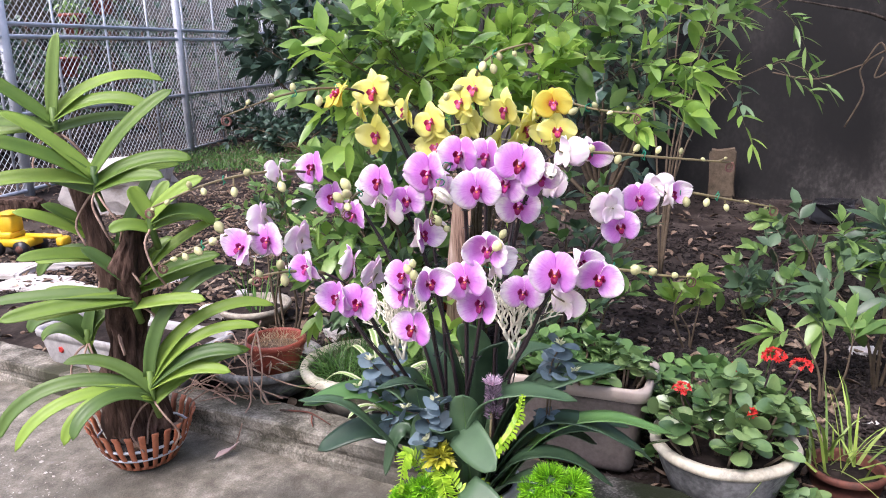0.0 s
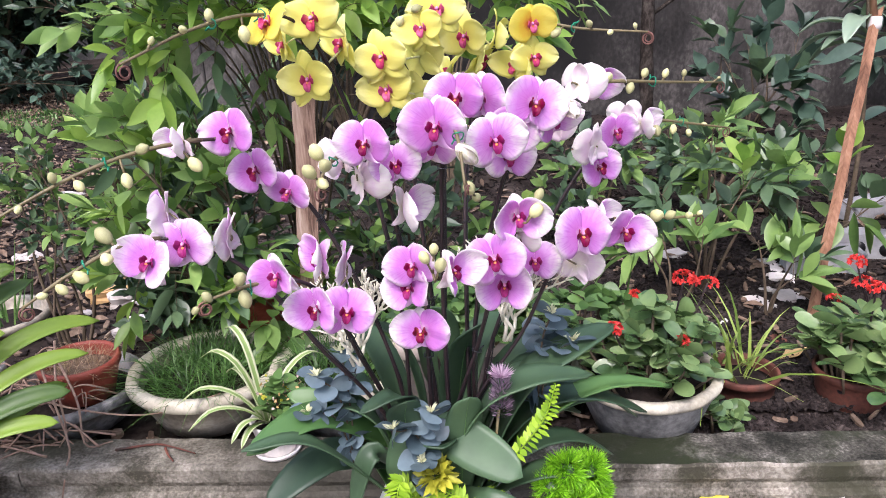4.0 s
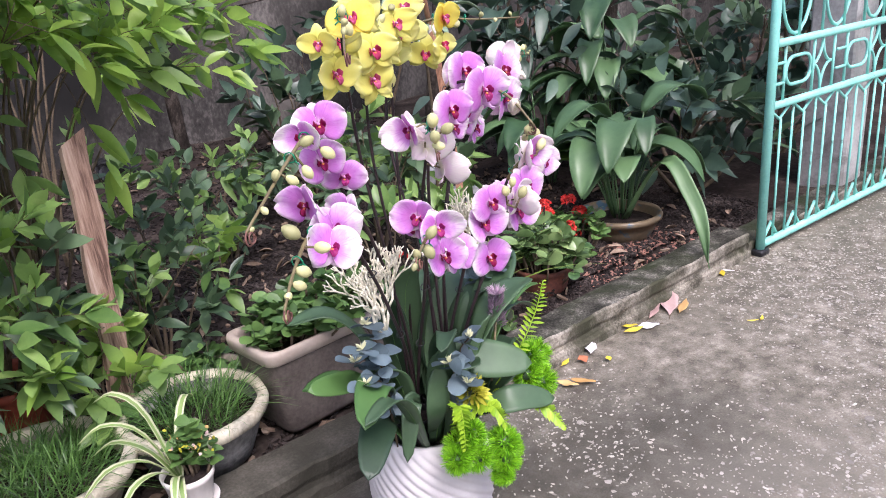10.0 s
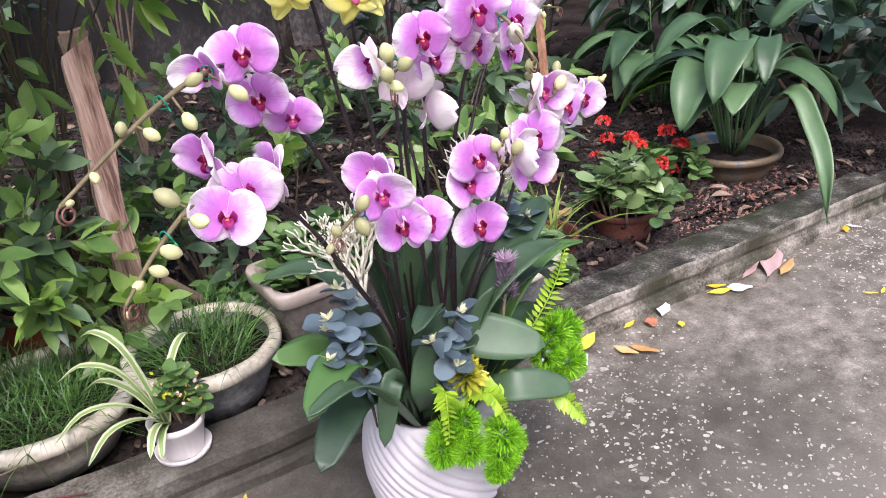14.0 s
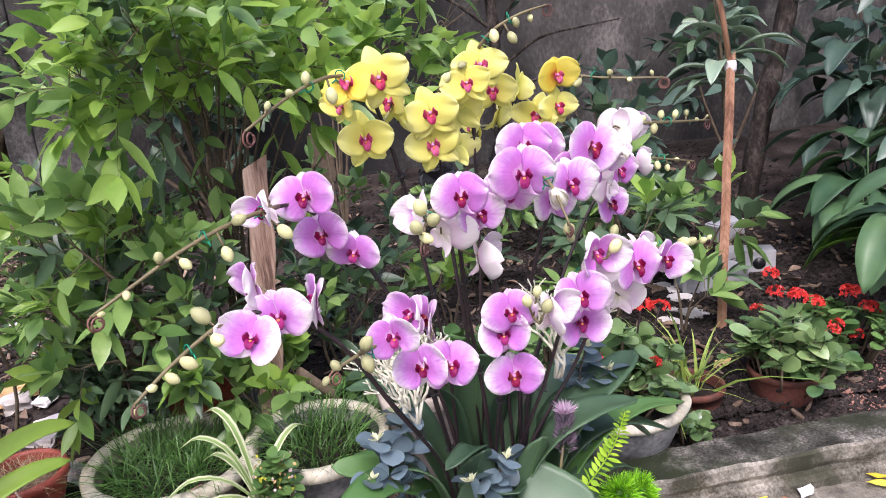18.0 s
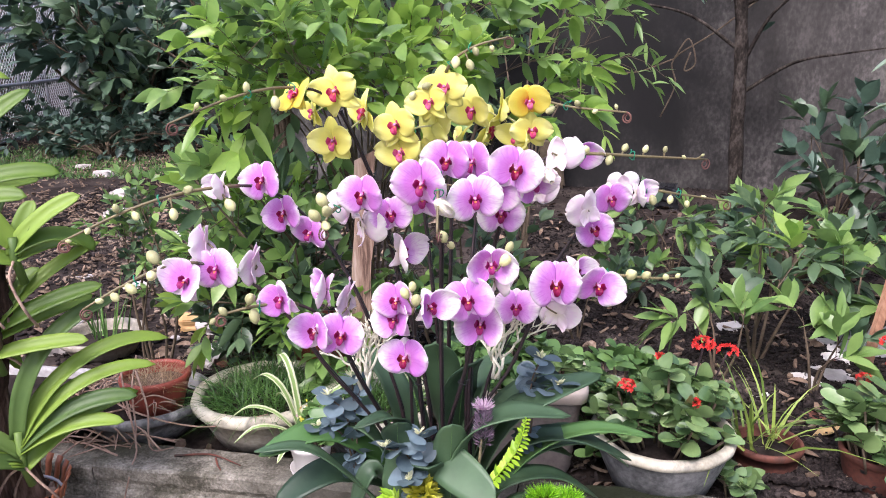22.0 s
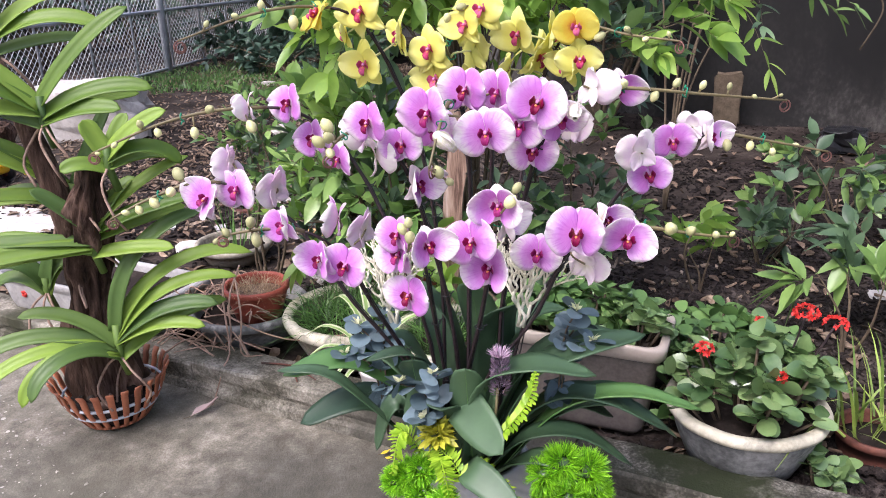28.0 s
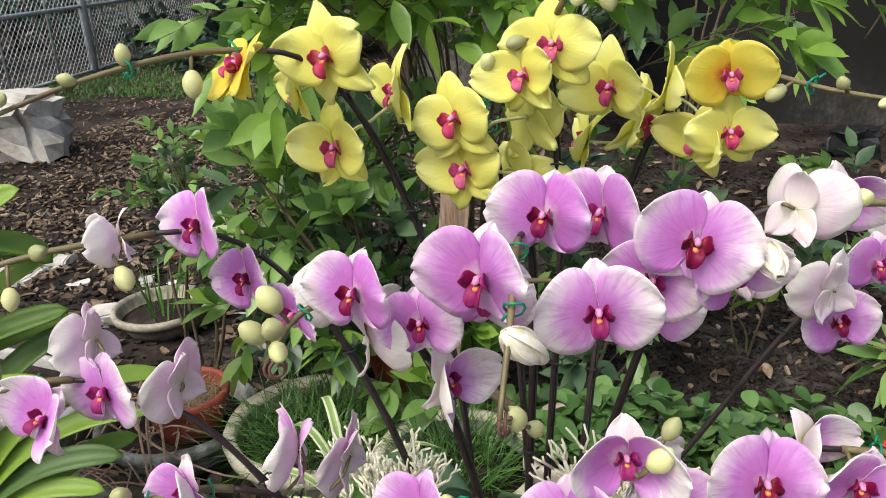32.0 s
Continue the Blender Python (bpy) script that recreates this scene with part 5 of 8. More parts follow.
# ---- bowls and pots along the kerb ----
def bowl(name, x, y, z, R, H, mat, rim, label, category="pot", waist=0.7, fill="soil", squash=1.0, group="", rim_mat=None):
    """A round pot with a rolled rim and soil inside."""
    ob = top(name, label, category, group, at=(x, y, z))
    prof = [(R * waist * 0.92, 0), (R * waist, H * 0.03), (R * (waist + (0.97 - waist) * 0.55), H * 0.45), (R * 0.955, H * 0.8), (R * 0.97, H - rim * 1.1), (R * 1.0, H - rim), (R * 1.01, H - rim * 0.4), (R * 0.985, H),
            (R * 0.91, H), (R * 0.885, H - rim * 0.5), (R * 0.87, H - rim * 1.4), (R * 0.8, H * 0.45)]
    g = Geo()
    ph = x * 7 + y
    lathe_geo(g, prof, 56, wobble=lambda a, q: 1 + 0.006 * math.sin(3 * a + ph) + 0.004 * math.sin(7 * a + q * 30), sy=squash)
    part("body", g.mesh("body", M[mat]), ob)
    if rim_mat:
        g = Geo()
        lathe_geo(g, [(R * .96, H - rim * 1.15), (R * 1.02, H - rim), (R * 1.032, H - rim * .45), (R * 1.0, H + .003), (R * .895, H + .003), (R * .87, H - rim * .5)], 56, wobble=lambda a, q: 1 + 0.006 * math.sin(3 * a + ph) + 0.006 * math.sin(11 * a + ph), sy=squash, cap=False)
        part("rim", g.mesh("rim", M[rim_mat]), ob, "paler worn rim")
    g = Geo()
    lathe_geo(g, [(R * 0.5, H * 0.5), (R * 0.865, H - rim * 1.9), (R * 0.6, H - rim * 1.5), (R * 0.15, H - rim * 1.2)], 30, wobble=lambda a, q: 1 + 0.01 * math.sin(5 * a), sy=squash)
    part("soil_fill", g.mesh("soil_fill", M[fill]), ob, "dark soil")
    return ob


rng = np.random.default_rng(11)


def blades(name, label, category, x, y, z, R, n, length, width, mat, spread=0.6, squash=1.0, droop=0.6, parent=None):
    """A tuft of narrow blades, each bent in four steps."""
    ob = parent or top(name, label, category, at=(x, y, z))
    V, F = [], []
    for k in range(n):
        a, r = rng.uniform(0, 6.283), R * math.sqrt(rng.uniform(0, 1))
        p = np.array([r * math.cos(a), r * math.sin(a) * squash, 0.0])
        o = rng.normal(0, 1, 2) * spread * 0.5 + np.array([math.cos(a), math.sin(a)]) * spread * r / max(R, 1e-6) * 0.6
        d = np.array([o[0], o[1], 1.0])
        d /= np.linalg.norm(d)
        L, w = length * rng.uniform(0.5, 1.2), width * rng.uniform(0.7, 1.2)
        hz = np.array([d[0], d[1], 0]) + rng.normal(0, 0.15, 3) * np.array([1, 1, 0])
        s = np.array([-d[1], d[0], 0.0]) + rng.normal(0, 0.3, 3) * np.array([1, 1, 0.2])
        s /= max(np.linalg.norm(s), 1e-6)
        b = len(V)
        for i in range(5):
            u = i / 4
            q = p + d * L * u + (hz * 0.5 - np.array([0, 0, 0.55])) * droop * L * u * u
            ww = w * (1 - u * 0.92) * (0.75 + u * (1 - u))
            V += [tuple(q - s * ww), tuple(q + s * ww)]
        for i in range(4):
            F.append((b + 2 * i, b + 2 * i + 1, b + 2 * i + 3, b + 2 * i + 2))
    part("foliage", mesh_of(name, V, F, M[mat]), ob, kind="stuff")
    return ob


B = {}
B["tan"] = bowl("cement_bowl", -1.5, 2.21, 0.07, 0.23, 0.16, "tan_bowl", 0.03, "round tan rimmed cement bowl full of fine grass", group="bowls behind the kerb", rim_mat="pale_rim")
blades("bowl_grass", "fine green mondo grass growing in a cement bowl", "grass", -1.5, 2.21, 0.18, 0.165, 820, 0.21, 0.0026, "grass", 0.85, droop=0.8)
B["tan2"] = bowl("cement_bowl", -1.1, 2.18, 0.07, 0.2, 0.17, "grey_bowl", 0.03, "round grey cement bowl with grass and weeds", group="bowls behind the kerb", rim_mat="pale_rim")
blades("bowl_grass", "fine green grass growing in a grey cement bowl", "grass", -1.1, 2.18, 0.19, 0.12, 400, 0.24, 0.0026, "grass", 0.8, droop=0.7)
B["tray"] = bowl("cement_bowl", -1.92, 2.17, 0.072, 0.215, 0.125, "grey_bowl", 0.028, "wide grey cement bowl holding dead stems and a red pot", group="bowls behind the kerb")
B["red"] = bowl("flower_pot", -1.86, 2.15, 0.165, 0.115, 0.125, "red_plastic", 0.022, "red brown plastic pot of dry grass set in a cement bowl", fill="litter")
B["succ"] = bowl("cement_bowl", -0.22, 2.12, 0.07, 0.2, 0.17, "grey_bowl", 0.02, "round grey cement bowl crowded with round leaved succulents", group="bowls behind the kerb", rim_mat="pale_rim")
B["hole"] = bowl("flower_pot", 0.41, 2.235, 0.045, 0.115, 0.125, "terracotta", 0.02, "red clay pot with drain holes in its side", waist=0.8)
B["aloe"] = bowl("flower_pot", 0.1, 2.27, 0.05, 0.105, 0.1, "terracotta", 0.02, "brown clay pot of narrow yellow green leaves", waist=0.8)
B["blue"] = bowl("glazed_bowl", 1.13, 2.39, 0.05, 0.2, 0.13, "glaze", 0.025, "olive glazed bowl with blue flower decoration")
B["back"] = bowl("cement_bowl", -2.52, 2.78, 0.05, 0.18, 0.1, "tan_bowl", 0.025, "mossy round cement pot of small upright shrubs", group="bowls behind the kerb")


def trough():
    ob = top("planter_trough", "beige ribbed plastic planter with trailing green leaves", "planter", at=pose(-0.68, 2.2, 0.06, 0, 0, 4))
    W, D, H = 0.48, 0.25, 0.29
    g = Geo()
    def ring(w, d, z, r=0.035):
        out = []
        for cx, cy, a0 in ((1, 1, 0), (-1, 1, 90), (-1, -1, 180), (1, -1, 270)):
            for q in range(5):
                a = radians(a0 + q * 22.5)
                out.append(Vector((cx * (w / 2 - r) + r * math.cos(a), cy * (d / 2 - r) + r * math.sin(a), z)))
        return out
    rim_levels = [(0.95, H - 0.045), (1.0, H - 0.04), (1.015, H - 0.01), (1.0, H), (0.92, H), (0.9, H - 0.02), (0.885, H - 0.05)]
    levels = [(0.78, 0.0)] + [(0.8 + 0.13 * k / 18 + (0.008 if k % 2 else 0), 0.01 + (H - 0.06) * k / 18) for k in range(19)] + [(0.945, H - 0.044), (0.85, H - 0.046), (0.8, 0.12)]
    vs, fs = [], []
    for f, z in levels:
        vs += ring(W * f, D * f, z)
    for k in range(len(levels) - 1):
        for s in range(20):
            a, b = k * 20 + s, k * 20 + (s + 1) % 20
            fs.append((a, b, b + 20, a + 20))
    fs.append(tuple(range(19, -1, -1)))
    fs.append(tuple(range((len(levels) - 1) * 20, len(levels) * 20)))
    g.add(vs, fs)
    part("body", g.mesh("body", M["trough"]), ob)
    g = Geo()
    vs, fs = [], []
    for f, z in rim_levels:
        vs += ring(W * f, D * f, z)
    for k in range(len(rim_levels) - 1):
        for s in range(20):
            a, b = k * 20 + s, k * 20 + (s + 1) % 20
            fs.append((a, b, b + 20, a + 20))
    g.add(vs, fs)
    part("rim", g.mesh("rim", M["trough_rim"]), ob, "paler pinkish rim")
    g = Geo()
    g.add(ring(W * .88, D * .85, H - 0.035), [tuple(range(20))])
    part("soil_fill", g.mesh("soil_fill", M["soil"]), ob, "dark soil")


trough()


def rosette_plant(name, label, category, x, y, z, R, n, leaf, mat, height=0.1, aspect=0.75, stems=True, seed=3, group=""):
    """A mound of rounded leaves in small rosettes."""
    r = np.random.default_rng(seed)
    ob = top(name, label, category, group, at=(x, y, z))
    P, W = [], []
    g = Geo()
    for k in range(n):
        a, q = r.uniform(0, 6.283), R * math.sqrt(r.uniform(0, 1))
        c = np.array([q * math.cos(a), q * math.sin(a), height * r.uniform(0.35, 1.1) * (1.15 - 0.6 * (q / R) ** 2)])
        if stems:
            tube_geo(g, [(c[0] * .6, c[1] * .6, -0.02), tuple(c)], 0.004, 5)
        m = r.integers(5, 8)
        for j in range(m):
            b = 6.283 * j / m + r.uniform(-.3, .3)
            el = r.uniform(0.15, 0.9)
            P.append(c + np.array([0, 0, 0.012 * (j % 3)]))
            W.append([math.cos(b), math.sin(b), el * (0.2 + 1.8 * j / m)])
    part("foliage", leaf_cloud(name, P, W, leaf, leaf * aspect, M[mat], r, 0.25, 0.2, 1.1, blunt=.55), ob, kind="stuff")
    if stems:
        part("stem_base", g.mesh("stem_base", M["twig"]), ob, kind="stuff")
    return ob


rosette_plant("succulent_plant", "round leaved green succulent filling a cement bowl", "succulent", -0.22, 2.12, 0.2, 0.2, 46, 0.064, "succulent", 0.17, 0.74, seed=4)
rosette_plant("trailing_plant", "small leaved green plant in a beige trough", "plant", -0.68, 2.2, 0.33, 0.17, 45, 0.055, "kalanchoe", 0.08, 0.7, seed=5)
rosette_plant("trailing_plant", "dark round leaved plant spilling over a beige trough", "plant", -0.8, 2.17, 0.31, 0.1, 30, 0.05, "kalanchoe", 0.09, 0.8, seed=25)
rosette_plant("trailing_plant", "bright round leaved plant in a beige trough", "plant", -0.54, 2.2, 0.32, 0.085, 14, 0.055, "succulent", 0.08, 0.8, seed=15)
rosette_plant("kalanchoe", "green kalanchoe with scarlet flowers in a clay pot", "kalanchoe", 0.41, 2.235, 0.12, 0.16, 38, 0.08, "succulent", 0.16, 0.6, seed=6)
blades("aloe_plant", "narrow yellow green aloe leaves in a clay pot", "aloe", 0.08, 2.26, 0.15, 0.09, 34, 0.34, 0.0065, "aloe", 1.0, droop=0.75)


# ---- the vanda on its stump ----
def vanda():
    bx, by = -2.04, 1.64
    ob = top("orchid_basket", "orange brown slatted plastic basket on the pavement", "basket", at=(bx, by, 0.0))
    n = 26
    for k in range(n):
        a = 2 * math.pi * k / n
        rows = []
        for i in range(8):
            u = i / 7
            r = 0.098 + 0.065 * math.sin(u * math.pi * 0.5) + (0.012 if i == 7 else 0)
            z = 0.012 + 0.155 * u
            rows.append([Vector((r * math.cos(a + s), r * math.sin(a + s), z)) for s in (-0.062, 0, 0.062)])
        g = Geo()
        sheet_geo(g, rows, 0.005)
        part("slat", g.mesh("slat", M["basket"]), ob)
    for z, r in ((0.014, 0.1), (0.06, 0.131), (0.1, 0.149)):
        g = Geo()
        tube_geo(g, [(r * math.cos(a), r * math.sin(a), z) for a in [2 * math.pi * q / 40 for q in range(41)]], 0.005, 6)
        part("hoop", g.mesh("hoop", M["basket"] if z < 0.05 else M["steel"]), ob)
    g = Geo()
    lathe_geo(g, [(0.09, 0.012), (0.128, 0.08), (0.11, 0.1), (0.02, 0.11)], 24, wobble=lambda a, z: 1 + 0.06 * math.sin(5 * a))
    part("bark_fill", g.mesh("bark_fill", M["mulch"]), ob)
    cr = random.Random(4)
    for k in range(16):
        a, q = cr.uniform(0, 6.28), cr.uniform(.075, .115)
        g = Geo()
        s = cr.uniform(.02, .042)
        box_geo(g, (q * math.cos(a), q * math.sin(a), .112 + cr.uniform(0, .02)), (s * 1.3, s, s * .7), rot=Euler((cr.uniform(-.6, .6), cr.uniform(-.6, .6), a)).to_matrix(), bev=.005)
        part("bark_chunk", g.mesh("bark_chunk", M[cr.choice(("dark_bark", "bark", "dry_stem", "dark_bark"))]), ob)
    st = top("driftwood_stump", "tall rough driftwood stump carrying orchids", "stump", at=(bx, by, 0.06))
    g = Geo()
    segs, lv = 64, 70
    line = curve_pts([(0.0, 0, 0.0), (0.0, -0.01, .25), (0.03, -0.02, .45), (0.1, -0.05, .64), (0.165, -0.06, .78)], lv)
    vs, fs = [], []
    for k, p in enumerate(line):
        u = k / lv
        r = 0.09 * (1 - 0.6 * u) + 0.012 * math.sin(u * 11)
        for s in range(segs):
            a = 2 * math.pi * s / segs
            q = r * (1 + 0.3 * noise.noise(Vector((math.cos(a) * 2, math.sin(a) * 2, u * 5))) + 0.12 * math.sin(a * 5 + u * 6) + 0.3 * noise.noise(Vector((math.cos(a) * 6, math.sin(a) * 6, u * 7))) + 0.16 * noise.noise(Vector((math.cos(a) * 14, math.sin(a) * 14, u * 12))))
            vs.append(p + Vector((q * math.cos(a), q * math.sin(a), 0)))
    for k in range(lv):
        for s in range(segs):
            a, b = k * segs + s, k * segs + (s + 1) % segs
            fs.append((a, b, b + segs, a + segs))
    fs.append(tuple(range(segs - 1, -1, -1)))
    fs.append(tuple(range(lv * segs, lv * segs + segs)))
    g.add(vs, fs)
    part("trunk", g.mesh("trunk", M["bark"]), st)
    g = Geo()
    tube_geo(g, curve_pts([(0.0, 0, .4), (-0.03, -0.02, .62), (-0.06, -0.04, .8), (-0.12, -0.04, .95), (-0.16, -0.04, 1.06)], 16), [0.046 - 0.0018 * k for k in range(17)], 12)
    part("branch_stub", g.mesh("branch_stub", M["bark"]), st)
    r = random.Random(8)
    # crowns: place and leaves; each leaf: lean from upright at its foot and at its tip (degrees, to one side or the other), length, turn out of the fan
    crowns = [((-2.2, 1.6, 1.13), [(8, 16, .24, 0), (46, 112, .36, 5), (60, 118, .3, -10), (-48, -58, .33, 5), (-80, -96, .26, -5), (-88, -104, .24, 10), (74, 98, .24, 15), (-64, -80, .2, 20)]),
              ((-2.02, 1.575, 0.955), [(36, 62, .34, 0), (-40, -62, .3, 5), (-52, -84, .34, -8), (-76, -104, .31, 0), (58, 104, .3, -10), (70, 92, .25, 12), (66, 100, .22, -22), (-66, -90, .26, 18)]),
              ((-2.06, 1.65, 0.71), [(-52, -76, .31, 0), (-40, -66, .26, 10), (26, 34, .3, -5), (-74, -96, .28, -10), (-80, -100, .25, 12), (-60, -150, .3, 20)]),
              ((-1.83, 1.6, 0.845), [(-30, -20, .1, 10), (42, 72, .2, -10), (58, 150, .2, 0), (20, 40, .14, 20), (70, 118, .18, 20), (-56, -120, .12, -10)]),
              ((-1.92, 1.575, 0.6), [(-44, -50, .17, 0), (46, 72, .33, 0), (64, 84, .28, -8), (30, 58, .2, 10), (72, 88, .26, 14), (-80, -97, .4, 0), (-86, -99, .36, -8), (-90, -104, .3, 10), (-74, -92, .28, 18), (78, 96, .22, -18)]),
              ((-1.9, 1.58, 0.275), [(8, 84, .46, 0), (28, 112, .48, 0), (38, 104, .4, -8), (48, 104, .32, -14), (58, 108, .27, -20), (-36, -102, .28, 5), (-58, -158, .52, 0), (-64, -152, .44, -12), (-58, -164, .32, -24), (-50, -160, .3, -32), (52, 96, .34, 12)]),
              ((-2.2, 1.6, 0.42), [(-20, -160, .22, 0), (20, 160, .26, 0), (10, 30, .12, -10), (-40, -150, .18, 20), (16, 172, .34, 10)])]
    for o, leaves in crowns:
        o = Vector(o)
        vo = top("vanda_orchid", "vanda orchid with fans of arching yellow green strap leaves", "orchid", "vanda orchids on the stump", at=o)
        n = len(leaves)
        g = Geo()
        tube_geo(g, [(0, 0.02, -0.07), (0, 0, 0.0), (0.004, 0, n * 0.009)], 0.011, 7)
        part("stem", g.mesh("stem", M["vanda_leaf_dark"]), vo)
        for k, (a0, a1, L, yaw) in enumerate(leaves):
            ya = radians(44 + yaw * (1 if a1 > 0 else -1))
            flat = Vector((math.cos(ya), math.sin(ya), 0))
            p = Vector((0, 0, 0.009 * (n - k % n) - 0.02))
            pts = [p]
            for i in range(6):
                u = (i + .5) / 6
                a = radians(a0 + (a1 - a0) * u ** 1.3)
                p = p + (flat * math.sin(a) + Vector((0, 0, math.cos(a)))) * (L * 1.04 / 6)
                pts.append(p)
            me = strap_mesh("leaf", pts, r.uniform(.021, .026), M["vanda_leaf"] if r.random() < 0.66 else M["vanda_leaf_dark"], 0.002, n=18, m=5, fold=0.4, up=(0.42, -0.5, 0.76), twist=r.uniform(-.3, .3),
                            shape=lambda q: min(1, 0.75 + q) * math.sqrt(max(0, 1 - max(0, (q - 0.62) / 0.38) ** 3)))
            part("leaf", me, vo)
        for k in range(3):
            a = r.uniform(0, 6.28)
            g = Geo()
            tube_geo(g, curve_pts([(0, 0, 0), (0.05 * math.cos(a), 0.05 * math.sin(a), -0.04), (0.08 * math.cos(a + .4), 0.08 * math.sin(a + .4), -0.11), (0.05 * math.cos(a + .9), 0.05 * math.sin(a + .9), -0.17)], 10), 0.0038, 6)
            part("root", g.mesh("root", M["dry_stem"]), vo, "pale aerial root")


vanda()


# ---- shrubs ----
def shrub(name, label, category, base, limbs, leaf, mats, share=None, aspect=0.45, seed=1, twigs=9, per=9, twig=0.3, r0=0.016, droop=0.3, flat=0.8, gap=0.35, fan=0.9, group="", rise=0.0):
    """limbs: end points of the main branches, from the base; each bears twigs of alternate leaves."""
    r = np.random.default_rng(seed)
    base = Vector(base)
    ob = top(name, label, category, group, at=base)
    P, W, K = [], [], []
    g = Geo()
    high = max(t[2] for t in limbs)
    for tip in limbs:
        tip = Vector(tip)
        bend = Vector(r.normal(0, 0.08, 3)) * tip.length
        low, mid = tip * 0.35 + bend + Vector((0, 0, tip.length * 0.08)), tip * 0.7 + bend * 0.6 + Vector((0, 0, tip.length * 0.06))
        if rise:
            low = low.lerp(Vector((tip.x * 0.08, tip.y * 0.08, tip.z * 0.5)), rise)
            mid = mid.lerp(Vector((tip.x * 0.4, tip.y * 0.4, tip.z * 0.86)), rise)
        line = curve_pts([(0, 0, -0.05), low, mid, tip], 16)
        tube_geo(g, line, [r0 * (1 - 0.85 * k / 16) for k in range(17)], 6)
        for k in range(twigs):
            u = gap + (1 - gap) * (k + r.uniform(0, 1)) / twigs
            p = line[min(16, int(u * 16))]
            along = (line[min(16, int(u * 16) + 1)] - line[max(0, int(u * 16) - 1)]).normalized()
            d = (along * 0.6 + Vector(r.normal(0, 1, 3)) * fan * 0.6 + Vector((0, 0, 0.15))).normalized()
            tl = twig * r.uniform(0.5, 1.2)
            end = p + d * tl + Vector((0, 0, -0.1 * tl))
            midp = (p + end) / 2 + Vector((0, 0, 0.08 * tl))
            tl3 = curve_pts([p, midp, end], 6)
            tube_geo(g, tl3, [r0 * 0.22 * (1 - 0.1 * q) for q in range(7)], 4, cap=False)
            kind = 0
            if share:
                # outer and upper twigs carry brighter leaves: young growth, with light put into colour
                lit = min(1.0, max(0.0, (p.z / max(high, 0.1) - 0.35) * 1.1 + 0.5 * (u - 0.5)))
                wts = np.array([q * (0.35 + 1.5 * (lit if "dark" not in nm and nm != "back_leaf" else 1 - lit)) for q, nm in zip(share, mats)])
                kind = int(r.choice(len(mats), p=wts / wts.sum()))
            o1 = d.orthogonal().normalized()
            o2 = d.cross(o1)
            for j in range(per):
                s = 0.3 + 0.7 * (j + 0.5) / per
                q = tl3[min(6, int(s * 6.5))].lerp(tl3[min(6, int(s * 6.5) + 1)], 0.5)
                a = j * 2.4 + k
                w = d * (0.35 + 0.7 * s) + (o1 * math.cos(a) + o2 * math.sin(a)) * (1.05 - 0.4 * s) + Vector(r.normal(0, 0.16, 3)) + Vector((0, 0, 0.12))
                P.append(tuple(q)), W.append(tuple(w)), K.append(kind)
            P.append(tuple(end)), W.append(tuple(d)), K.append(kind)
    part("trunk", g.mesh("trunk", M["twig"]), ob, kind="stuff" if len(limbs) < 7 else "")
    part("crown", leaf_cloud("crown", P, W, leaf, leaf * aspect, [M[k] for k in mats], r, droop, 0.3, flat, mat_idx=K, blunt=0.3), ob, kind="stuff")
    return ob


def fan_limbs(n, spread, h0, h1, seed, sx=1.0, sy=1.0, cx=0.0, cy=0.0):
    r = np.random.default_rng(seed)
    out = []
    for k in range(n):
        a, q = 6.283 * (k + r.uniform(-.3, .3)) / n, spread * math.sqrt(r.uniform(0.15, 1))
        out.append((cx + q * math.cos(a) * sx, cy + q * math.sin(a) * sy, r.uniform(h0, h1)))
    return out


# the bushes of the bed
GS = "leafy green garden shrub with bright young leaf tips"
crown = [(x + 1.3, y - 2.8, z) for x, y, z in (
    (-1.65, 2.34, 1.2), (-1.57, 2.18, 1.24), (-1.53, 2.46, 1.42), (-1.41, 2.2, 1.34), (-1.45, 2.06, 1.28), (-1.3, 2.14, 1.26), (-1.47, 2.75, 1.36), (-1.34, 2.4, 1.46), (-1.16, 2.26, 1.32),
    (-1.0, 2.36, 1.16), (-1.02, 2.55, 1.3), (-1.12, 2.62, 1.52), (-0.84, 2.5, 1.18), (-0.8, 2.64, 1.42), (-0.66, 2.7, 1.3), (-0.48, 2.76, 1.12), (-0.4, 2.98, 1.28), (-0.62, 2.95, 1.5),
    (-1.2, 2.95, 1.56), (-1.0, 2.95, 1.5), (-1.36, 2.5, 1.16), (-1.22, 2.5, 1.2), (-1.67, 2.6, 1.2), (-1.37, 2.6, 1.5))]
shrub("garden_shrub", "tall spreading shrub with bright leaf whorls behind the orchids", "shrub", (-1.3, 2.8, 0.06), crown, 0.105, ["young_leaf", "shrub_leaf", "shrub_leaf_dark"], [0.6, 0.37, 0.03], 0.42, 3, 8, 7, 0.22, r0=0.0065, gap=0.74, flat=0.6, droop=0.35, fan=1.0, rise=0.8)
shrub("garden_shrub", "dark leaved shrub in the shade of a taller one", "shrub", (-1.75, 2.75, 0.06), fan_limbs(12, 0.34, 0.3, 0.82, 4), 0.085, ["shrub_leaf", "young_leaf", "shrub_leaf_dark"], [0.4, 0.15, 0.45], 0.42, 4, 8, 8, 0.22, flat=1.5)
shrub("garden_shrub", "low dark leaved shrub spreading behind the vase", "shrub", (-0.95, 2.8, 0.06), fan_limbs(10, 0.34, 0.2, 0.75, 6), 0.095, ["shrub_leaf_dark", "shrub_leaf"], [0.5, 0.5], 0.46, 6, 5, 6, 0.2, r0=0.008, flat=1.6)
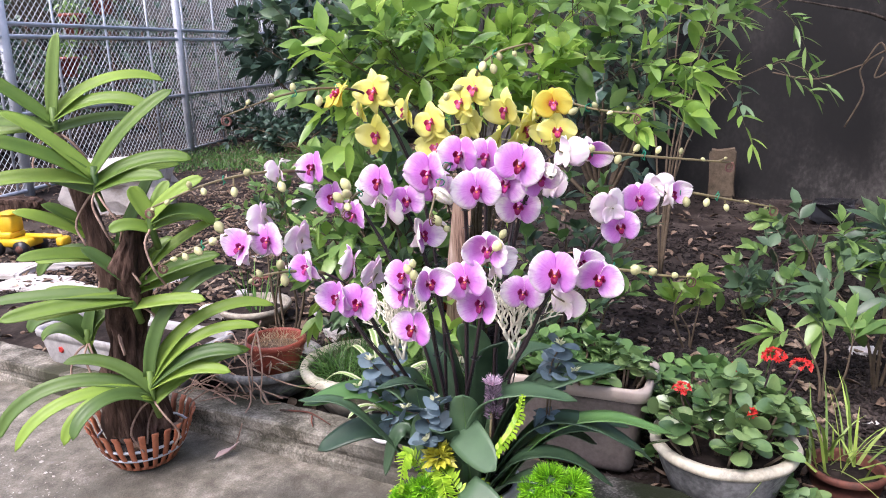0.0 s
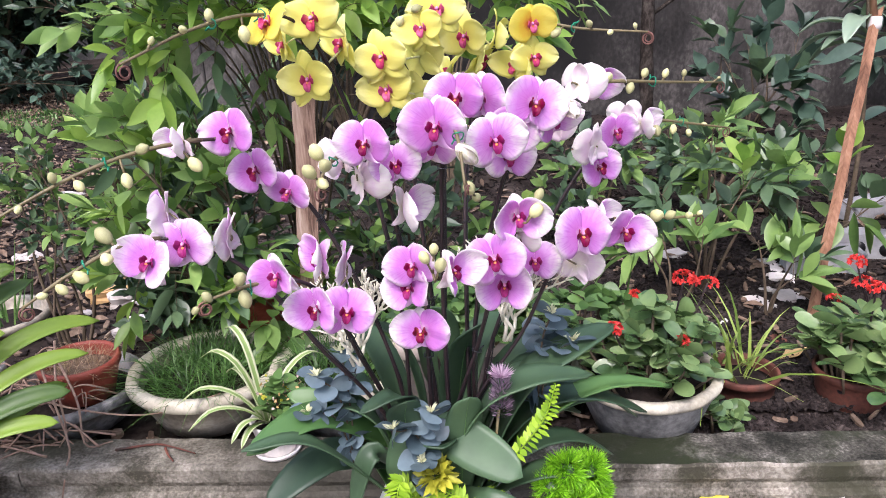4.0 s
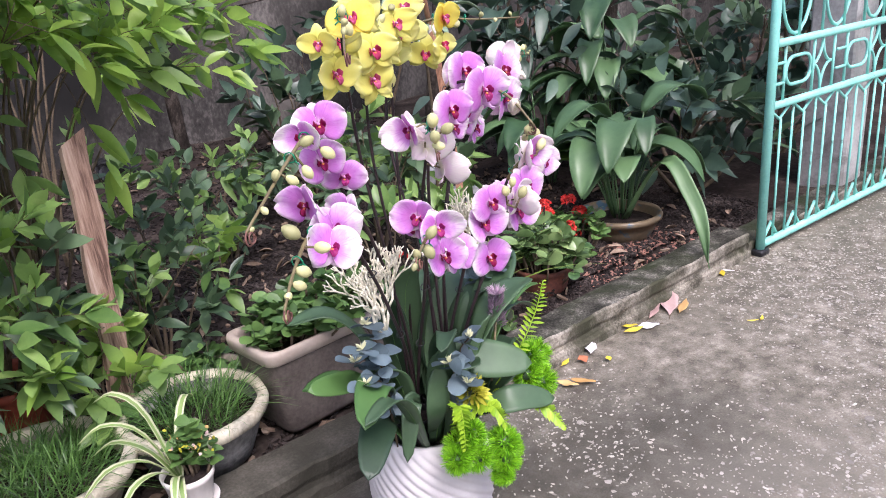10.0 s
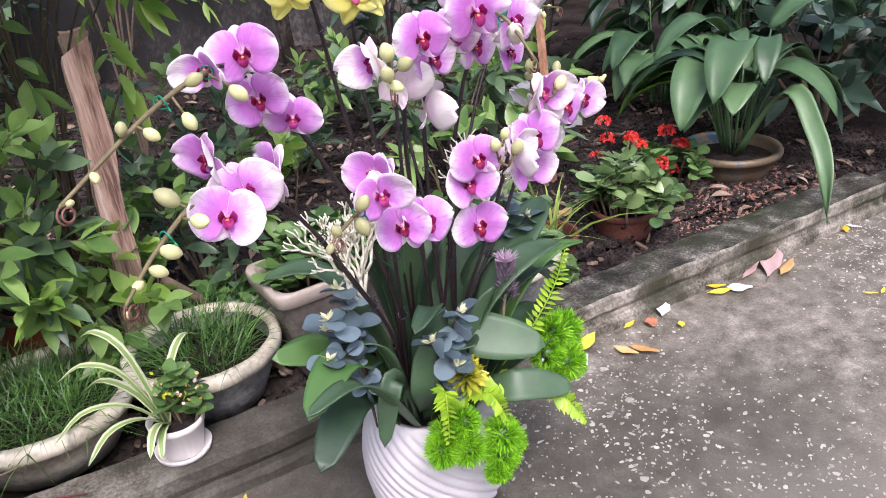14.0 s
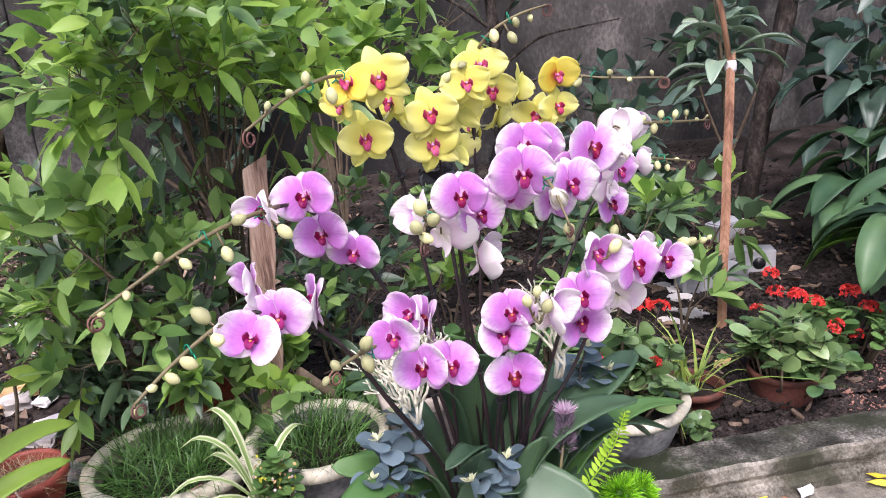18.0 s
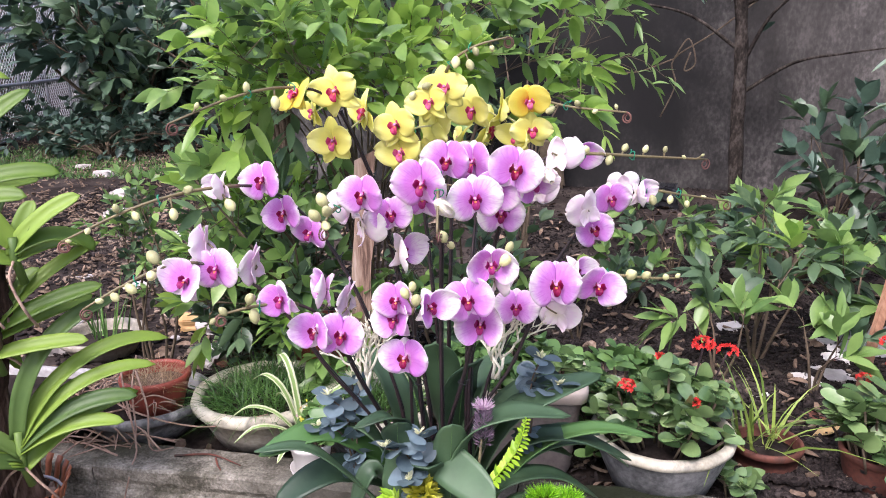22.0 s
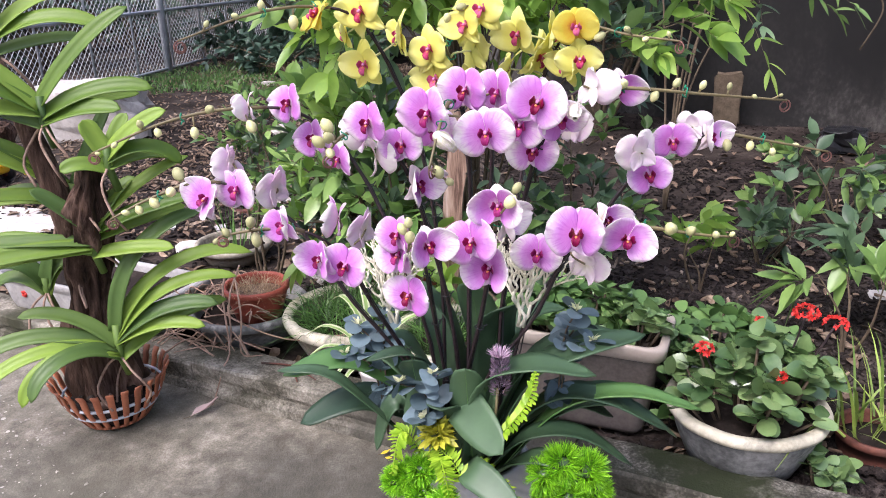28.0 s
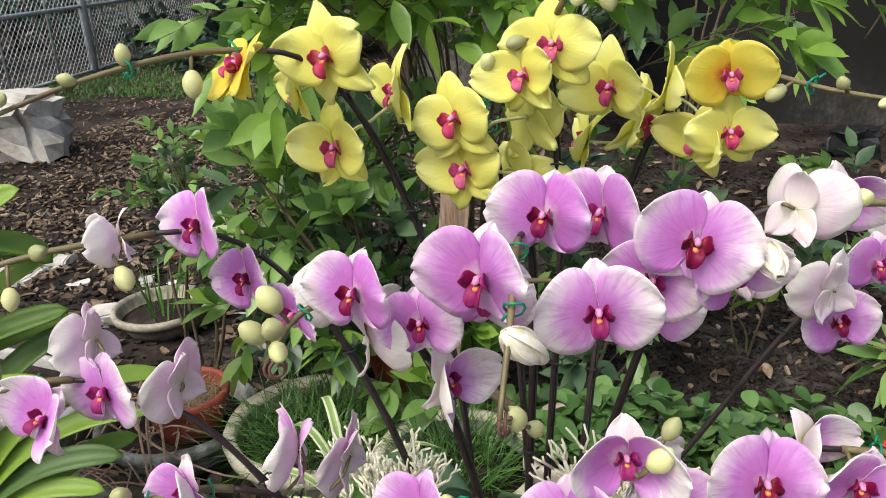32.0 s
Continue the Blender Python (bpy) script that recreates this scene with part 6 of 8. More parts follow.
shrub("bed_seedling", "leafy green sprig beside the stake", "plant", (-1.22, 2.45, 0.06), [(-0.12, -0.14, 0.34), (0.04, -0.16, 0.3), (-0.02, -0.1, 0.2), (0.0, -0.04, 0.36), (0.09, 0.02, 0.26), (-0.1, 0.0, 0.24), (0.02, 0.08, 0.44)], 0.1, ["shrub_leaf", "young_leaf"], [.7, .3], 0.5, 25, 3, 5, 0.1, r0=0.006, gap=0.5)
shrub("bed_seedling", "small plant with a red bud among bright leaves", "plant", (-0.5, 3.2, 0.06), [(0.0, 0.0, 0.34), (0.05, -0.06, 0.26), (-0.08, 0.03, 0.2)], 0.11, ["young_leaf"], None, 0.48, 26, 2, 5, 0.07, r0=0.006, gap=0.7)
shrub("bed_seedling", "small dark plant in the bark mulch", "plant", (-0.3, 3.6, 0.06), fan_limbs(5, 0.2, 0.15, 0.35, 27), 0.1, ["shrub_leaf_dark", "shrub_leaf"], [0.6, 0.4], 0.5, 27, 3, 6, 0.15, r0=0.006)
shrub("bed_seedling", "small dark plant in the bark mulch", "plant", (0.0, 4.3, 0.06), fan_limbs(6, 0.3, 0.15, 0.4, 28), 0.11, ["shrub_leaf_dark", "shrub_leaf"], [0.6, 0.4], 0.5, 28, 3, 6, 0.18, r0=0.006)
shrub("garden_shrub", "low shrub with whorls of lance shaped green leaves", "shrub", (0.2, 3.05, 0.06), [(0.0, 0.05, 0.66), (0.14, -0.05, 0.5), (-0.2, 0.0, 0.42), (0.3, 0.1, 0.46), (0.05, 0.25, 0.55)], 0.135, ["shrub_leaf", "shrub_leaf_dark", "young_leaf"], [0.55, 0.41, 0.04], 0.36, 7, 4, 6, 0.13, r0=0.008, flat=1.4, gap=0.6)
shrub("garden_shrub", "small shrub with drooping lance shaped leaves", "shrub", (0.02, 2.85, 0.06), [(-0.12, 0.0, 0.3), (0.08, -0.08, 0.34), (-0.02, 0.1, 0.26)], 0.14, ["shrub_leaf", "shrub_leaf_dark"], [0.6, 0.4], 0.34, 17, 2, 6, 0.1, r0=0.007, flat=1.2, gap=0.7)
shrub("garden_shrub", "small shrub with drooping lance shaped leaves", "shrub", (0.36, 2.8, 0.06), [(-0.06, 0.0, 0.3), (0.1, 0.02, 0.26), (0.04, -0.1, 0.2)], 0.14, ["shrub_leaf", "shrub_leaf_dark"], [0.7, 0.3], 0.34, 18, 2, 6, 0.1, r0=0.007, flat=1.2, gap=0.7)
shrub("garden_shrub", "low shrub with rounded light green leaves", "shrub", (0.62, 3.25, 0.06), fan_limbs(6, 0.34, 0.25, 0.55, 8), 0.13, ["shrub_leaf", "shrub_leaf_dark", "young_leaf"], [0.52, 0.4, 0.08], 0.55, 8, 3, 5, 0.15, r0=0.008, flat=1.0, gap=0.55)
shrub("garden_shrub", "low spreading shrub over bark mulch", "shrub", (0.6, 4.3, 0.06), fan_limbs(9, 0.45, 0.12, 0.35, 9), 0.11, ["shrub_leaf_dark", "shrub_leaf"], [0.6, 0.4], 0.45, 9, 5, 7, 0.22)
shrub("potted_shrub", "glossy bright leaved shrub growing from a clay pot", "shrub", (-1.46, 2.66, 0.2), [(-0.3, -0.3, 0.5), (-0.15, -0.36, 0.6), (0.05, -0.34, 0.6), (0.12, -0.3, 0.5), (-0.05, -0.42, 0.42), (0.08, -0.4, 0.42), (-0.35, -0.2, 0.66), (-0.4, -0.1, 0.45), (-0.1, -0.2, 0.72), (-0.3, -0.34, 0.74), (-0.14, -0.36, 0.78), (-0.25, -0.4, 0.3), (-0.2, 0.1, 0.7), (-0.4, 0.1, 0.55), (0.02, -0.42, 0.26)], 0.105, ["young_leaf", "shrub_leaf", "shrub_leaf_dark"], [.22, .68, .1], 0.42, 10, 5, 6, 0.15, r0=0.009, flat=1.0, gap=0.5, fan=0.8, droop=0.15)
bowl("flower_pot", -1.46, 2.68, 0.09, 0.14, 0.2, "red_plastic", 0.025, "red plastic pot standing in a grey cement dish", waist=0.75)
bowl("cement_dish", -1.46, 2.68, 0.055, 0.19, 0.07, "grey_bowl", 0.02, "grey cement dish under a red pot", "dish", waist=0.85)
shrub("sapling", "leggy shrub with thin twigs and narrow leaves before the dark wall", "shrub", (-0.85, 4.3, 0.06), [(0.3, 0.1, 1.45), (0.62, 0.2, 1.2), (0.1, 0.2, 1.75), (0.75, 0.3, 1.6), (-0.3, 0.1, 1.6), (0.5, 0.0, 1.75)], 0.095, ["shrub_leaf", "young_leaf", "shrub_leaf_dark"], [0.5, 0.2, 0.3], 0.3, 12, 6, 6, 0.26, gap=0.66, flat=1.5, r0=0.008, rise=0.9)
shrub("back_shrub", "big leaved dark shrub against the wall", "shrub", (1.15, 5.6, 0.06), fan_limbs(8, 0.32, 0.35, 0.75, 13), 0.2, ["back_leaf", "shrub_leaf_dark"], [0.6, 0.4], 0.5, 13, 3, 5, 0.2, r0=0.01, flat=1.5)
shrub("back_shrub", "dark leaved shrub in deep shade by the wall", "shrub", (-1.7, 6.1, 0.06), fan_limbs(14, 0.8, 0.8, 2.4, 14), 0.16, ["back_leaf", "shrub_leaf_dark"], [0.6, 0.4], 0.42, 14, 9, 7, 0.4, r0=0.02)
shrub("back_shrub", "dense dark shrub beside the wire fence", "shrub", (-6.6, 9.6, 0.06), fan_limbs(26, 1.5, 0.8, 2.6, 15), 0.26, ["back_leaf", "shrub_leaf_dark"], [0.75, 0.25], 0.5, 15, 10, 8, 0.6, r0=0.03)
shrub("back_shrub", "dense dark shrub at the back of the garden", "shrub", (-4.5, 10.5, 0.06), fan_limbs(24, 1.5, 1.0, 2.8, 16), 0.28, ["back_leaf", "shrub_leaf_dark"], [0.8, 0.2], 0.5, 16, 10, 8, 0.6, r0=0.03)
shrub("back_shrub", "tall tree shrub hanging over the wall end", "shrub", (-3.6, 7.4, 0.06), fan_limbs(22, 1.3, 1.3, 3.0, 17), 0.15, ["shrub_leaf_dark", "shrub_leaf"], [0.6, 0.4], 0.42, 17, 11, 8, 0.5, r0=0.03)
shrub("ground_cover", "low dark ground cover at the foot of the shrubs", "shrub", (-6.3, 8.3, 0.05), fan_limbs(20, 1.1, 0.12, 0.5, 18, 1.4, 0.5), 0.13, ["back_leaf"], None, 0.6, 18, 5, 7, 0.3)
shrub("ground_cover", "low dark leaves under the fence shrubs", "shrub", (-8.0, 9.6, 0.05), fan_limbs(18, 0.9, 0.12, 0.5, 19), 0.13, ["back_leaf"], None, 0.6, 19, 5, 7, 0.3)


# ---- young trees and stakes ----
def stake(name, label, a, b, w, d, mat):
    a, b = Vector(a), Vector(b)
    ob = top(name, label, "stake", at=a)
    g = Geo()
    n = 14
    u = (b - a).normalized()
    s = u.cross(Vector((0.2, -1, 0))).normalized()
    q = s.cross(u)
    vs, fs = [], []
    for k in range(n + 1):
        p = (b - a) * (k / n) + s * 0.07 * w * math.sin(k * 1.3)
        j = 0.16 * noise.noise(Vector((k * .7, a.x * 5, 1)))
        for sx, sy in ((-1, -1), (1, -1), (1, 1), (-1, 1)):
            vs.append(p + s * (w / 2) * sx * (1 + j) + q * (d / 2) * sy * (1 - j) + (u * (0.02 * sx + 0.008 * sy) if k == n else Vector()))
    for k in range(n):
        for i in range(4):
            fs.append((k * 4 + i, k * 4 + (i + 1) % 4, k * 4 + 4 + (i + 1) % 4, k * 4 + 4 + i))
    fs += [(3, 2, 1, 0), tuple(range(n * 4, n * 4 + 4))]
    g.add(vs, fs)
    part("shaft", g.mesh("shaft", M[mat], False), ob)
    return ob


stake("wooden_stake", "rough pale wooden stake driven in beside a shrub", (-1.235, 2.37, 0.0), (-1.175, 2.435, 0.975), 0.066, 0.022, "stake_pale")
sb = stake("wooden_stake", "slim reddish wooden stake tied to a sapling", (0.47, 2.71, 0.0), (0.85, 3.33, 1.08), 0.03, 0.022, "stake")
g = Geo()
lathe_geo(g, [(0.02, -0.025), (0.025, -0.01), (0.024, 0.015), (0.019, 0.025)], 12, wobble=lambda a, z: 1 + 0.15 * math.sin(3 * a + z * 90))
part("cloth_tie", g.mesh("cloth_tie", M["shell"]), sb, "pale cloth tie", Matrix.Translation((0.366, 0.597, 1.04)))
g = Geo()
tube_geo(g, [(-1.13, 2.35, 0.36), (-0.92, 2.5, 0.07)], [0.014, 0.017], 8)
g2 = Geo()
tube_geo(g2, [(0.84, 3.32, 1.04), (0.79, 3.31, 1.25), (0.71, 3.29, 1.5)], [0.014, 0.013, 0.01], 8)
top("branch_stub", "bare reddish branch tied above a stake", "stick", me=g2.mesh("branch_stub", M["stake"]))
top("stick", "short brown stick leaning on the mulch", "stick", me=g.mesh("stick", M["twig"]))


def big_leaf(parent, pts, w, mat, fold=0.3, name="leaf", th=0.0015):
    me = strap_mesh(name, pts, w, M[mat], th, n=12, m=5, fold=fold, shape=lambda u: max(0.03, math.sin(math.pi * min(1, 0.06 + 0.94 * u ** 0.85)) ** 0.75))
    return part(name, me, parent)


def sapling_top(x, y, z, n, L, seed, mat, label, h0=0.0):
    r = random.Random(seed)
    ob = top("sapling", label, "sapling", at=(x, y, 0.05))
    g = Geo()
    tube_geo(g, curve_pts([(0, 0, 0), (0.03, 0.02, z * .5), (-0.02, 0.0, z), (-0.06, 0.02, z + 0.3)], 14), [0.011 - 0.0004 * k for k in range(15)], 7)
    part("trunk", g.mesh("trunk", M["twig"]), ob)
    for k in range(n):
        a, e = r.uniform(0, 6.28), r.uniform(-0.5, 0.45)
        c = Vector((r.uniform(-.04, .04), r.uniform(-.04, .04), z + h0 + r.uniform(-0.12, 0.25)))
        d = Vector((math.cos(a), math.sin(a), 0))
        l = L * r.uniform(0.7, 1.1)
        big_leaf(ob, [c, c + d * l * .3 + Vector((0, 0, l * (.12 + e * .3))), c + d * l * .7 + Vector((0, 0, l * (.1 + e * .6))), c + d * l + Vector((0, 0, l * (-.12 + e * .8)))], l * 0.2, mat)


sapling_top(0.88, 3.42, 1.0, 20, 0.26, 31, "pale_leaf_green", "young tree with large leaves tied to a stake")


def trunk(name, label, pts, r0, r1, mat="bark"):
    ob = top(name, label, "tree", at=pts[0])
    g = Geo()
    line = curve_pts([Vector(p) - Vector(pts[0]) for p in pts], 24)
    tube_geo(g, line, [r0 + (r1 - r0) * k / 24 + 0.08 * r0 * math.sin(k * 1.7) for k in range(25)], 12)
    part("trunk", g.mesh("trunk", M[mat]), ob)
    return ob, line


t1, tl1 = trunk("tree", "slender bare tree in front of the dark wall", [(0.585, 6.1, 0), (0.56, 6.12, 0.6), (0.545, 6.1, 1.2), (0.50, 6.12, 1.9), (0.5, 6.15, 3.0)], 0.055, 0.04, "dark_bark")
for k, (i, d) in enumerate(((9, (0.9, 0.1, 0.35)), (12, (-0.9, 0.0, 0.45)), (15, (1.2, -0.1, 0.3)), (17, (-1.3, -0.2, 0.35)), (11, (0.35, -0.2, 0.6)))):
    g = Geo()
    p = tl1[i]
    d = Vector(d)
    tube_geo(g, curve_pts([p, p + d * 0.4 + Vector((0, 0, 0.08)), p + d * 0.8, p + d * 1.2 + Vector((0, 0, -0.1))], 12), [0.016 - 0.001 * q for q in range(13)], 6)
    part("branch", g.mesh("branch", M["dark_bark"]), t1)
P, W = [], []
lr = np.random.default_rng(5)
for k in range(70):
    d = lr.normal(0, 1, 3)
    P.append((0.15 + lr.normal(0, .5), -0.05 + lr.normal(0, .15), 2.0 + lr.normal(0, .3))), W.append(tuple(d))
part("crown", leaf_cloud("crown", P, W, 0.16, 0.06, M["back_leaf"], lr, 0.4), t1, kind="stuff")
t2, tl2 = trunk("tree", "leaning grey tree trunk near the aspidistra", [(1.5, 4.2, 0), (1.62, 4.25, 0.6), (1.78, 4.3, 1.2), (1.95, 4.4, 2.0), (2.1, 4.5, 3.0)], 0.06, 0.045, "dark_bark")
P, W = [], []
for k in range(60):
    P.append((0.85 + lr.normal(0, .45), 0.2 + lr.normal(0, .3), 1.5 + lr.normal(0, .45))), W.append(tuple(lr.normal(0, 1, 3) * (1, 1, .5)))
part("crown", leaf_cloud("crown", P, W, 0.2, 0.09, M["back_leaf"], lr, 0.5), t2, kind="stuff")
t3, tl3 = trunk("tree", "rough barked tree trunk behind the gate", [(2.6, 3.6, 0), (2.58, 3.6, 0.7), (2.62, 3.58, 1.3), (2.6, 3.6, 2.0), (2.5, 3.7, 3.2)], 0.09, 0.07, "dark_bark")
P, W = [], []
for k in range(230):
    P.append((-0.2 + lr.normal(0, .6), -0.1 + lr.normal(0, .5), 1.15 + lr.normal(0, .5))), W.append(tuple(lr.normal(0, 1, 3) * (1, 1, .5)))
part("crown", leaf_cloud("crown", P, W, 0.17, 0.075, M["back_leaf"], lr, 0.5), t3, kind="stuff")


# ---- aspidistra clumps ----
def aspidistra(x, y, z, n, h, L, seed, label, mat="aspidistra", w=0.22, spread=1.0, fresh=0.0):
    r = random.Random(seed)
    ob = top("aspidistra", label, "plant", at=(x, y, z))
    for k in range(n):
        a = 6.283 * (k + r.uniform(-.4, .4)) / n * 2.6
        d = Vector((math.cos(a), math.sin(a), 0))
        o = spread * r.uniform(0.15, 1.0)
        hh = h * r.uniform(0.55, 1.1) * (1.15 - 0.45 * o)
        c0 = d * 0.04
        c1 = d * (0.06 + 0.14 * o) + Vector((0, 0, hh))
        g = Geo()
        tube_geo(g, curve_pts([c0, (c0 + c1) / 2 + Vector((0, 0, .03)), c1], 6), 0.004, 5)
        part("stalk", g.mesh("stalk", M[mat]), ob)
        l = L * r.uniform(0.75, 1.15)
        ti = r.uniform(-.25, .45)
        d = (d + Vector((r.uniform(-.6, .6), r.uniform(-.6, .6), 0))).normalized()
        big_leaf(ob, [c1, c1 + d * l * .33 + Vector((0, 0, l * (.24 - .2 * o + ti * .2))), c1 + d * l * .7 + Vector((0, 0, l * (.12 - .28 * o + ti * .5))), c1 + d * l * (1.0 - .1 * o) + Vector((0, 0, l * (-.15 - .35 * o + ti * .8)))], l * w * r.uniform(.8, 1.15), mat if r.random() > fresh else "aspidistra_new", r.uniform(.15, .45))
    return ob


aspidistra(1.15, 2.39, 0.15, 30, 0.46, 0.3, 41, "clump of large glossy aspidistra leaves in a glazed bowl", w=0.23, spread=0.85, fresh=.16)
aspidistra(1.6, 3.25, 0.06, 26, 0.5, 0.34, 42, "tall clump of broad dark leaves behind the glazed bowl", w=0.2)
aspidistra(2.0, 3.1, 0.06, 30, 0.85, 0.36, 43, "tall clump of broad dark leaves near the gate", w=0.25, fresh=.06)
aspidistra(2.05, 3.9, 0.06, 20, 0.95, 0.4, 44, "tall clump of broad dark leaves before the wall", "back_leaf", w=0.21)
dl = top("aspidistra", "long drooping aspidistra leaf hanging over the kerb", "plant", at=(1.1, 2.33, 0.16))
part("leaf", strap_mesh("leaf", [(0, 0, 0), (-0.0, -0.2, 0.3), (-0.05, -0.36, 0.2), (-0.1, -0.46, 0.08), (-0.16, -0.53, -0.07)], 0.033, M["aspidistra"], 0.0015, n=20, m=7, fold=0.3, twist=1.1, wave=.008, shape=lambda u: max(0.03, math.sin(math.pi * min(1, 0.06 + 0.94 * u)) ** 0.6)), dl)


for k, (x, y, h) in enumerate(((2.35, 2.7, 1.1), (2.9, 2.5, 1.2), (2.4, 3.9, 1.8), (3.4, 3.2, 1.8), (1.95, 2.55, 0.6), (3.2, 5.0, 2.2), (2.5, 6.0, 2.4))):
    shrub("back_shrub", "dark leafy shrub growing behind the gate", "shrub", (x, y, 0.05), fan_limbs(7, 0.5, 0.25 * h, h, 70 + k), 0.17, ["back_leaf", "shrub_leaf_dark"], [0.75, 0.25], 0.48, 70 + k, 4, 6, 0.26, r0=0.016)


# ---- red flowers ----
def red_heads(x, y, z, heads, seed, label, stem=True):
    r = np.random.default_rng(seed)
    ob = top("crown_of_thorns", label, "flower", at=(x, y, z))
    for hx, hy, hz, s in heads:
        if stem:
            g = Geo()
            tube_geo(g, curve_pts([(hx * .4, hy * .4, 0), (hx * .8, hy * .8, hz * .6), (hx, hy, hz)], 6), 0.003, 5)
            part("stalk", g.mesh("stalk", M["dark_stem"]), ob)
        P, W = [], []
        for k in range(int(16 * s) + 5):
            d = r.normal(0, 1, 3)
            d[2] = abs(d[2]) * .8
            d /= np.linalg.norm(d)
            c = np.array([hx, hy, hz]) + d * (0.012 + 0.014 * s) * (1, 1, .75)
            o = np.cross(d, (0.3, 0.5, 0.8))
            o /= np.linalg.norm(o)
            e = np.cross(d, o)
            for j in range(5):
                a = j * 1.257 + k
                P.append(c), W.append(o * math.cos(a) + e * math.sin(a) + d * .45)
        part("flower_head", leaf_cloud("flower_head", P, W, 0.011, 0.008, M["red_flower"], r, 0.1, 0.2, 0.1, blunt=.5), ob, "cluster of small scarlet flowers")


red_heads(-0.2, 2.15, 0.25, [(0.09, 0.05, 0.225, 1.2), (0.16, 0.07, 0.2, 1.0), (-0.13, -0.12, 0.16, 0.6), (0.05, -0.12, 0.12, 0.3), (-0.02, 0.16, 0.13, 0.3)], 51, "scarlet flower heads on thin stalks above succulents")
red_heads(0.45, 2.28, 0.22, [(-0.02, -0.05, 0.2, 0.7), (0.05, 0.02, 0.16, 0.6), (0.1, -0.08, 0.07, 0.5), (-0.08, 0.06, 0.12, 0.4), (0.16, -0.02, 0.06, 0.5)], 52, "scarlet flowers of a potted kalanchoe")
red_heads(0.72, 2.4, 0.06, [(-0.09, 0, 0.24, 1.3), (0.03, -0.02, 0.27, 1.4), (0.13, 0, 0.19, 1.3), (0.2, 0, 0.12, 1.1), (0.06, -0.03, 0.11, 1.0), (-0.15, -0.02, 0.16, 1.1), (-0.24, 0, 0.3, 1.1), (0.1, 0.04, 0.24, 1.0), (0.17, 0.03, 0.17, 1.0), (-0.02, 0.05, 0.2, 0.9), (-0.28, -0.02, 0.38, 0.8)], 53, "scarlet crown of thorns flowers beside the glazed bowl")
rosette_plant("crown_of_thorns", "small green leaves under scarlet flowers", "plant", 0.76, 2.4, 0.08, 0.2, 40, 0.06, "kalanchoe", 0.17, 0.6, seed=54)
rosette_plant("succulent_plant", "small rounded green succulent in the bed", "succulent", -0.02, 2.07, 0.08, 0.05, 7, 0.05, "succulent", 0.06, 0.85, seed=55)
rosette_plant("ground_plant", "low green plant behind the cement bowl", "plant", -0.35, 2.42, 0.07, 0.3, 70, 0.06, "kalanchoe", 0.2, 0.65, seed=56)
rosette_plant("ground_plant", "low green plant beside the trough", "plant", -0.95, 2.45, 0.07, 0.16, 30, 0.06, "kalanchoe", 0.14, 0.7, seed=57)
bowl("cement_bowl", -0.97, 2.42, 0.06, 0.16, 0.12, "tan_bowl", 0.02, "small tan cement bowl behind the trough", group="bowls behind the kerb")


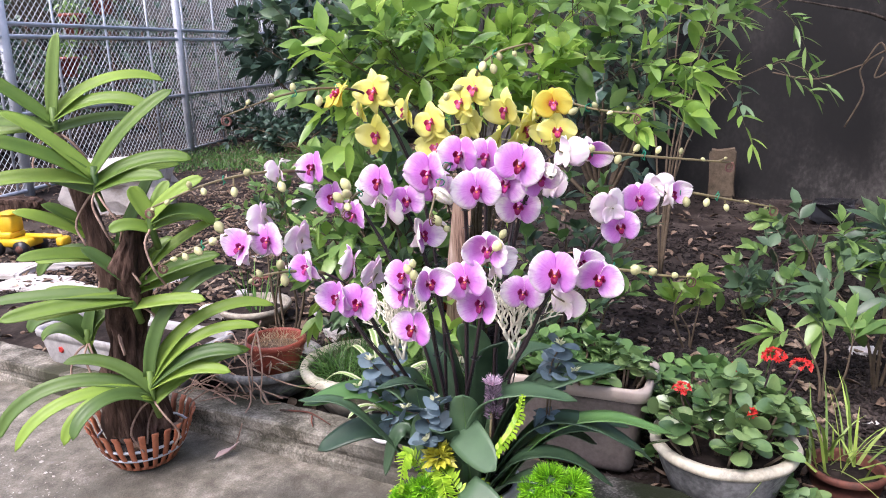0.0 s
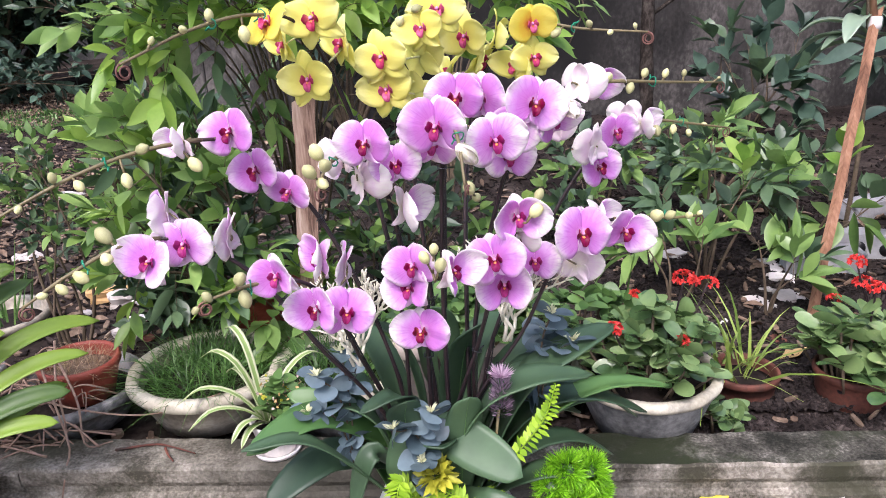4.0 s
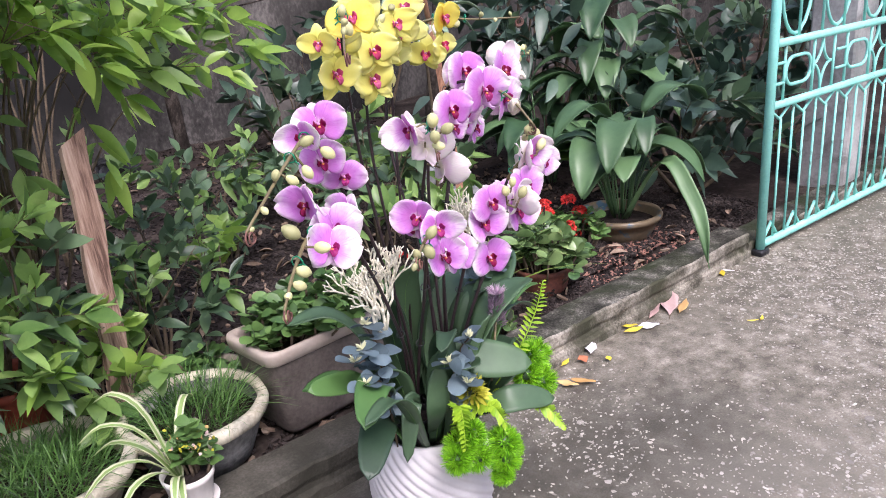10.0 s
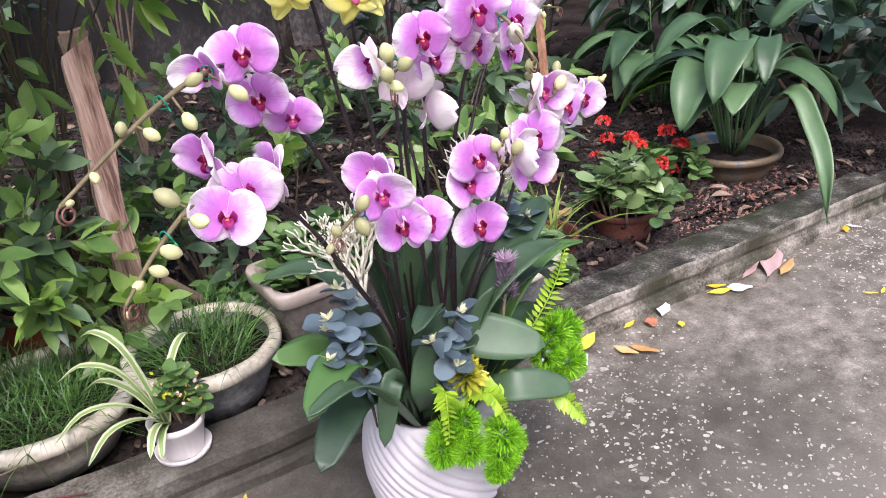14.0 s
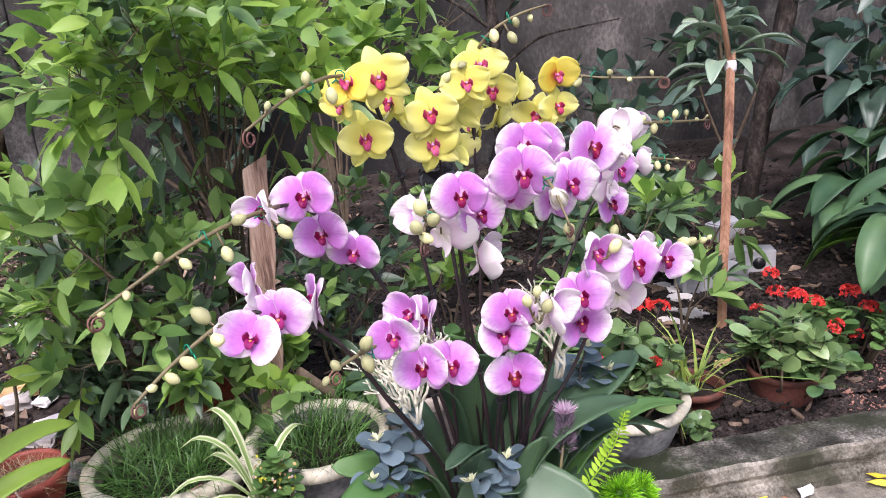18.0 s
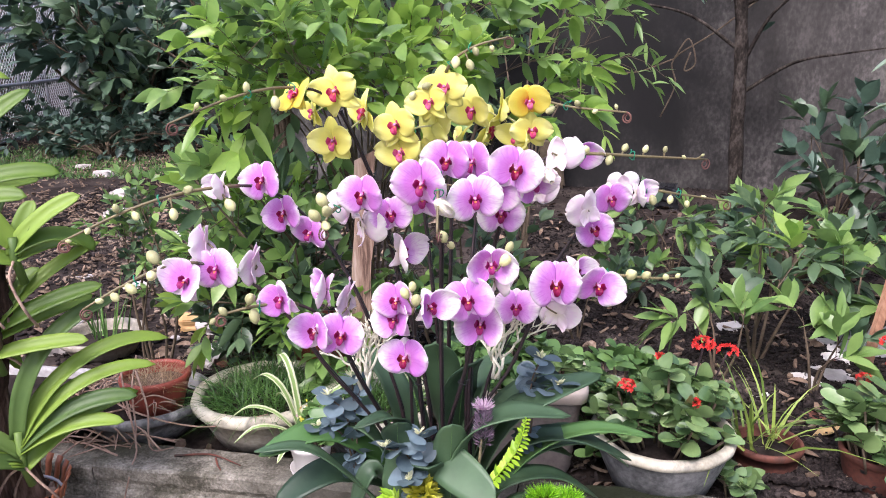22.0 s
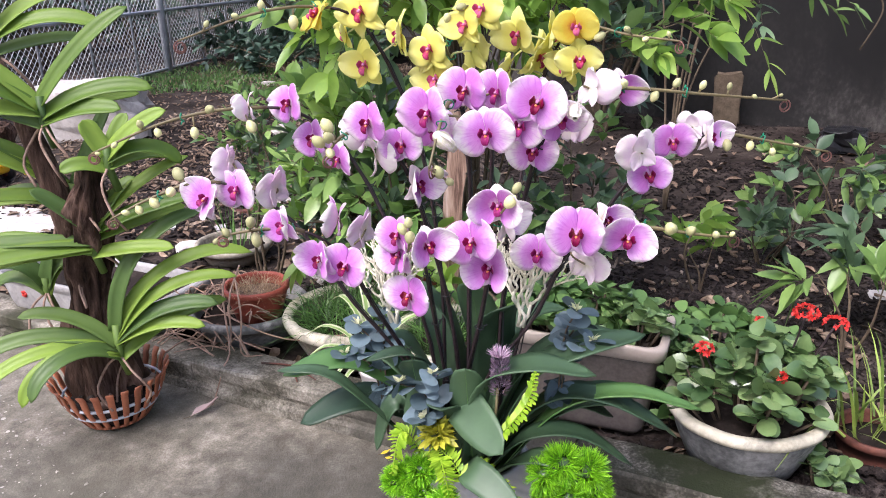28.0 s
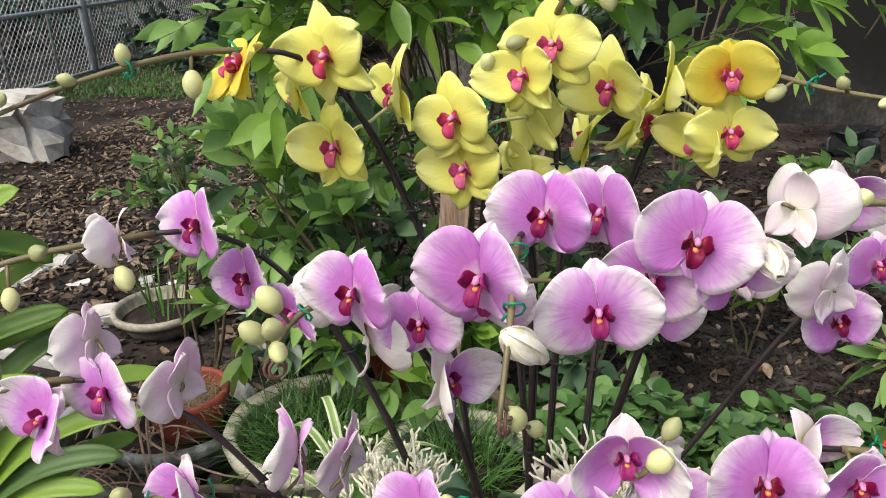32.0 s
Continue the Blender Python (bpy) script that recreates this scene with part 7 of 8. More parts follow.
# ---- white pot on the kerb ----
def white_pot(x, y, z):
    ob = top("flower_pot", "small white ribbed plastic pot on a saucer", "pot", at=(x, y, z))
    g = Geo()
    H = 0.1
    prof = [(0.045, 0.006), (0.047, 0.01), (0.06, H * .8), (0.063, H * .82), (0.066, H), (0.061, H), (0.057, H * .8), (0.05, H * .7)]
    lathe_geo(g, prof, 96, wobble=lambda a, q: 1 + (0.018 * math.copysign(abs(math.sin(a * 24)) ** .6, math.sin(a * 24)) if 0.008 < q < H * .8 else 0))
    part("body", g.mesh("body", M["white_plastic"]), ob)
    g = Geo()
    lathe_geo(g, [(0.05, 0), (0.062, 0.004), (0.066, 0.018), (0.063, 0.018), (0.058, 0.006), (0.01, 0.005)], 48)
    part("saucer", g.mesh("saucer", M["white_plastic"]), ob)
    g = Geo()
    lathe_geo(g, [(0.03, H * .6), (0.058, H * .82), (0.03, H * .86), (0.005, H * .87)], 20)
    part("soil_fill", g.mesh("soil_fill", M["mulch"]), ob, "dark soil")
    sp = top("spider_plant", "cream edged spider plant with arching leaves", "plant", at=(x - 0.02, y, z + 0.085))
    for d, L, rise in (((-0.9, 0.35), 0.15, 1.5), ((-1, -0.1), 0.17, 0.8), ((-0.95, -0.5), 0.15, 0.6), ((-0.6, 0.6), 0.16, 0.8), ((-0.4, -0.8), 0.1, 0.5), ((0.5, 0.7), 0.18, 0.9), ((-0.5, 0.5), 0.13, 2.2), ((-0.3, -0.9), 0.09, 0.3)):
        d = Vector((*d, 0)).normalized()
        L *= 1.2
        ctrl = [Vector((0, 0, 0)), d * L * .35 + Vector((0, 0, L * rise * .55)), d * L * .75 + Vector((0, 0, L * rise * .7)), d * L * 1.1 + Vector((0, 0, L * (rise * .75 - .25)))]
        g = Geo()
        rows = strap_rows(ctrl, 0.0115, 10, 5, fold=0.3, shape=lambda u: (0.8 + 0.4 * u) * math.sqrt(max(0, 1 - u ** 3)))
        sheet_geo(g, rows, 0.0008)
        me = g.mesh("leaf", [M["spider"], M["spider_edge"]])
        per = (len(rows[0]) - 1)
        cnt = 0
        for i in range(len(rows) - 1):
            for j in range(per):
                me.polygons[cnt].material_index = me.polygons[cnt + 1].material_index = 1 if j in (0, per - 1) else 0
                cnt += 2
        part("leaf", me, sp)
    rosette_plant("kalanchoe", "small dark leaved kalanchoe with faded flower buds", "kalanchoe", x + 0.025, y, z + 0.09, 0.045, 16, 0.042, "kalanchoe", 0.085, 0.8, seed=61)
    r = np.random.default_rng(62)
    fb = top("faded_blossom", "faded pinkish yellow kalanchoe blossom", "flower", at=(x + 0.03, y, z + 0.18))
    P = r.normal(0, 1, (90, 3)) * (.03, .03, .015)
    part("blossom", leaf_cloud("blossom", P, r.normal(0, 1, (90, 3)), 0.011, 0.008, [M["tan_leaf"], M["sedum"], M["pink_leaf"]], r, 0.1, mat_share=[.4, .3, .3]), fb)


white_pot(-1.23, 1.935, KERB_TOP)


# ---- greenery in the vase ----
def coral(x, y, z, h, seed, lean, label="cream painted coral branch standing in the vase"):
    r = random.Random(seed)
    ob = top("coral_branch", label, "decoration", at=(x, y, z))
    g = Geo()
    def grow(p, d, l, rad, depth):
        q = p + d * l * .5 + Vector((r.uniform(-1, 1), r.uniform(-.6, .6), r.uniform(-.3, .3))) * l * .2
        e = p + d * l
        tube_geo(g, [p, q, e], [rad, rad * .92, rad * .82], 5)
        if depth == 0:
            return
        for s in (-1, 1) if r.random() < .85 else (-1, 1, 0):
            a = s * r.uniform(.14, .44)
            nd = Vector((d.x * math.cos(a) + d.z * math.sin(a), d.y * .7 + r.uniform(-.35, .35), d.z * math.cos(a) - d.x * math.sin(a) + .12)).normalized()
            grow(p + d * l * r.uniform(.7, 1), nd, l * r.uniform(.66, .92), rad * .84, depth - 1)
    for k in range(4):
        d = (Vector(lean) + Vector((-.3 + .2 * k, r.uniform(-.2, .2), 1))).normalized()
        grow(Vector((r.uniform(-.012, .012), 0, 0)), d, h * .2, 0.0038, 5)
    part("branch", g.mesh("branch", M["coral"]), ob)


coral(-0.9, 1.495, 0.605, 0.28, 71, (-0.1, 0.02, 0))
coral(-0.615, 1.5, 0.655, 0.28, 72, (0.06, 0.06, 0))


def eucalyptus(x, y, z, tips, seed):
    r = np.random.default_rng(seed)
    ob = top("eucalyptus_sprig", "blue grey artificial eucalyptus sprig with cream tips", "greenery", "eucalyptus sprigs in the vase", at=(x, y, z))
    P, W, Q, X = [], [], [], []
    for tip in tips:
        line = curve_pts([(0, 0, -.12), (tip[0] * .3, tip[1] * .3, tip[2] * .6), tip], 8)
        g = Geo()
        tube_geo(g, line, 0.002, 5)
        part("stalk", g.mesh("stalk", M["twig"]), ob)
        for k in range(2, 9, 2):
            for s in range(3):
                a = s * 2.1 + k * 1.1 + r.uniform(-.2, .2)
                P.append(tuple(line[k])), W.append((math.cos(a), math.sin(a) - .25, r.uniform(0.0, .6)))
        for s in range(9):
            Q.append(tuple(line[8] + Vector((0, 0, .004)))), X.append((r.normal(), r.normal(), 1.0))
    part("foliage", leaf_cloud("foliage", P, W, 0.042, 0.042, M["eucalyptus"], r, 0.15, 0.25, 1.0, blunt=.6), ob, kind="stuff")
    part("cream_tip", leaf_cloud("cream_tip", Q, X, 0.018, 0.007, M["eucalyptus_tip"], r, 0.1), ob, "cream leaf tips", kind="stuff")


eucalyptus(-0.77, 1.43, 0.44, [(0.01, -0.04, 0.13), (-0.06, -0.05, 0.1), (-0.01, -0.05, 0.03)], 81)
eucalyptus(-0.92, 1.47, 0.46, [(-0.06, 0.0, 0.14), (-0.02, 0.04, 0.17), (-0.08, -0.03, 0.08), (-0.05, 0.05, 0.09)], 82)
eucalyptus(-0.56, 1.56, 0.5, [(0.03, 0.02, 0.17), (0.07, 0.0, 0.12), (0.02, 0.05, 0.12)], 83)


def pine(x, y, z, clumps, seed):
    """A bright tuft: needles bristling round several small balls."""
    r = np.random.default_rng(seed)
    ob = top("pine_tuft", "bright green artificial pine tuft hanging over the vase rim", "greenery", "artificial pine tufts", at=(x, y, z))
    for cx, cy, cz, R in clumps:
        V, F = [], []
        for q in range(64):
            o = r.normal(0, 1, 3)
            o = o / np.linalg.norm(o)
            hub = np.array([cx, cy, cz]) + o * R * .55
            for k in range(26):
                d = o * .9 + r.normal(0, .36, 3)
                d /= np.linalg.norm(d)
                s = np.cross(d, r.normal(0, 1, 3))
                s /= max(np.linalg.norm(s), 1e-6)
                L = R * r.uniform(.5, .9)
                b = len(V)
                V += [tuple(hub - s * .0007), tuple(hub + s * .0007), tuple(hub + d * L * .6 + s * .0009), tuple(hub + d * L), tuple(hub + d * L * .6 - s * .0009)]
                F.append((b, b + 1, b + 2, b + 3, b + 4))
        part("clump", mesh_of("clump", V, F, M["pine"]), ob)
        g = Geo()
        lathe_geo(g, [(R * .1, -R * .42), (R * .36, -R * .2), (R * .42, 0), (R * .34, R * .24), (R * .1, R * .42)], 10)
        part("core", mesh_of("core", [v + Vector((cx, cy, cz)) for v in g.v], g.f, M["shrub_leaf_dark"]), ob)


pine(-0.785, 1.345, 0.325, [(-0.03, 0.035, 0.0, .036), (0.0, 0.03, 0.025, .03), (-0.055, 0.02, -0.01, .03), (0.0, 0.015, -0.03, .032), (0.065, -0.005, -0.015, .034), (0.055, -0.015, -0.05, .032), (0.04, -0.02, -0.08, .024), (0.085, 0.0, -0.045, .028)], 91)
pine(-0.51, 1.455, 0.36, [(0.0, 0.0, 0.035, .038), (0.045, 0.02, 0.02, .038), (-0.03, -0.02, 0.01, .034), (0.02, -0.02, -0.03, .036), (0.06, 0.03, -0.03, .032), (-0.02, -0.02, -0.05, .032), (0.05, 0.0, -0.06, .03)], 92)


def fern(pts, w, seed, label="lime green artificial fern frond", mat="fern"):
    a = Vector(pts[0])
    r = np.random.default_rng(seed)
    ob = top("fern_frond", label, "greenery", "artificial fern fronds", at=a)
    line = curve_pts([Vector(p) - a for p in pts], 26)
    g = Geo()
    tube_geo(g, line, 0.0014, 5)
    part("midrib", g.mesh("midrib", M[mat]), ob)
    P, W = [], []
    L = []
    for k in range(3, 27):
        t = (line[min(26, k + 1)] - line[k - 1]).normalized()
        s = t.cross(Vector((0, -.5, 1)))
        s = s.normalized()
        for q in (-1, 1):
            P.append(tuple(line[k])), W.append(tuple(s * q + t * .45))
            L.append(w * math.sin(math.pi * min(1, .1 + .9 * k / 27)) ** .7 + .003)
    part("pinnae", leaf_cloud("pinnae", P, W, np.array(L), 0.011, M[mat], r, 0.1, 0.2, 3.0), ob, kind="stuff")


fern([(-0.66, 1.42, .40), (-0.61, 1.39, .48), (-0.56, 1.38, .56), (-0.54, 1.37, .635)], 0.022, 101)
fern([(-0.79, 1.42, .33), (-0.815, 1.38, .425), (-0.825, 1.355, .43), (-0.835, 1.34, .35)], 0.024, 102)
fern([(-0.67, 1.37, .34), (-0.72, 1.375, .395), (-0.769, 1.4, .398), (-0.81, 1.4, .35)], 0.03, 103)
fern([(-0.71, 1.45, .33), (-0.685, 1.42, .365), (-0.66, 1.395, .382), (-0.628, 1.376, .388)], 0.024, 104)
fern([(-0.74, 1.40, .36), (-0.735, 1.365, .40), (-0.72, 1.35, .38), (-0.70, 1.335, .32)], 0.022, 105)
fern([(-0.66, 1.42, .33), (-0.61, 1.37, .362), (-0.57, 1.345, .33), (-0.531, 1.325, .266)], 0.03, 106)


def sedum(x, y, z):
    r = np.random.default_rng(3)
    ob = top("artificial_sedum", "olive yellow artificial sedum rosette in the vase", "greenery", at=(x, y, z))
    P, W = [], []
    for k in range(90):
        a, u = k * 2.4, (k / 90)
        d = np.array([math.cos(a) * (1 - u * .6), math.sin(a) * (1 - u * .6), -.3 + 1.2 * u])
        P.append(d * .016), W.append(d)
    part("rosette", leaf_cloud("rosette", P, W, 0.028, 0.014, M["sedum"], r, 0.05, 0.5, 1.0), ob)


sedum(-0.757, 1.395, 0.43)


def thistle(x, y, z):
    r = np.random.default_rng(9)
    ob = top("thistle", "mauve artificial thistle head on a stalk", "greenery", at=(x, y, z))
    g = Geo()
    tube_geo(g, [(-.02, .01, -.2), (-.005, 0, -.05)], 0.003, 6)
    part("stalk", g.mesh("stalk", M["green_stem"]), ob)
    n = 420
    h = r.uniform(0, 1, n)
    a = r.uniform(0, 6.283, n)
    P = np.stack([.011 * np.cos(a), .011 * np.sin(a), -.06 + .075 * h], 1)
    W = np.stack([np.cos(a), np.sin(a), .6 + 1.2 * h], 1)
    part("head", leaf_cloud("head", P, W, 0.016, 0.0025, M["thistle"], r, 0.05), ob)
    a = r.uniform(0, 6.283, 160)
    P = np.stack([.004 * np.cos(a), .004 * np.sin(a), .018 + 0 * a], 1)
    W = np.stack([np.cos(a) * r.uniform(.2, 1.2, 160), np.sin(a) * r.uniform(.2, 1.2, 160), .7 + 0 * a], 1)
    part("tuft", leaf_cloud("tuft", P, W, 0.024, 0.0022, M["thistle_tip"], r, 0.05), ob, "pale pink tuft")


thistle(-0.633, 1.43, 0.60)


# nursery pots of the orchids, standing in the vase
for k, (x, y, z) in enumerate(((-0.805, 1.555, 0.245), (-0.70, 1.57, 0.245), (-0.765, 1.645, 0.245))):
    bowl("nursery_pot", x, y, z, 0.05, 0.09, "black_plastic", 0.008, "dark plastic nursery pot holding an orchid inside the vase", "pot", 0.8, "mulch", group="orchid nursery pots")


# ---- the left corner: tray, stones, toy, stems ----
def bonsai_tray():
    ob = top("bonsai_tray", "white glazed rectangular tray with a small red flower mark", "planter", at=pose(-2.55, 2.065, 0.1, 0, 0, 1))
    W, D, H = 0.86, 0.3, 0.15
    def ring(w, d, z, r=0.04):
        return [Vector((cx * (w / 2 - r) + r * math.cos(radians(a0 + q * 22.5)), cy * (d / 2 - r) + r * math.sin(radians(a0 + q * 22.5)), z)) for cx, cy, a0 in ((1, 1, 0), (-1, 1, 90), (-1, -1, 180), (1, -1, 270)) for q in range(5)]
    g = Geo()
    lv = [(.86, 0), (.88, .012), (.9, .03), (.95, H * .7), (.955, H - .035), (1, H - .03), (1.01, H - .008), (1, H), (.94, H), (.92, H - .02), (.9, .06)]
    vs, fs = [], []
    for f, z in lv:
        vs += ring(W * f, D * f, z)
    for k in range(len(lv) - 1):
        for s in range(20):
            a, b = k * 20 + s, k * 20 + (s + 1) % 20
            fs.append((a, b, b + 20, a + 20))
    fs += [tuple(range(19, -1, -1)), tuple(range((len(lv) - 1) * 20, len(lv) * 20))]
    g.add(vs, fs)
    part("body", g.mesh("body", M["shell_glaze"]), ob)
    g = Geo()
    g.add(ring(W * .9, D * .88, H - .035), [tuple(range(20))])
    part("soil_fill", g.mesh("soil_fill", M["soil"]), ob, "dark soil")
    g = Geo()
    for k in range(5):
        a = k * 1.257
        tube_geo(g, [(-.27 + .008 * math.cos(a), -.1435, .075 + .008 * math.sin(a)), (-.27 + .008 * math.cos(a), -.1375, .075 + .008 * math.sin(a))], 0.007, 8)
    part("flower_mark", g.mesh("flower_mark", M["red_flower"]), ob, "small red painted flower")


bonsai_tray()


def rock(name, label, category, c, s, mat, seed, rough=0.16, rz=0, sub=3, group=""):
    """A rough block: a cube cut into small faces and pushed about."""
    bm = bmesh.new()
    bmesh.ops.create_cube(bm, size=1.0)
    bmesh.ops.bevel(bm, geom=list(bm.edges), offset=0.07, segments=2, affect="EDGES")
    bmesh.ops.subdivide_edges(bm, edges=list(bm.edges), cuts=sub, use_grid_fill=True)
    for v in bm.verts:
        n = noise.noise_vector(v.co * 2.2 + Vector((seed, 0, 0))) * rough + noise.noise_vector(v.co * 6 + Vector((seed, 4, 0))) * rough * .35
        v.co = Vector((v.co.x * s[0], v.co.y * s[1], v.co.z * s[2])) + Vector((n.x * s[0], n.y * s[1], n.z * s[2]))
    me = bpy.data.meshes.new(name)
    bm.to_mesh(me)
    bm.free()
    me.materials.append(M[mat])
    lo = min(v.co.z for v in me.vertices)
    return top(name, label, category, group, at=Matrix.Translation((c[0], c[1], c[2] - lo)) @ pose(0, 0, 0, 0, 0, rz), me=me)


rock("stone_block", "large pale rough limestone block on bare earth", "stone", (-5.4, 4.5, 0.03), (0.78, 0.5, 0.44), "stone", 3, 0.2, 20)
for k, (x, y, w, d, rz) in enumerate(((-4.2, 2.75, .4, .3, 10), (-4.65, 2.85, .38, .3, 25), (-3.85, 2.7, .36, .26, -8), (-4.4, 3.2, .36, .26, 40), (-5.0, 2.7, .4, .3, 5), (-3.5, 2.9, .3, .2, 15))):
    rock("paving_slab", "broken pale paving slab lying on the earth", "slab", (x, y, 0.03 + 0.004 * k), (w, d, 0.05), "stone", 20 + k, 0.06, rz, 2, "loose paving slabs")
rock("log", "dark weathered log by the fence", "log", (-6.3, 4.0, 0.05), (0.7, 0.18, 0.17), "bark", 9, 0.12, 15)
for k, (x, y, s) in enumerate(((-3.2, 4.6, .12), (-2.9, 3.6, .09), (-4.1, 5.2, .14), (-3.4, 3.1, .1), (-2.6, 3.9, .07), (-4.6, 6.0, .12), (-2.75, 2.75, .11), (-3.0, 2.55, .12), (-2.2, 3.1, .1), (-2.0, 2.75, .09), (-5.4, 6.9, .13), (-6.0, 7.4, .1))):
    rock("field_stone", "small pale stone lying on the earth", "stone", (x, y, BED - .03), (s * 1.3, s, s * .6), "stone", 40 + k, 0.2, k * 37, 2, "stones on the earth")
rock("sandstone_chip", "flat ochre stone chip behind the red pot", "stone", (-2.25, 3.15, BED - .01), (0.2, 0.13, 0.05), "ochre_chip", 77, 0.15, 30, 2)


def digger():
    ob = top("toy_digger", "yellow plastic toy digger with orange wheels", "toy", at=pose(-5.05, 3.25, 0.05, 0, 0, 15))
    def bit(name, boxes, mat, label=""):
        g = Geo()
        for c, s in boxes:
            box_geo(g, c, s, bev=0.012)
        part(name, g.mesh(name, M[mat]), ob, label)
    bit("chassis", [((0, 0, .09), (.3, .16, .06)), ((-.06, 0, .14), (.16, .15, .05))], "yellow_paint")
    bit("cab", [((-.03, 0, .22), (.11, .12, .12)), ((-.03, 0, .29), (.13, .14, .02))], "yellow_paint")
    bit("boom", [((.22, 0, .13), (.3, .03, .035)), ((.37, 0, .1), (.06, .1, .06))], "yellow_paint")
    for x in (-.1, .1):
        for y in (-.09, .09):
            g = Geo()
            tube_geo(g, [(x, y - .02, .055), (x, y + .02, .055)], .055, 18)
            w = part("wheel", g.mesh("wheel", M["black_plastic"]), ob, "black toy wheel")
            g = Geo()
            tube_geo(g, [(x, y - .024, .055), (x, y + .024, .055)], .028, 14)
            part("hub", g.mesh("hub", M["terracotta"]), w, "orange hub")


digger()


def stems(name, label, lines, r, mat="dry_stem"):
    ob = top(name, label, "dead stems")
    for ln in lines:
        g = Geo()
        pts = curve_pts(ln, 14)
        tube_geo(g, pts, [r * (1 - .5 * k / 14) for k in range(15)], 5)
        part("stem", g.mesh("stem", M[mat]), ob)
    return ob


sr = random.Random(17)
tangle = []
for k in range(70):
    a = sr.uniform(0, 6.28)
    c = Vector((-1.95 + sr.uniform(-.19, .16), 2.1 + sr.uniform(-.17, .14), 0.172))
    l = sr.uniform(.08, .24)
    d = Vector((math.cos(a), math.sin(a) * .8, 0))
    z = sr.uniform(0.0, 0.06) - (0.07 if c.y < 2.02 else 0)
    tangle.append([c - d * l * .5 + Vector((0, 0, z)), c + Vector((sr.uniform(-.03, .03), sr.uniform(-.03, .03), z + sr.uniform(0, .06))), c + d * l * .5 + Vector((0, 0, z))])
stems("dead_stems", "tangle of dry straw coloured stems spilling from the bowl", tangle, 0.0035)
stems("dead_stems", "long dry stems draped over the kerb to the pavement", [
    [(-1.95, 2.1, .33), (-1.86, 1.98, .3), (-1.80, 1.92, .15), (-1.79, 1.87, .11), (-1.80, 1.84, .04), (-1.79, 1.80, .006)],
    [(-1.90, 2.12, .36), (-1.84, 1.99, .3), (-1.82, 1.95, .16), (-1.87, 1.95, .13)],
    [(-1.86, 2.05, .34), (-1.78, 1.97, .25), (-1.76, 1.93, .14), (-1.7, 1.96, .13)],
    [(-2.05, 2.1, .24), (-1.85, 2.0, .22), (-1.6, 1.98, .2), (-1.4, 2.02, .24)]], 0.004)
stems("dry_twig", "dry brown twig lying on the kerb", [[(-1.68, 1.93, .122), (-1.58, 1.95, .125), (-1.52, 1.93, .13), (-1.45, 1.91, .122)], [(-1.54, 1.93, .127), (-1.52, 1.9, .124), (-1.5, 1.88, .12)]], 0.004, "terracotta")
blades("dry_grass", "dry straw grass in a red pot", "grass", -1.86, 2.15, 0.26, 0.09, 320, 0.1, 0.0011, "dry_grass", 1.3, droop=0.9)
shrub("upright_shrub", "slender upright shrub with small green leaves", "shrub", (-2.03, 2.42, 0.1), [(-.04, 0, .62), (.03, .02, .7), (.07, -.02, .6), (-.08, .03, .66), (0, .0, .74)], 0.05, ["shrub_leaf_dark", "shrub_leaf"], [.6, .4], 0.45, 21, 8, 7, 0.13, r0=0.007, gap=0.6)
shrub("low_shrub", "small dark leaved shrub behind the grass bowl", "shrub", (-1.68, 2.52, 0.07), fan_limbs(9, 0.16, 0.22, 0.46, 22), 0.06, ["shrub_leaf_dark"], None, 0.5, 22, 6, 7, 0.13, r0=0.008)
blades("iris_leaves", "upright green blades behind the stump", "plant", -2.45, 2.72, 0.15, 0.08, 26, 0.26, 0.006, "grass", 0.35, droop=0.1)

# ---- behind the fence ----
def hanging_pot(x, y, z, label):
    ob = top("hanging_pot", label, "pot", "pots hanging behind the fence", at=(x, y, z))
    g = Geo()
    lathe_geo(g, [(.1, 0), (.16, .22), (.175, .22), (.175, .26), (.155, .26), (.13, .16)], 20)
    part("body", g.mesh("body", M["red_plastic"]), ob)
    for k in range(3):
        a = k * 2.09
        g = Geo()
        tube_geo(g, [(.16 * math.cos(a), .16 * math.sin(a), .26), (0, 0, .75)], .005, 5)
        part("hanger", g.mesh("hanger", M["wire"]), ob)
    r = np.random.default_rng(int(abs(x * 100)))
    P = r.normal(0, .07, (80, 3)) + (0, 0, .28)
    part("foliage", leaf_cloud("foliage", P, r.normal(0, 1, (80, 3)) + (0, 0, .6), .16, .05, M["shrub_leaf"], r, .5), ob, kind="stuff")


for x, y, z in ((-8.9, 7.45, 1.95), (-9.2, 7.2, 1.7), (-9.25, 7.05, 1.15)):
    hanging_pot(x, y, z, "red plastic hanging pot with leafy plant")


def shelf(x, y, rz):
    ob = top("plant_rack", "dim wooden rack of pots behind the fence", "rack", "racks behind the fence", at=pose(x, y, 0, 0, 0, rz))
    for z in (0.35, 0.95, 1.55):
        g = Geo()
        box_geo(g, (0, 0, z), (1.7, .45, .04), bev=.006)
        part("shelf", g.mesh("shelf", M["bark"]), ob)
    for sx in (-.82, .82):
        for sy in (-.2, .2):
            g = Geo()
            box_geo(g, (sx, sy, .95), (.06, .06, 2.1), bev=.006)
            part("upright", g.mesh("upright", M["bark"]), ob)
    return ob


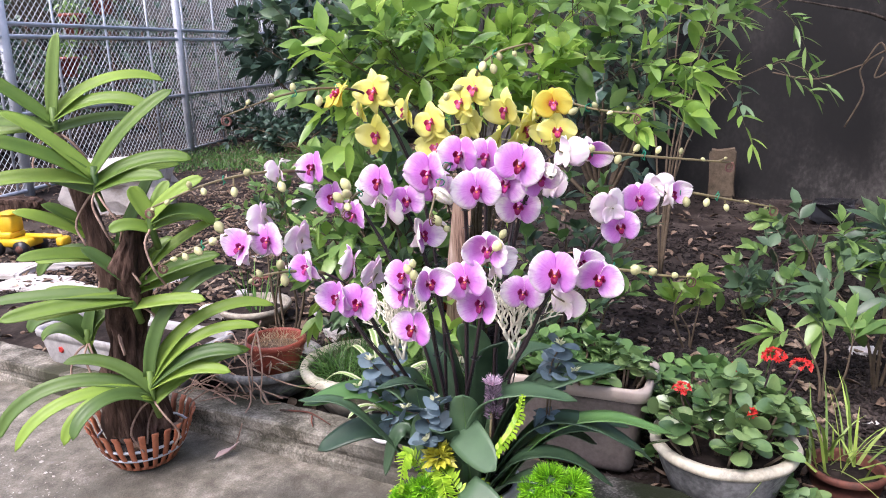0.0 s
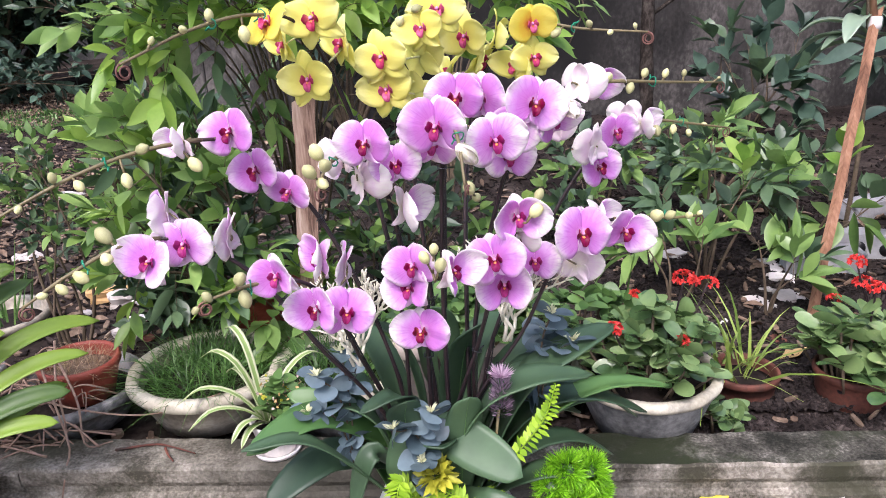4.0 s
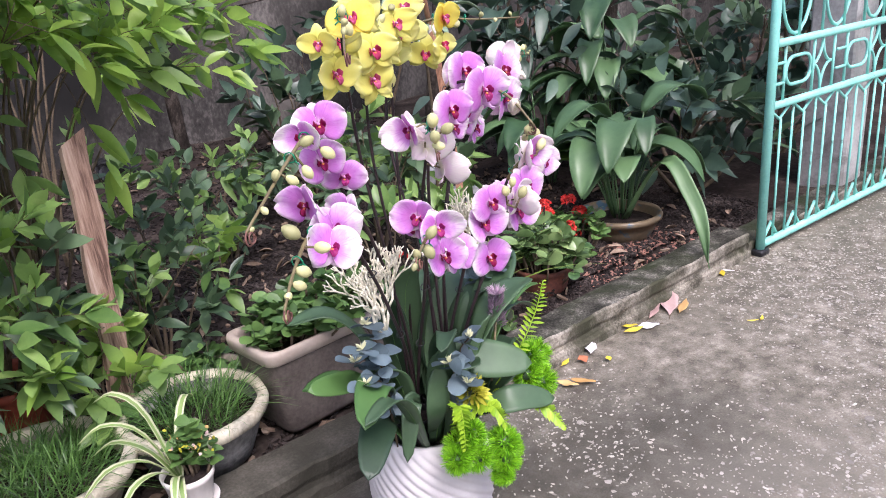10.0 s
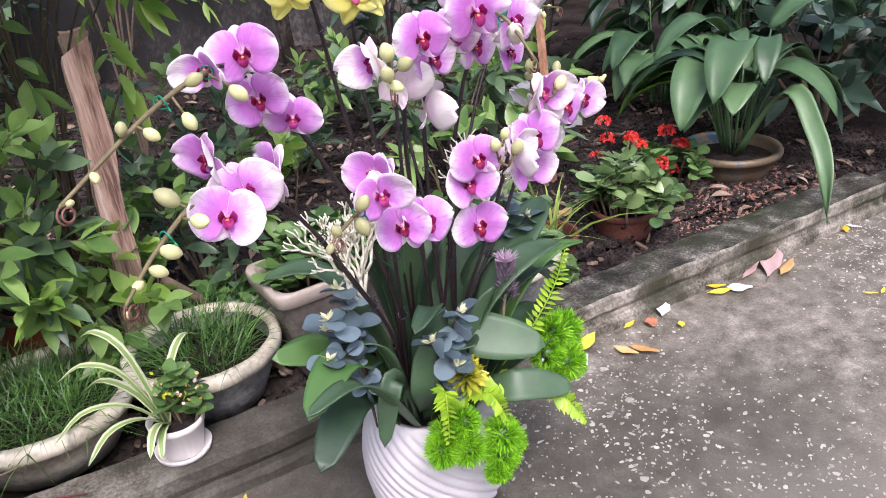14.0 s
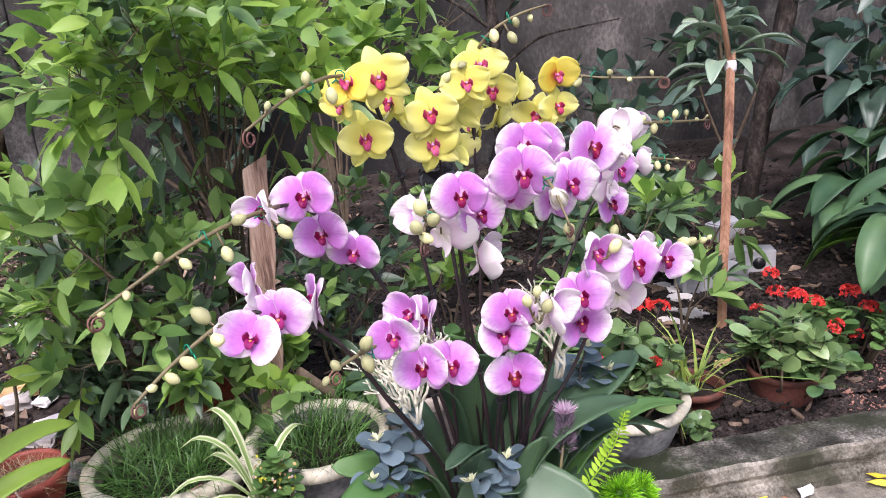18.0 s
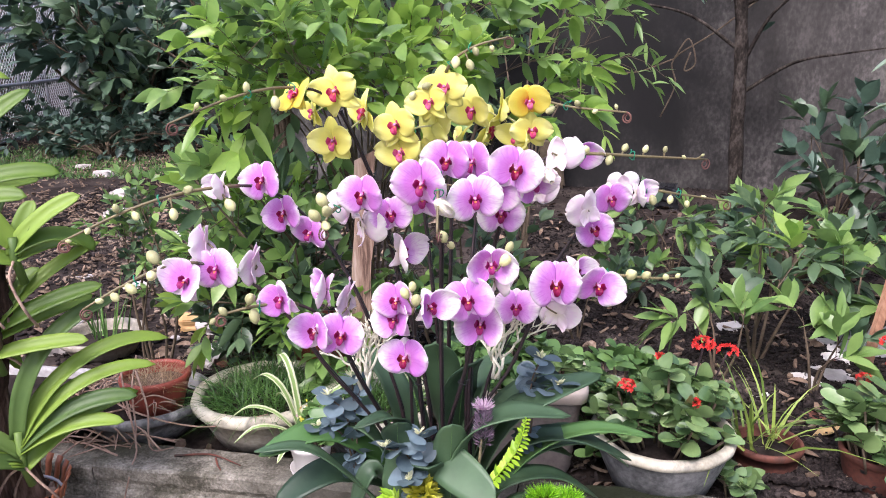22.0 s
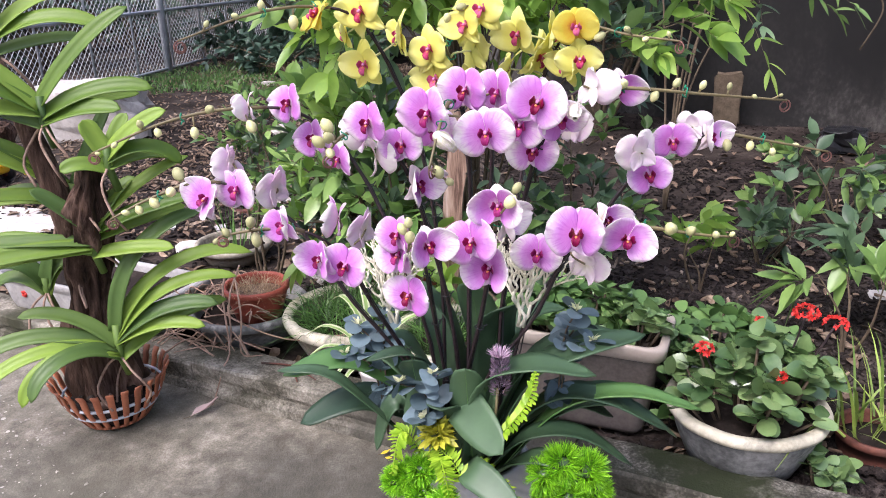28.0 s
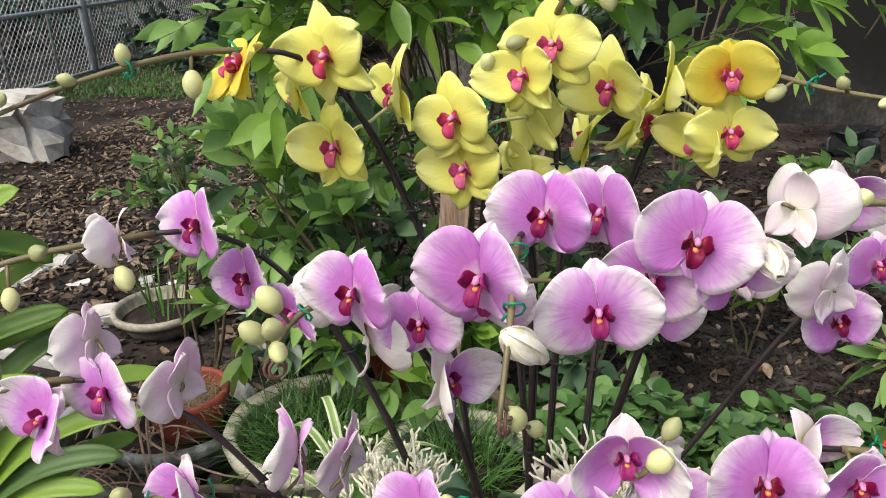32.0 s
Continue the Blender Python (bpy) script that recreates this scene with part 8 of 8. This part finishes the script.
fr = random.Random(3)
for x, y, rz in ((-10.3, 4.6, 106), (-10.9, 6.6, 106), (-11.5, 8.6, 106), (-12.1, 10.6, 106)):
    shelf(x, y, rz)
    for z in (0.37, 0.97, 1.57):
        for k in (-.6, -.2, .2, .6):
            if fr.random() < .75:
                q = pose(x, y, 0, 0, 0, rz) @ Vector((k + fr.uniform(-.06, .06), 0, z))
                bowl("shelf_pot", q.x, q.y, q.z, fr.uniform(.08, .13), fr.uniform(.12, .2), fr.choice(("terracotta", "grey_bowl", "black_plastic", "glaze")), .02, "small pot on a rack behind the fence", group="pots on the racks")
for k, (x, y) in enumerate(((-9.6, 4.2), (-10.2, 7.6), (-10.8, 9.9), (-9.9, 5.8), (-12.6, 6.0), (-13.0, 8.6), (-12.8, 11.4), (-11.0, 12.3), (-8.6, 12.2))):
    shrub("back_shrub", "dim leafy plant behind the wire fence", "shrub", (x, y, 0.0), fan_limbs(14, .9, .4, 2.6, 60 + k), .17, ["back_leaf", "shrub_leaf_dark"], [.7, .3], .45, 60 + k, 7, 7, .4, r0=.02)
# added dark sheet that stands in for the dim space past the racks
top("dark_board", "dark backdrop sheet added behind the plant racks", "wall", kind="structure", me=wall_mesh("dark_board", -14.99, -14.9, -6, 13.39, 2.9, M["twig"]))

# ---- blocks and rubbish in the bed ----
def hollow_block():
    ob = top("hollow_block", "grey cement block with two round holes", "block", at=pose(0.98, 3.36, 0.05, 0, 0, -20))
    bm = bmesh.new()
    bmesh.ops.create_cube(bm, size=1.0, matrix=Matrix.Translation((0, 0, .065)) @ Matrix.Diagonal((.26, .1, .13, 1)))
    bmesh.ops.bevel(bm, geom=list(bm.edges), offset=.004, segments=1, affect="EDGES")
    me = bpy.data.meshes.new("block_body")
    bm.to_mesh(me)
    bm.free()
    me.materials.append(M["grey_block"])
    part("block_body", me, ob)
    # block is uncut: a black plug gives the shade of each hole
    for x in (-.055, .055):
        g = Geo()
        tube_geo(g, [(x, -.0515, .068), (x, -.02, .068)], .03, 18)
        part("hole", g.mesh("hole", M["black_plastic"]), ob, "black plug in place of a shaded round hole")


hollow_block()
g = Geo()
box_geo(g, (2.55, 2.02, 1.3), (.24, .24, 2.6), bev=.012)
top("gate_pillar", "pale plastered pillar behind the gate", "pillar", kind="structure", me=g.mesh("gate_pillar", M["shell_glaze"], False))
rock("brick", "pale grey cement brick on the mulch", "brick", (0.72, 3.22, BED - .01), (.3, .13, .11), "grey_block", 5, .03, -6, 2)
rock("brick", "broken grey brick by the wall", "brick", (1.2, 3.9, BED - .01), (.24, .12, .1), "grey_block", 6, .05, 30, 2)
rock("timber_offcut", "weathered grey brown board leaning by the wall", "board", (-0.84, 6.6, BED), (.2, .07, .42), "twig", 7, .08, 5, 2)
rock("rubbish_bag", "black plastic bag lying by the wall", "bag", (0.0, 5.95, BED), (.26, .2, .16), "black_plastic", 8, .22, 0, 3)
bowl("flower_pot", 0.82, 4.9, BED, .09, .15, "terracotta", .02, "small clay pot with holes near the wall", waist=.75)
wr = random.Random(29)
for k in range(34):
    x, y = (wr.uniform(0.15, 1.1), wr.uniform(2.55, 3.5)) if k < 18 else (wr.uniform(-3.5, -1.9), wr.uniform(2.6, 4.2))
    s = wr.uniform(.025, .075)
    rock("pottery_shard", "broken pale pottery shard on the mulch", "shard", (x, y, BED - .004), (s * 1.4, s, s * .3), "shell" if wr.random() < .8 else "terracotta", 100 + k, .25, wr.uniform(0, 180), 1, "shards in the bed")
# black discs stand in for the shade inside the drain holes
for k in range(7):
    a = radians(-155 + k * 22)
    g = Geo()
    z = .06 + (.03 if k % 2 else 0)
    rr = .115 * (.8 + .2 * z / .125)
    tube_geo(g, [(.095 * math.cos(a), .095 * math.sin(a), z), ((rr - .001) * math.cos(a), (rr - .001) * math.sin(a), z)], .0085, 10)
    part("drain_hole", g.mesh("drain_hole", M["black_plastic"]), B["hole"], "black disc in place of a shaded drain hole")

vine = top("hanging_vine", "thin dry vine hanging before the wall", "vine")
for ln in ([(0.9, 6.3, 1.75), (0.4, 6.4, 1.35), (0.1, 6.4, 1.15), (0.12, 6.4, 0.95), (0.02, 6.42, 0.7)], [(0.1, 6.4, 1.15), (0.2, 6.38, 1.3), (0.26, 6.38, 1.12), (0.18, 6.38, 1.06), (0.22, 6.38, 1.2)],
           [(0.1, 6.4, 1.15), (-0.2, 6.42, 1.05), (-0.5, 6.45, 1.1)]):
    g = Geo()
    tube_geo(g, curve_pts(ln, 20), .006, 5)
    part("strand", g.mesh("strand", M["twig"]), vine)

# ---- fallen leaves and scraps on the pavement ----
def fallen(x, y, L, w, rz, mat, label, curl=.55, z=0.006):
    ob = top("fallen_leaf", label, "leaf", "fallen leaves on the pavement", at=pose(x, y, z, 0, 0, rz))
    me = strap_mesh("blade", [(-L / 2, 0, 0.002), (-L / 6, 0, L * .05 * curl), (L / 6, 0, L * .08 * curl), (L / 2, 0, L * .3 * curl)], w / 2, M[mat], .0008, n=10, m=5, fold=curl * .6,
                    shape=lambda u: max(.03, math.sin(math.pi * min(1, .04 + .95 * u ** 1.15)) ** 1.15 * (1 + .1 * math.sin(u * 17 + x * 40))), twist=.5 * math.sin(x * 50), wave=w * .05)
    part("blade", me, ob)
    g = Geo()
    tube_geo(g, [(-L / 2, 0, .002), (-L * .72, L * .03, .003)], .0012, 4)
    part("stalk", g.mesh("stalk", M["twig"]), ob)


fallen(-0.11, 1.830, .11, .045, 15, "yellow_leaf", "pale yellow fallen leaf on the concrete")
fallen(-0.036, 1.735, .075, .026, 120, "tan_leaf", "tan spotted fallen leaf on the concrete", .4)
fallen(0.008, 1.710, .09, .035, 128, "tan_leaf", "tan fallen leaf on the concrete", .3)
fallen(0.065, 1.830, .05, .02, 10, "yellow_leaf", "small yellow green fallen leaf")
fallen(0.125, 1.800, .045, .04, 70, "terracotta_leaf", "small orange brown fallen leaf", .5)
fallen(0.205, 1.828, .07, .045, 40, "pale_leaf", "small white curled fallen leaf", .6)
fallen(0.187, 1.738, .03, .022, 60, "yellow_leaf", "tiny yellow green fallen leaf")
fallen(-0.435, 1.790, .1, .045, 170, "brown_leaf", "dark brown fallen leaf on the concrete", .5)
fallen(-1.146, 1.810, .035, .016, 60, "yellow_leaf", "small yellow fallen leaf by the kerb")
fallen(-1.125, 1.790, .02, .012, 20, "yellow_leaf", "small yellow fallen leaf by the kerb")
fallen(-1.79, 1.765, .1, .04, 70, "pink_leaf", "curled reddish fallen leaf by the kerb", 1.0)
fallen(-1.524, 1.306, .085, .032, 175, "yellow_leaf", "bright yellow fallen leaf on the concrete")
fallen(0.70, 1.830, .2, .075, 35, "pink_leaf", "large faded fallen leaf by the kerb", .45)
fallen(0.71, 1.775, .12, .04, 20, "tan_leaf", "yellowed fallen leaf by the kerb", .3)
fallen(0.437, 1.830, .07, .025, 160, "yellow_leaf", "yellow fallen leaf by the kerb")
fallen(0.488, 1.780, .085, .04, 150, "pale_leaf", "pale fallen leaf by the kerb", .3)
fallen(0.42, 1.800, .08, .025, -30, "yellow_leaf", "yellow green fallen leaf by the kerb")
fallen(0.60, 1.830, .12, .03, 15, "pink_leaf", "narrow faded fallen leaf by the kerb", .4)
fallen(1.10, 1.830, .05, .025, 40, "yellow_leaf", "small yellow fallen leaf by the gate")
fallen(1.14, 1.830, .06, .02, 130, "pale_leaf", "small pale fallen leaf by the gate")
fallen(0.76, 1.515, .05, .012, 150, "yellow_leaf", "thin yellow fallen leaf on the concrete")
fallen(0.80, 1.500, .04, .012, 20, "yellow_leaf", "thin yellow fallen leaf on the concrete")
fallen(0.32, 2.45, .1, .05, 20, "tan_leaf", "dry brown leaf in the bed", .9, BED + .02)
g = Geo()
rows = [[Vector((u * .135, v * .062, .003 + .004 * math.sin(u * 9 + v * 3))) for v in (0, .33, .66, 1)] for u in (0, .25, .5, .75, 1)]
sheet_geo(g, rows, .0008)
ps = top("paper_scrap", "white torn paper scrap on the concrete", "paper", at=pose(-0.27, 1.835, .004, 0, 0, -42), me=g.mesh("paper_scrap", M["paper"]))


# ---- bark, litter, grass and gravel ----
def chips(name, label, n, spots, size, mat, seed, lift=.004):
    """Thin bent flakes lying every way on the soil."""
    r = np.random.default_rng(seed)
    V, F = [], []
    for k in range(n):
        x0, x1, y0, y1 = spots[r.integers(len(spots))]
        x, y = r.uniform(x0, x1), r.uniform(y0, y1)
        z = bed_height(x, y) + lift * r.uniform(.2, 1.6)
        L, w = size * r.uniform(.4, 1.3), size * r.uniform(.18, .5)
        q = Euler((r.normal(0, .35), r.normal(0, .35), r.uniform(0, 6.28))).to_matrix()
        h = size * .09
        b = len(V)
        for sx, sy in ((-1, -.7), (.1, -1), (1, -.5), (.8, .6), (-.2, 1), (-1, .5)):
            for zz in (-h, h):
                p = q @ Vector((sx * L / 2, sy * w / 2, zz + .15 * L * sx * sx * .3))
                V.append((x + p.x, y + p.y, z + p.z))
        F.append(tuple(b + 1 + 2 * i for i in range(6)))
        for i in range(6):
            j = (i + 1) % 6
            F.append((b + 2 * i, b + 2 * j, b + 2 * j + 1, b + 2 * i + 1))
    top(name, label, "mulch", kind="stuff", me=mesh_of(name, V, F, M[mat], smooth=False))


chips("bark_mulch", "dark bark mulch covering the bed", 30000, [(-1.6, 1.6, 2.02, 3.2), (-1.2, 1.5, 3.0, 5.5), (0.4, 2.0, 2.02, 2.9), (-0.1, 0.8, 2.01, 2.5), (-0.6, 0.9, 2.5, 4.2)], .031, "mulch", 201)
chips("bark_mulch", "dark bark mulch covering the far bed", 13000, [(-5, 2.5, 3, 6.8), (-4.5, -1.4, 2.5, 5.0), (-5, -2, 5, 7.5)], .038, "mulch", 202)
chips("dry_litter", "dry leaf litter over the bed", 1000, [(-1.5, 1.6, 2.02, 4.0), (-4.5, -1.6, 2.05, 4.5)], .045, "litter", 203, .012)
chips("dry_litter", "pale litter on the far earth", 9000, [(-9, -3.0, 3.2, 9.5), (-7.5, -4, 7, 9.5), (-5.5, -2.2, 2.8, 6)], .042, "litter", 204, .014)
chips("red_chips", "reddish clay chips along the kerb", 700, [(0.55, 1.3, 2.01, 2.3), (0.5, 1.4, 2.01, 2.5)], .03, "clay_chips", 205)
lr2 = np.random.default_rng(206)
P = [(x, y, bed_height(x, y) + .012) for x, y in zip(lr2.uniform(-5, 1.8, 900), lr2.uniform(2.05, 6, 900))]
top("dry_leaves", "curled dry leaves scattered over the bed", "leaf litter", kind="stuff", me=leaf_cloud("dry_leaves", P, lr2.normal(0, 1, (900, 3)) * (1, 1, .15), .075, .032, M["litter"], lr2, -.1, .8, 1.5))


def lawn(name, label, n, x, y, rx, ry, h, mat, seed):
    r = np.random.default_rng(seed)
    V, F = [], []
    for k in range(n):
        a, q = r.uniform(0, 6.283), math.sqrt(r.uniform(0, 1))
        px, py = x + rx * q * math.cos(a), y + ry * q * math.sin(a)
        z = bed_height(px, py)
        d, s = r.normal(0, .5, 2) * h, r.normal(0, 1, 2) * .006
        b = len(V)
        V += [(px - s[0], py - s[1], z), (px + s[0], py + s[1], z), (px + d[0], py + d[1], z + h * r.uniform(.5, 1.2))]
        F.append((b, b + 1, b + 2))
    top(name, label, "grass", kind="stuff", me=mesh_of(name, V, F, M[mat]))


lawn("grass_patch", "thin patch of short grass on bare earth", 3800, -5.9, 7.4, 1.7, .7, .05, "grass", 211)
lawn("grass_patch", "thin weeds along the fence foot", 2500, -7.3, 7.6, 1.0, 1.4, .07, "grass", 212)


def gravel(n, seed, grow):
    """Pale stones worn flush in the concrete, in patches."""
    r = np.random.default_rng(seed)
    V, F = [], []
    made = 0
    while made < n:
        x, y = r.uniform(-2.6, 3.4), r.uniform(-.6, 1.84)
        dens = noise.noise(Vector((x * 1.1 + 3, y * 1.1, 5))) + (.3 if x > -.35 else -.32) - (grow - 1) * .2 - max(0.0, y - 1.0) * .5 + (.2 if x > -.4 and y < .95 else 0)
        if r.uniform(-.55, .55) > dens:
            continue
        made += 1
        s = (abs(r.normal(0, .0036)) + .0016) * grow
        a0, el = r.uniform(0, 6.28), r.uniform(.3, .85)
        z = 0.004 * noise.noise(Vector((x * 1.3, y * 1.3, 0))) - 0.003
        b = len(V)
        m = 6
        for k in range(m):
            a = a0 + 6.283 * k / m
            q = s * r.uniform(.6, 1.2)
            cx, cy = q * math.cos(a), q * el * math.sin(a)
            V.append((x + cx * math.cos(a0) - cy * math.sin(a0), y + cx * math.sin(a0) + cy * math.cos(a0), z - .001))
        for k in range(m):
            V.append((x + (V[b + k][0] - x) * .8, y + (V[b + k][1] - y) * .8, z + .0016))
        F.append(tuple(b + m + k for k in range(m)))
        for k in range(m):
            F.append((b + k, b + (k + 1) % m, b + m + (k + 1) % m, b + m + k))
    top("exposed_gravel", "pale gravel showing through worn concrete", "gravel", kind="stuff", me=mesh_of("exposed_gravel", V, F, M["gravel"], smooth=False))


gravel(40000, 221, 0.9)
gravel(5000, 222, 1.5)
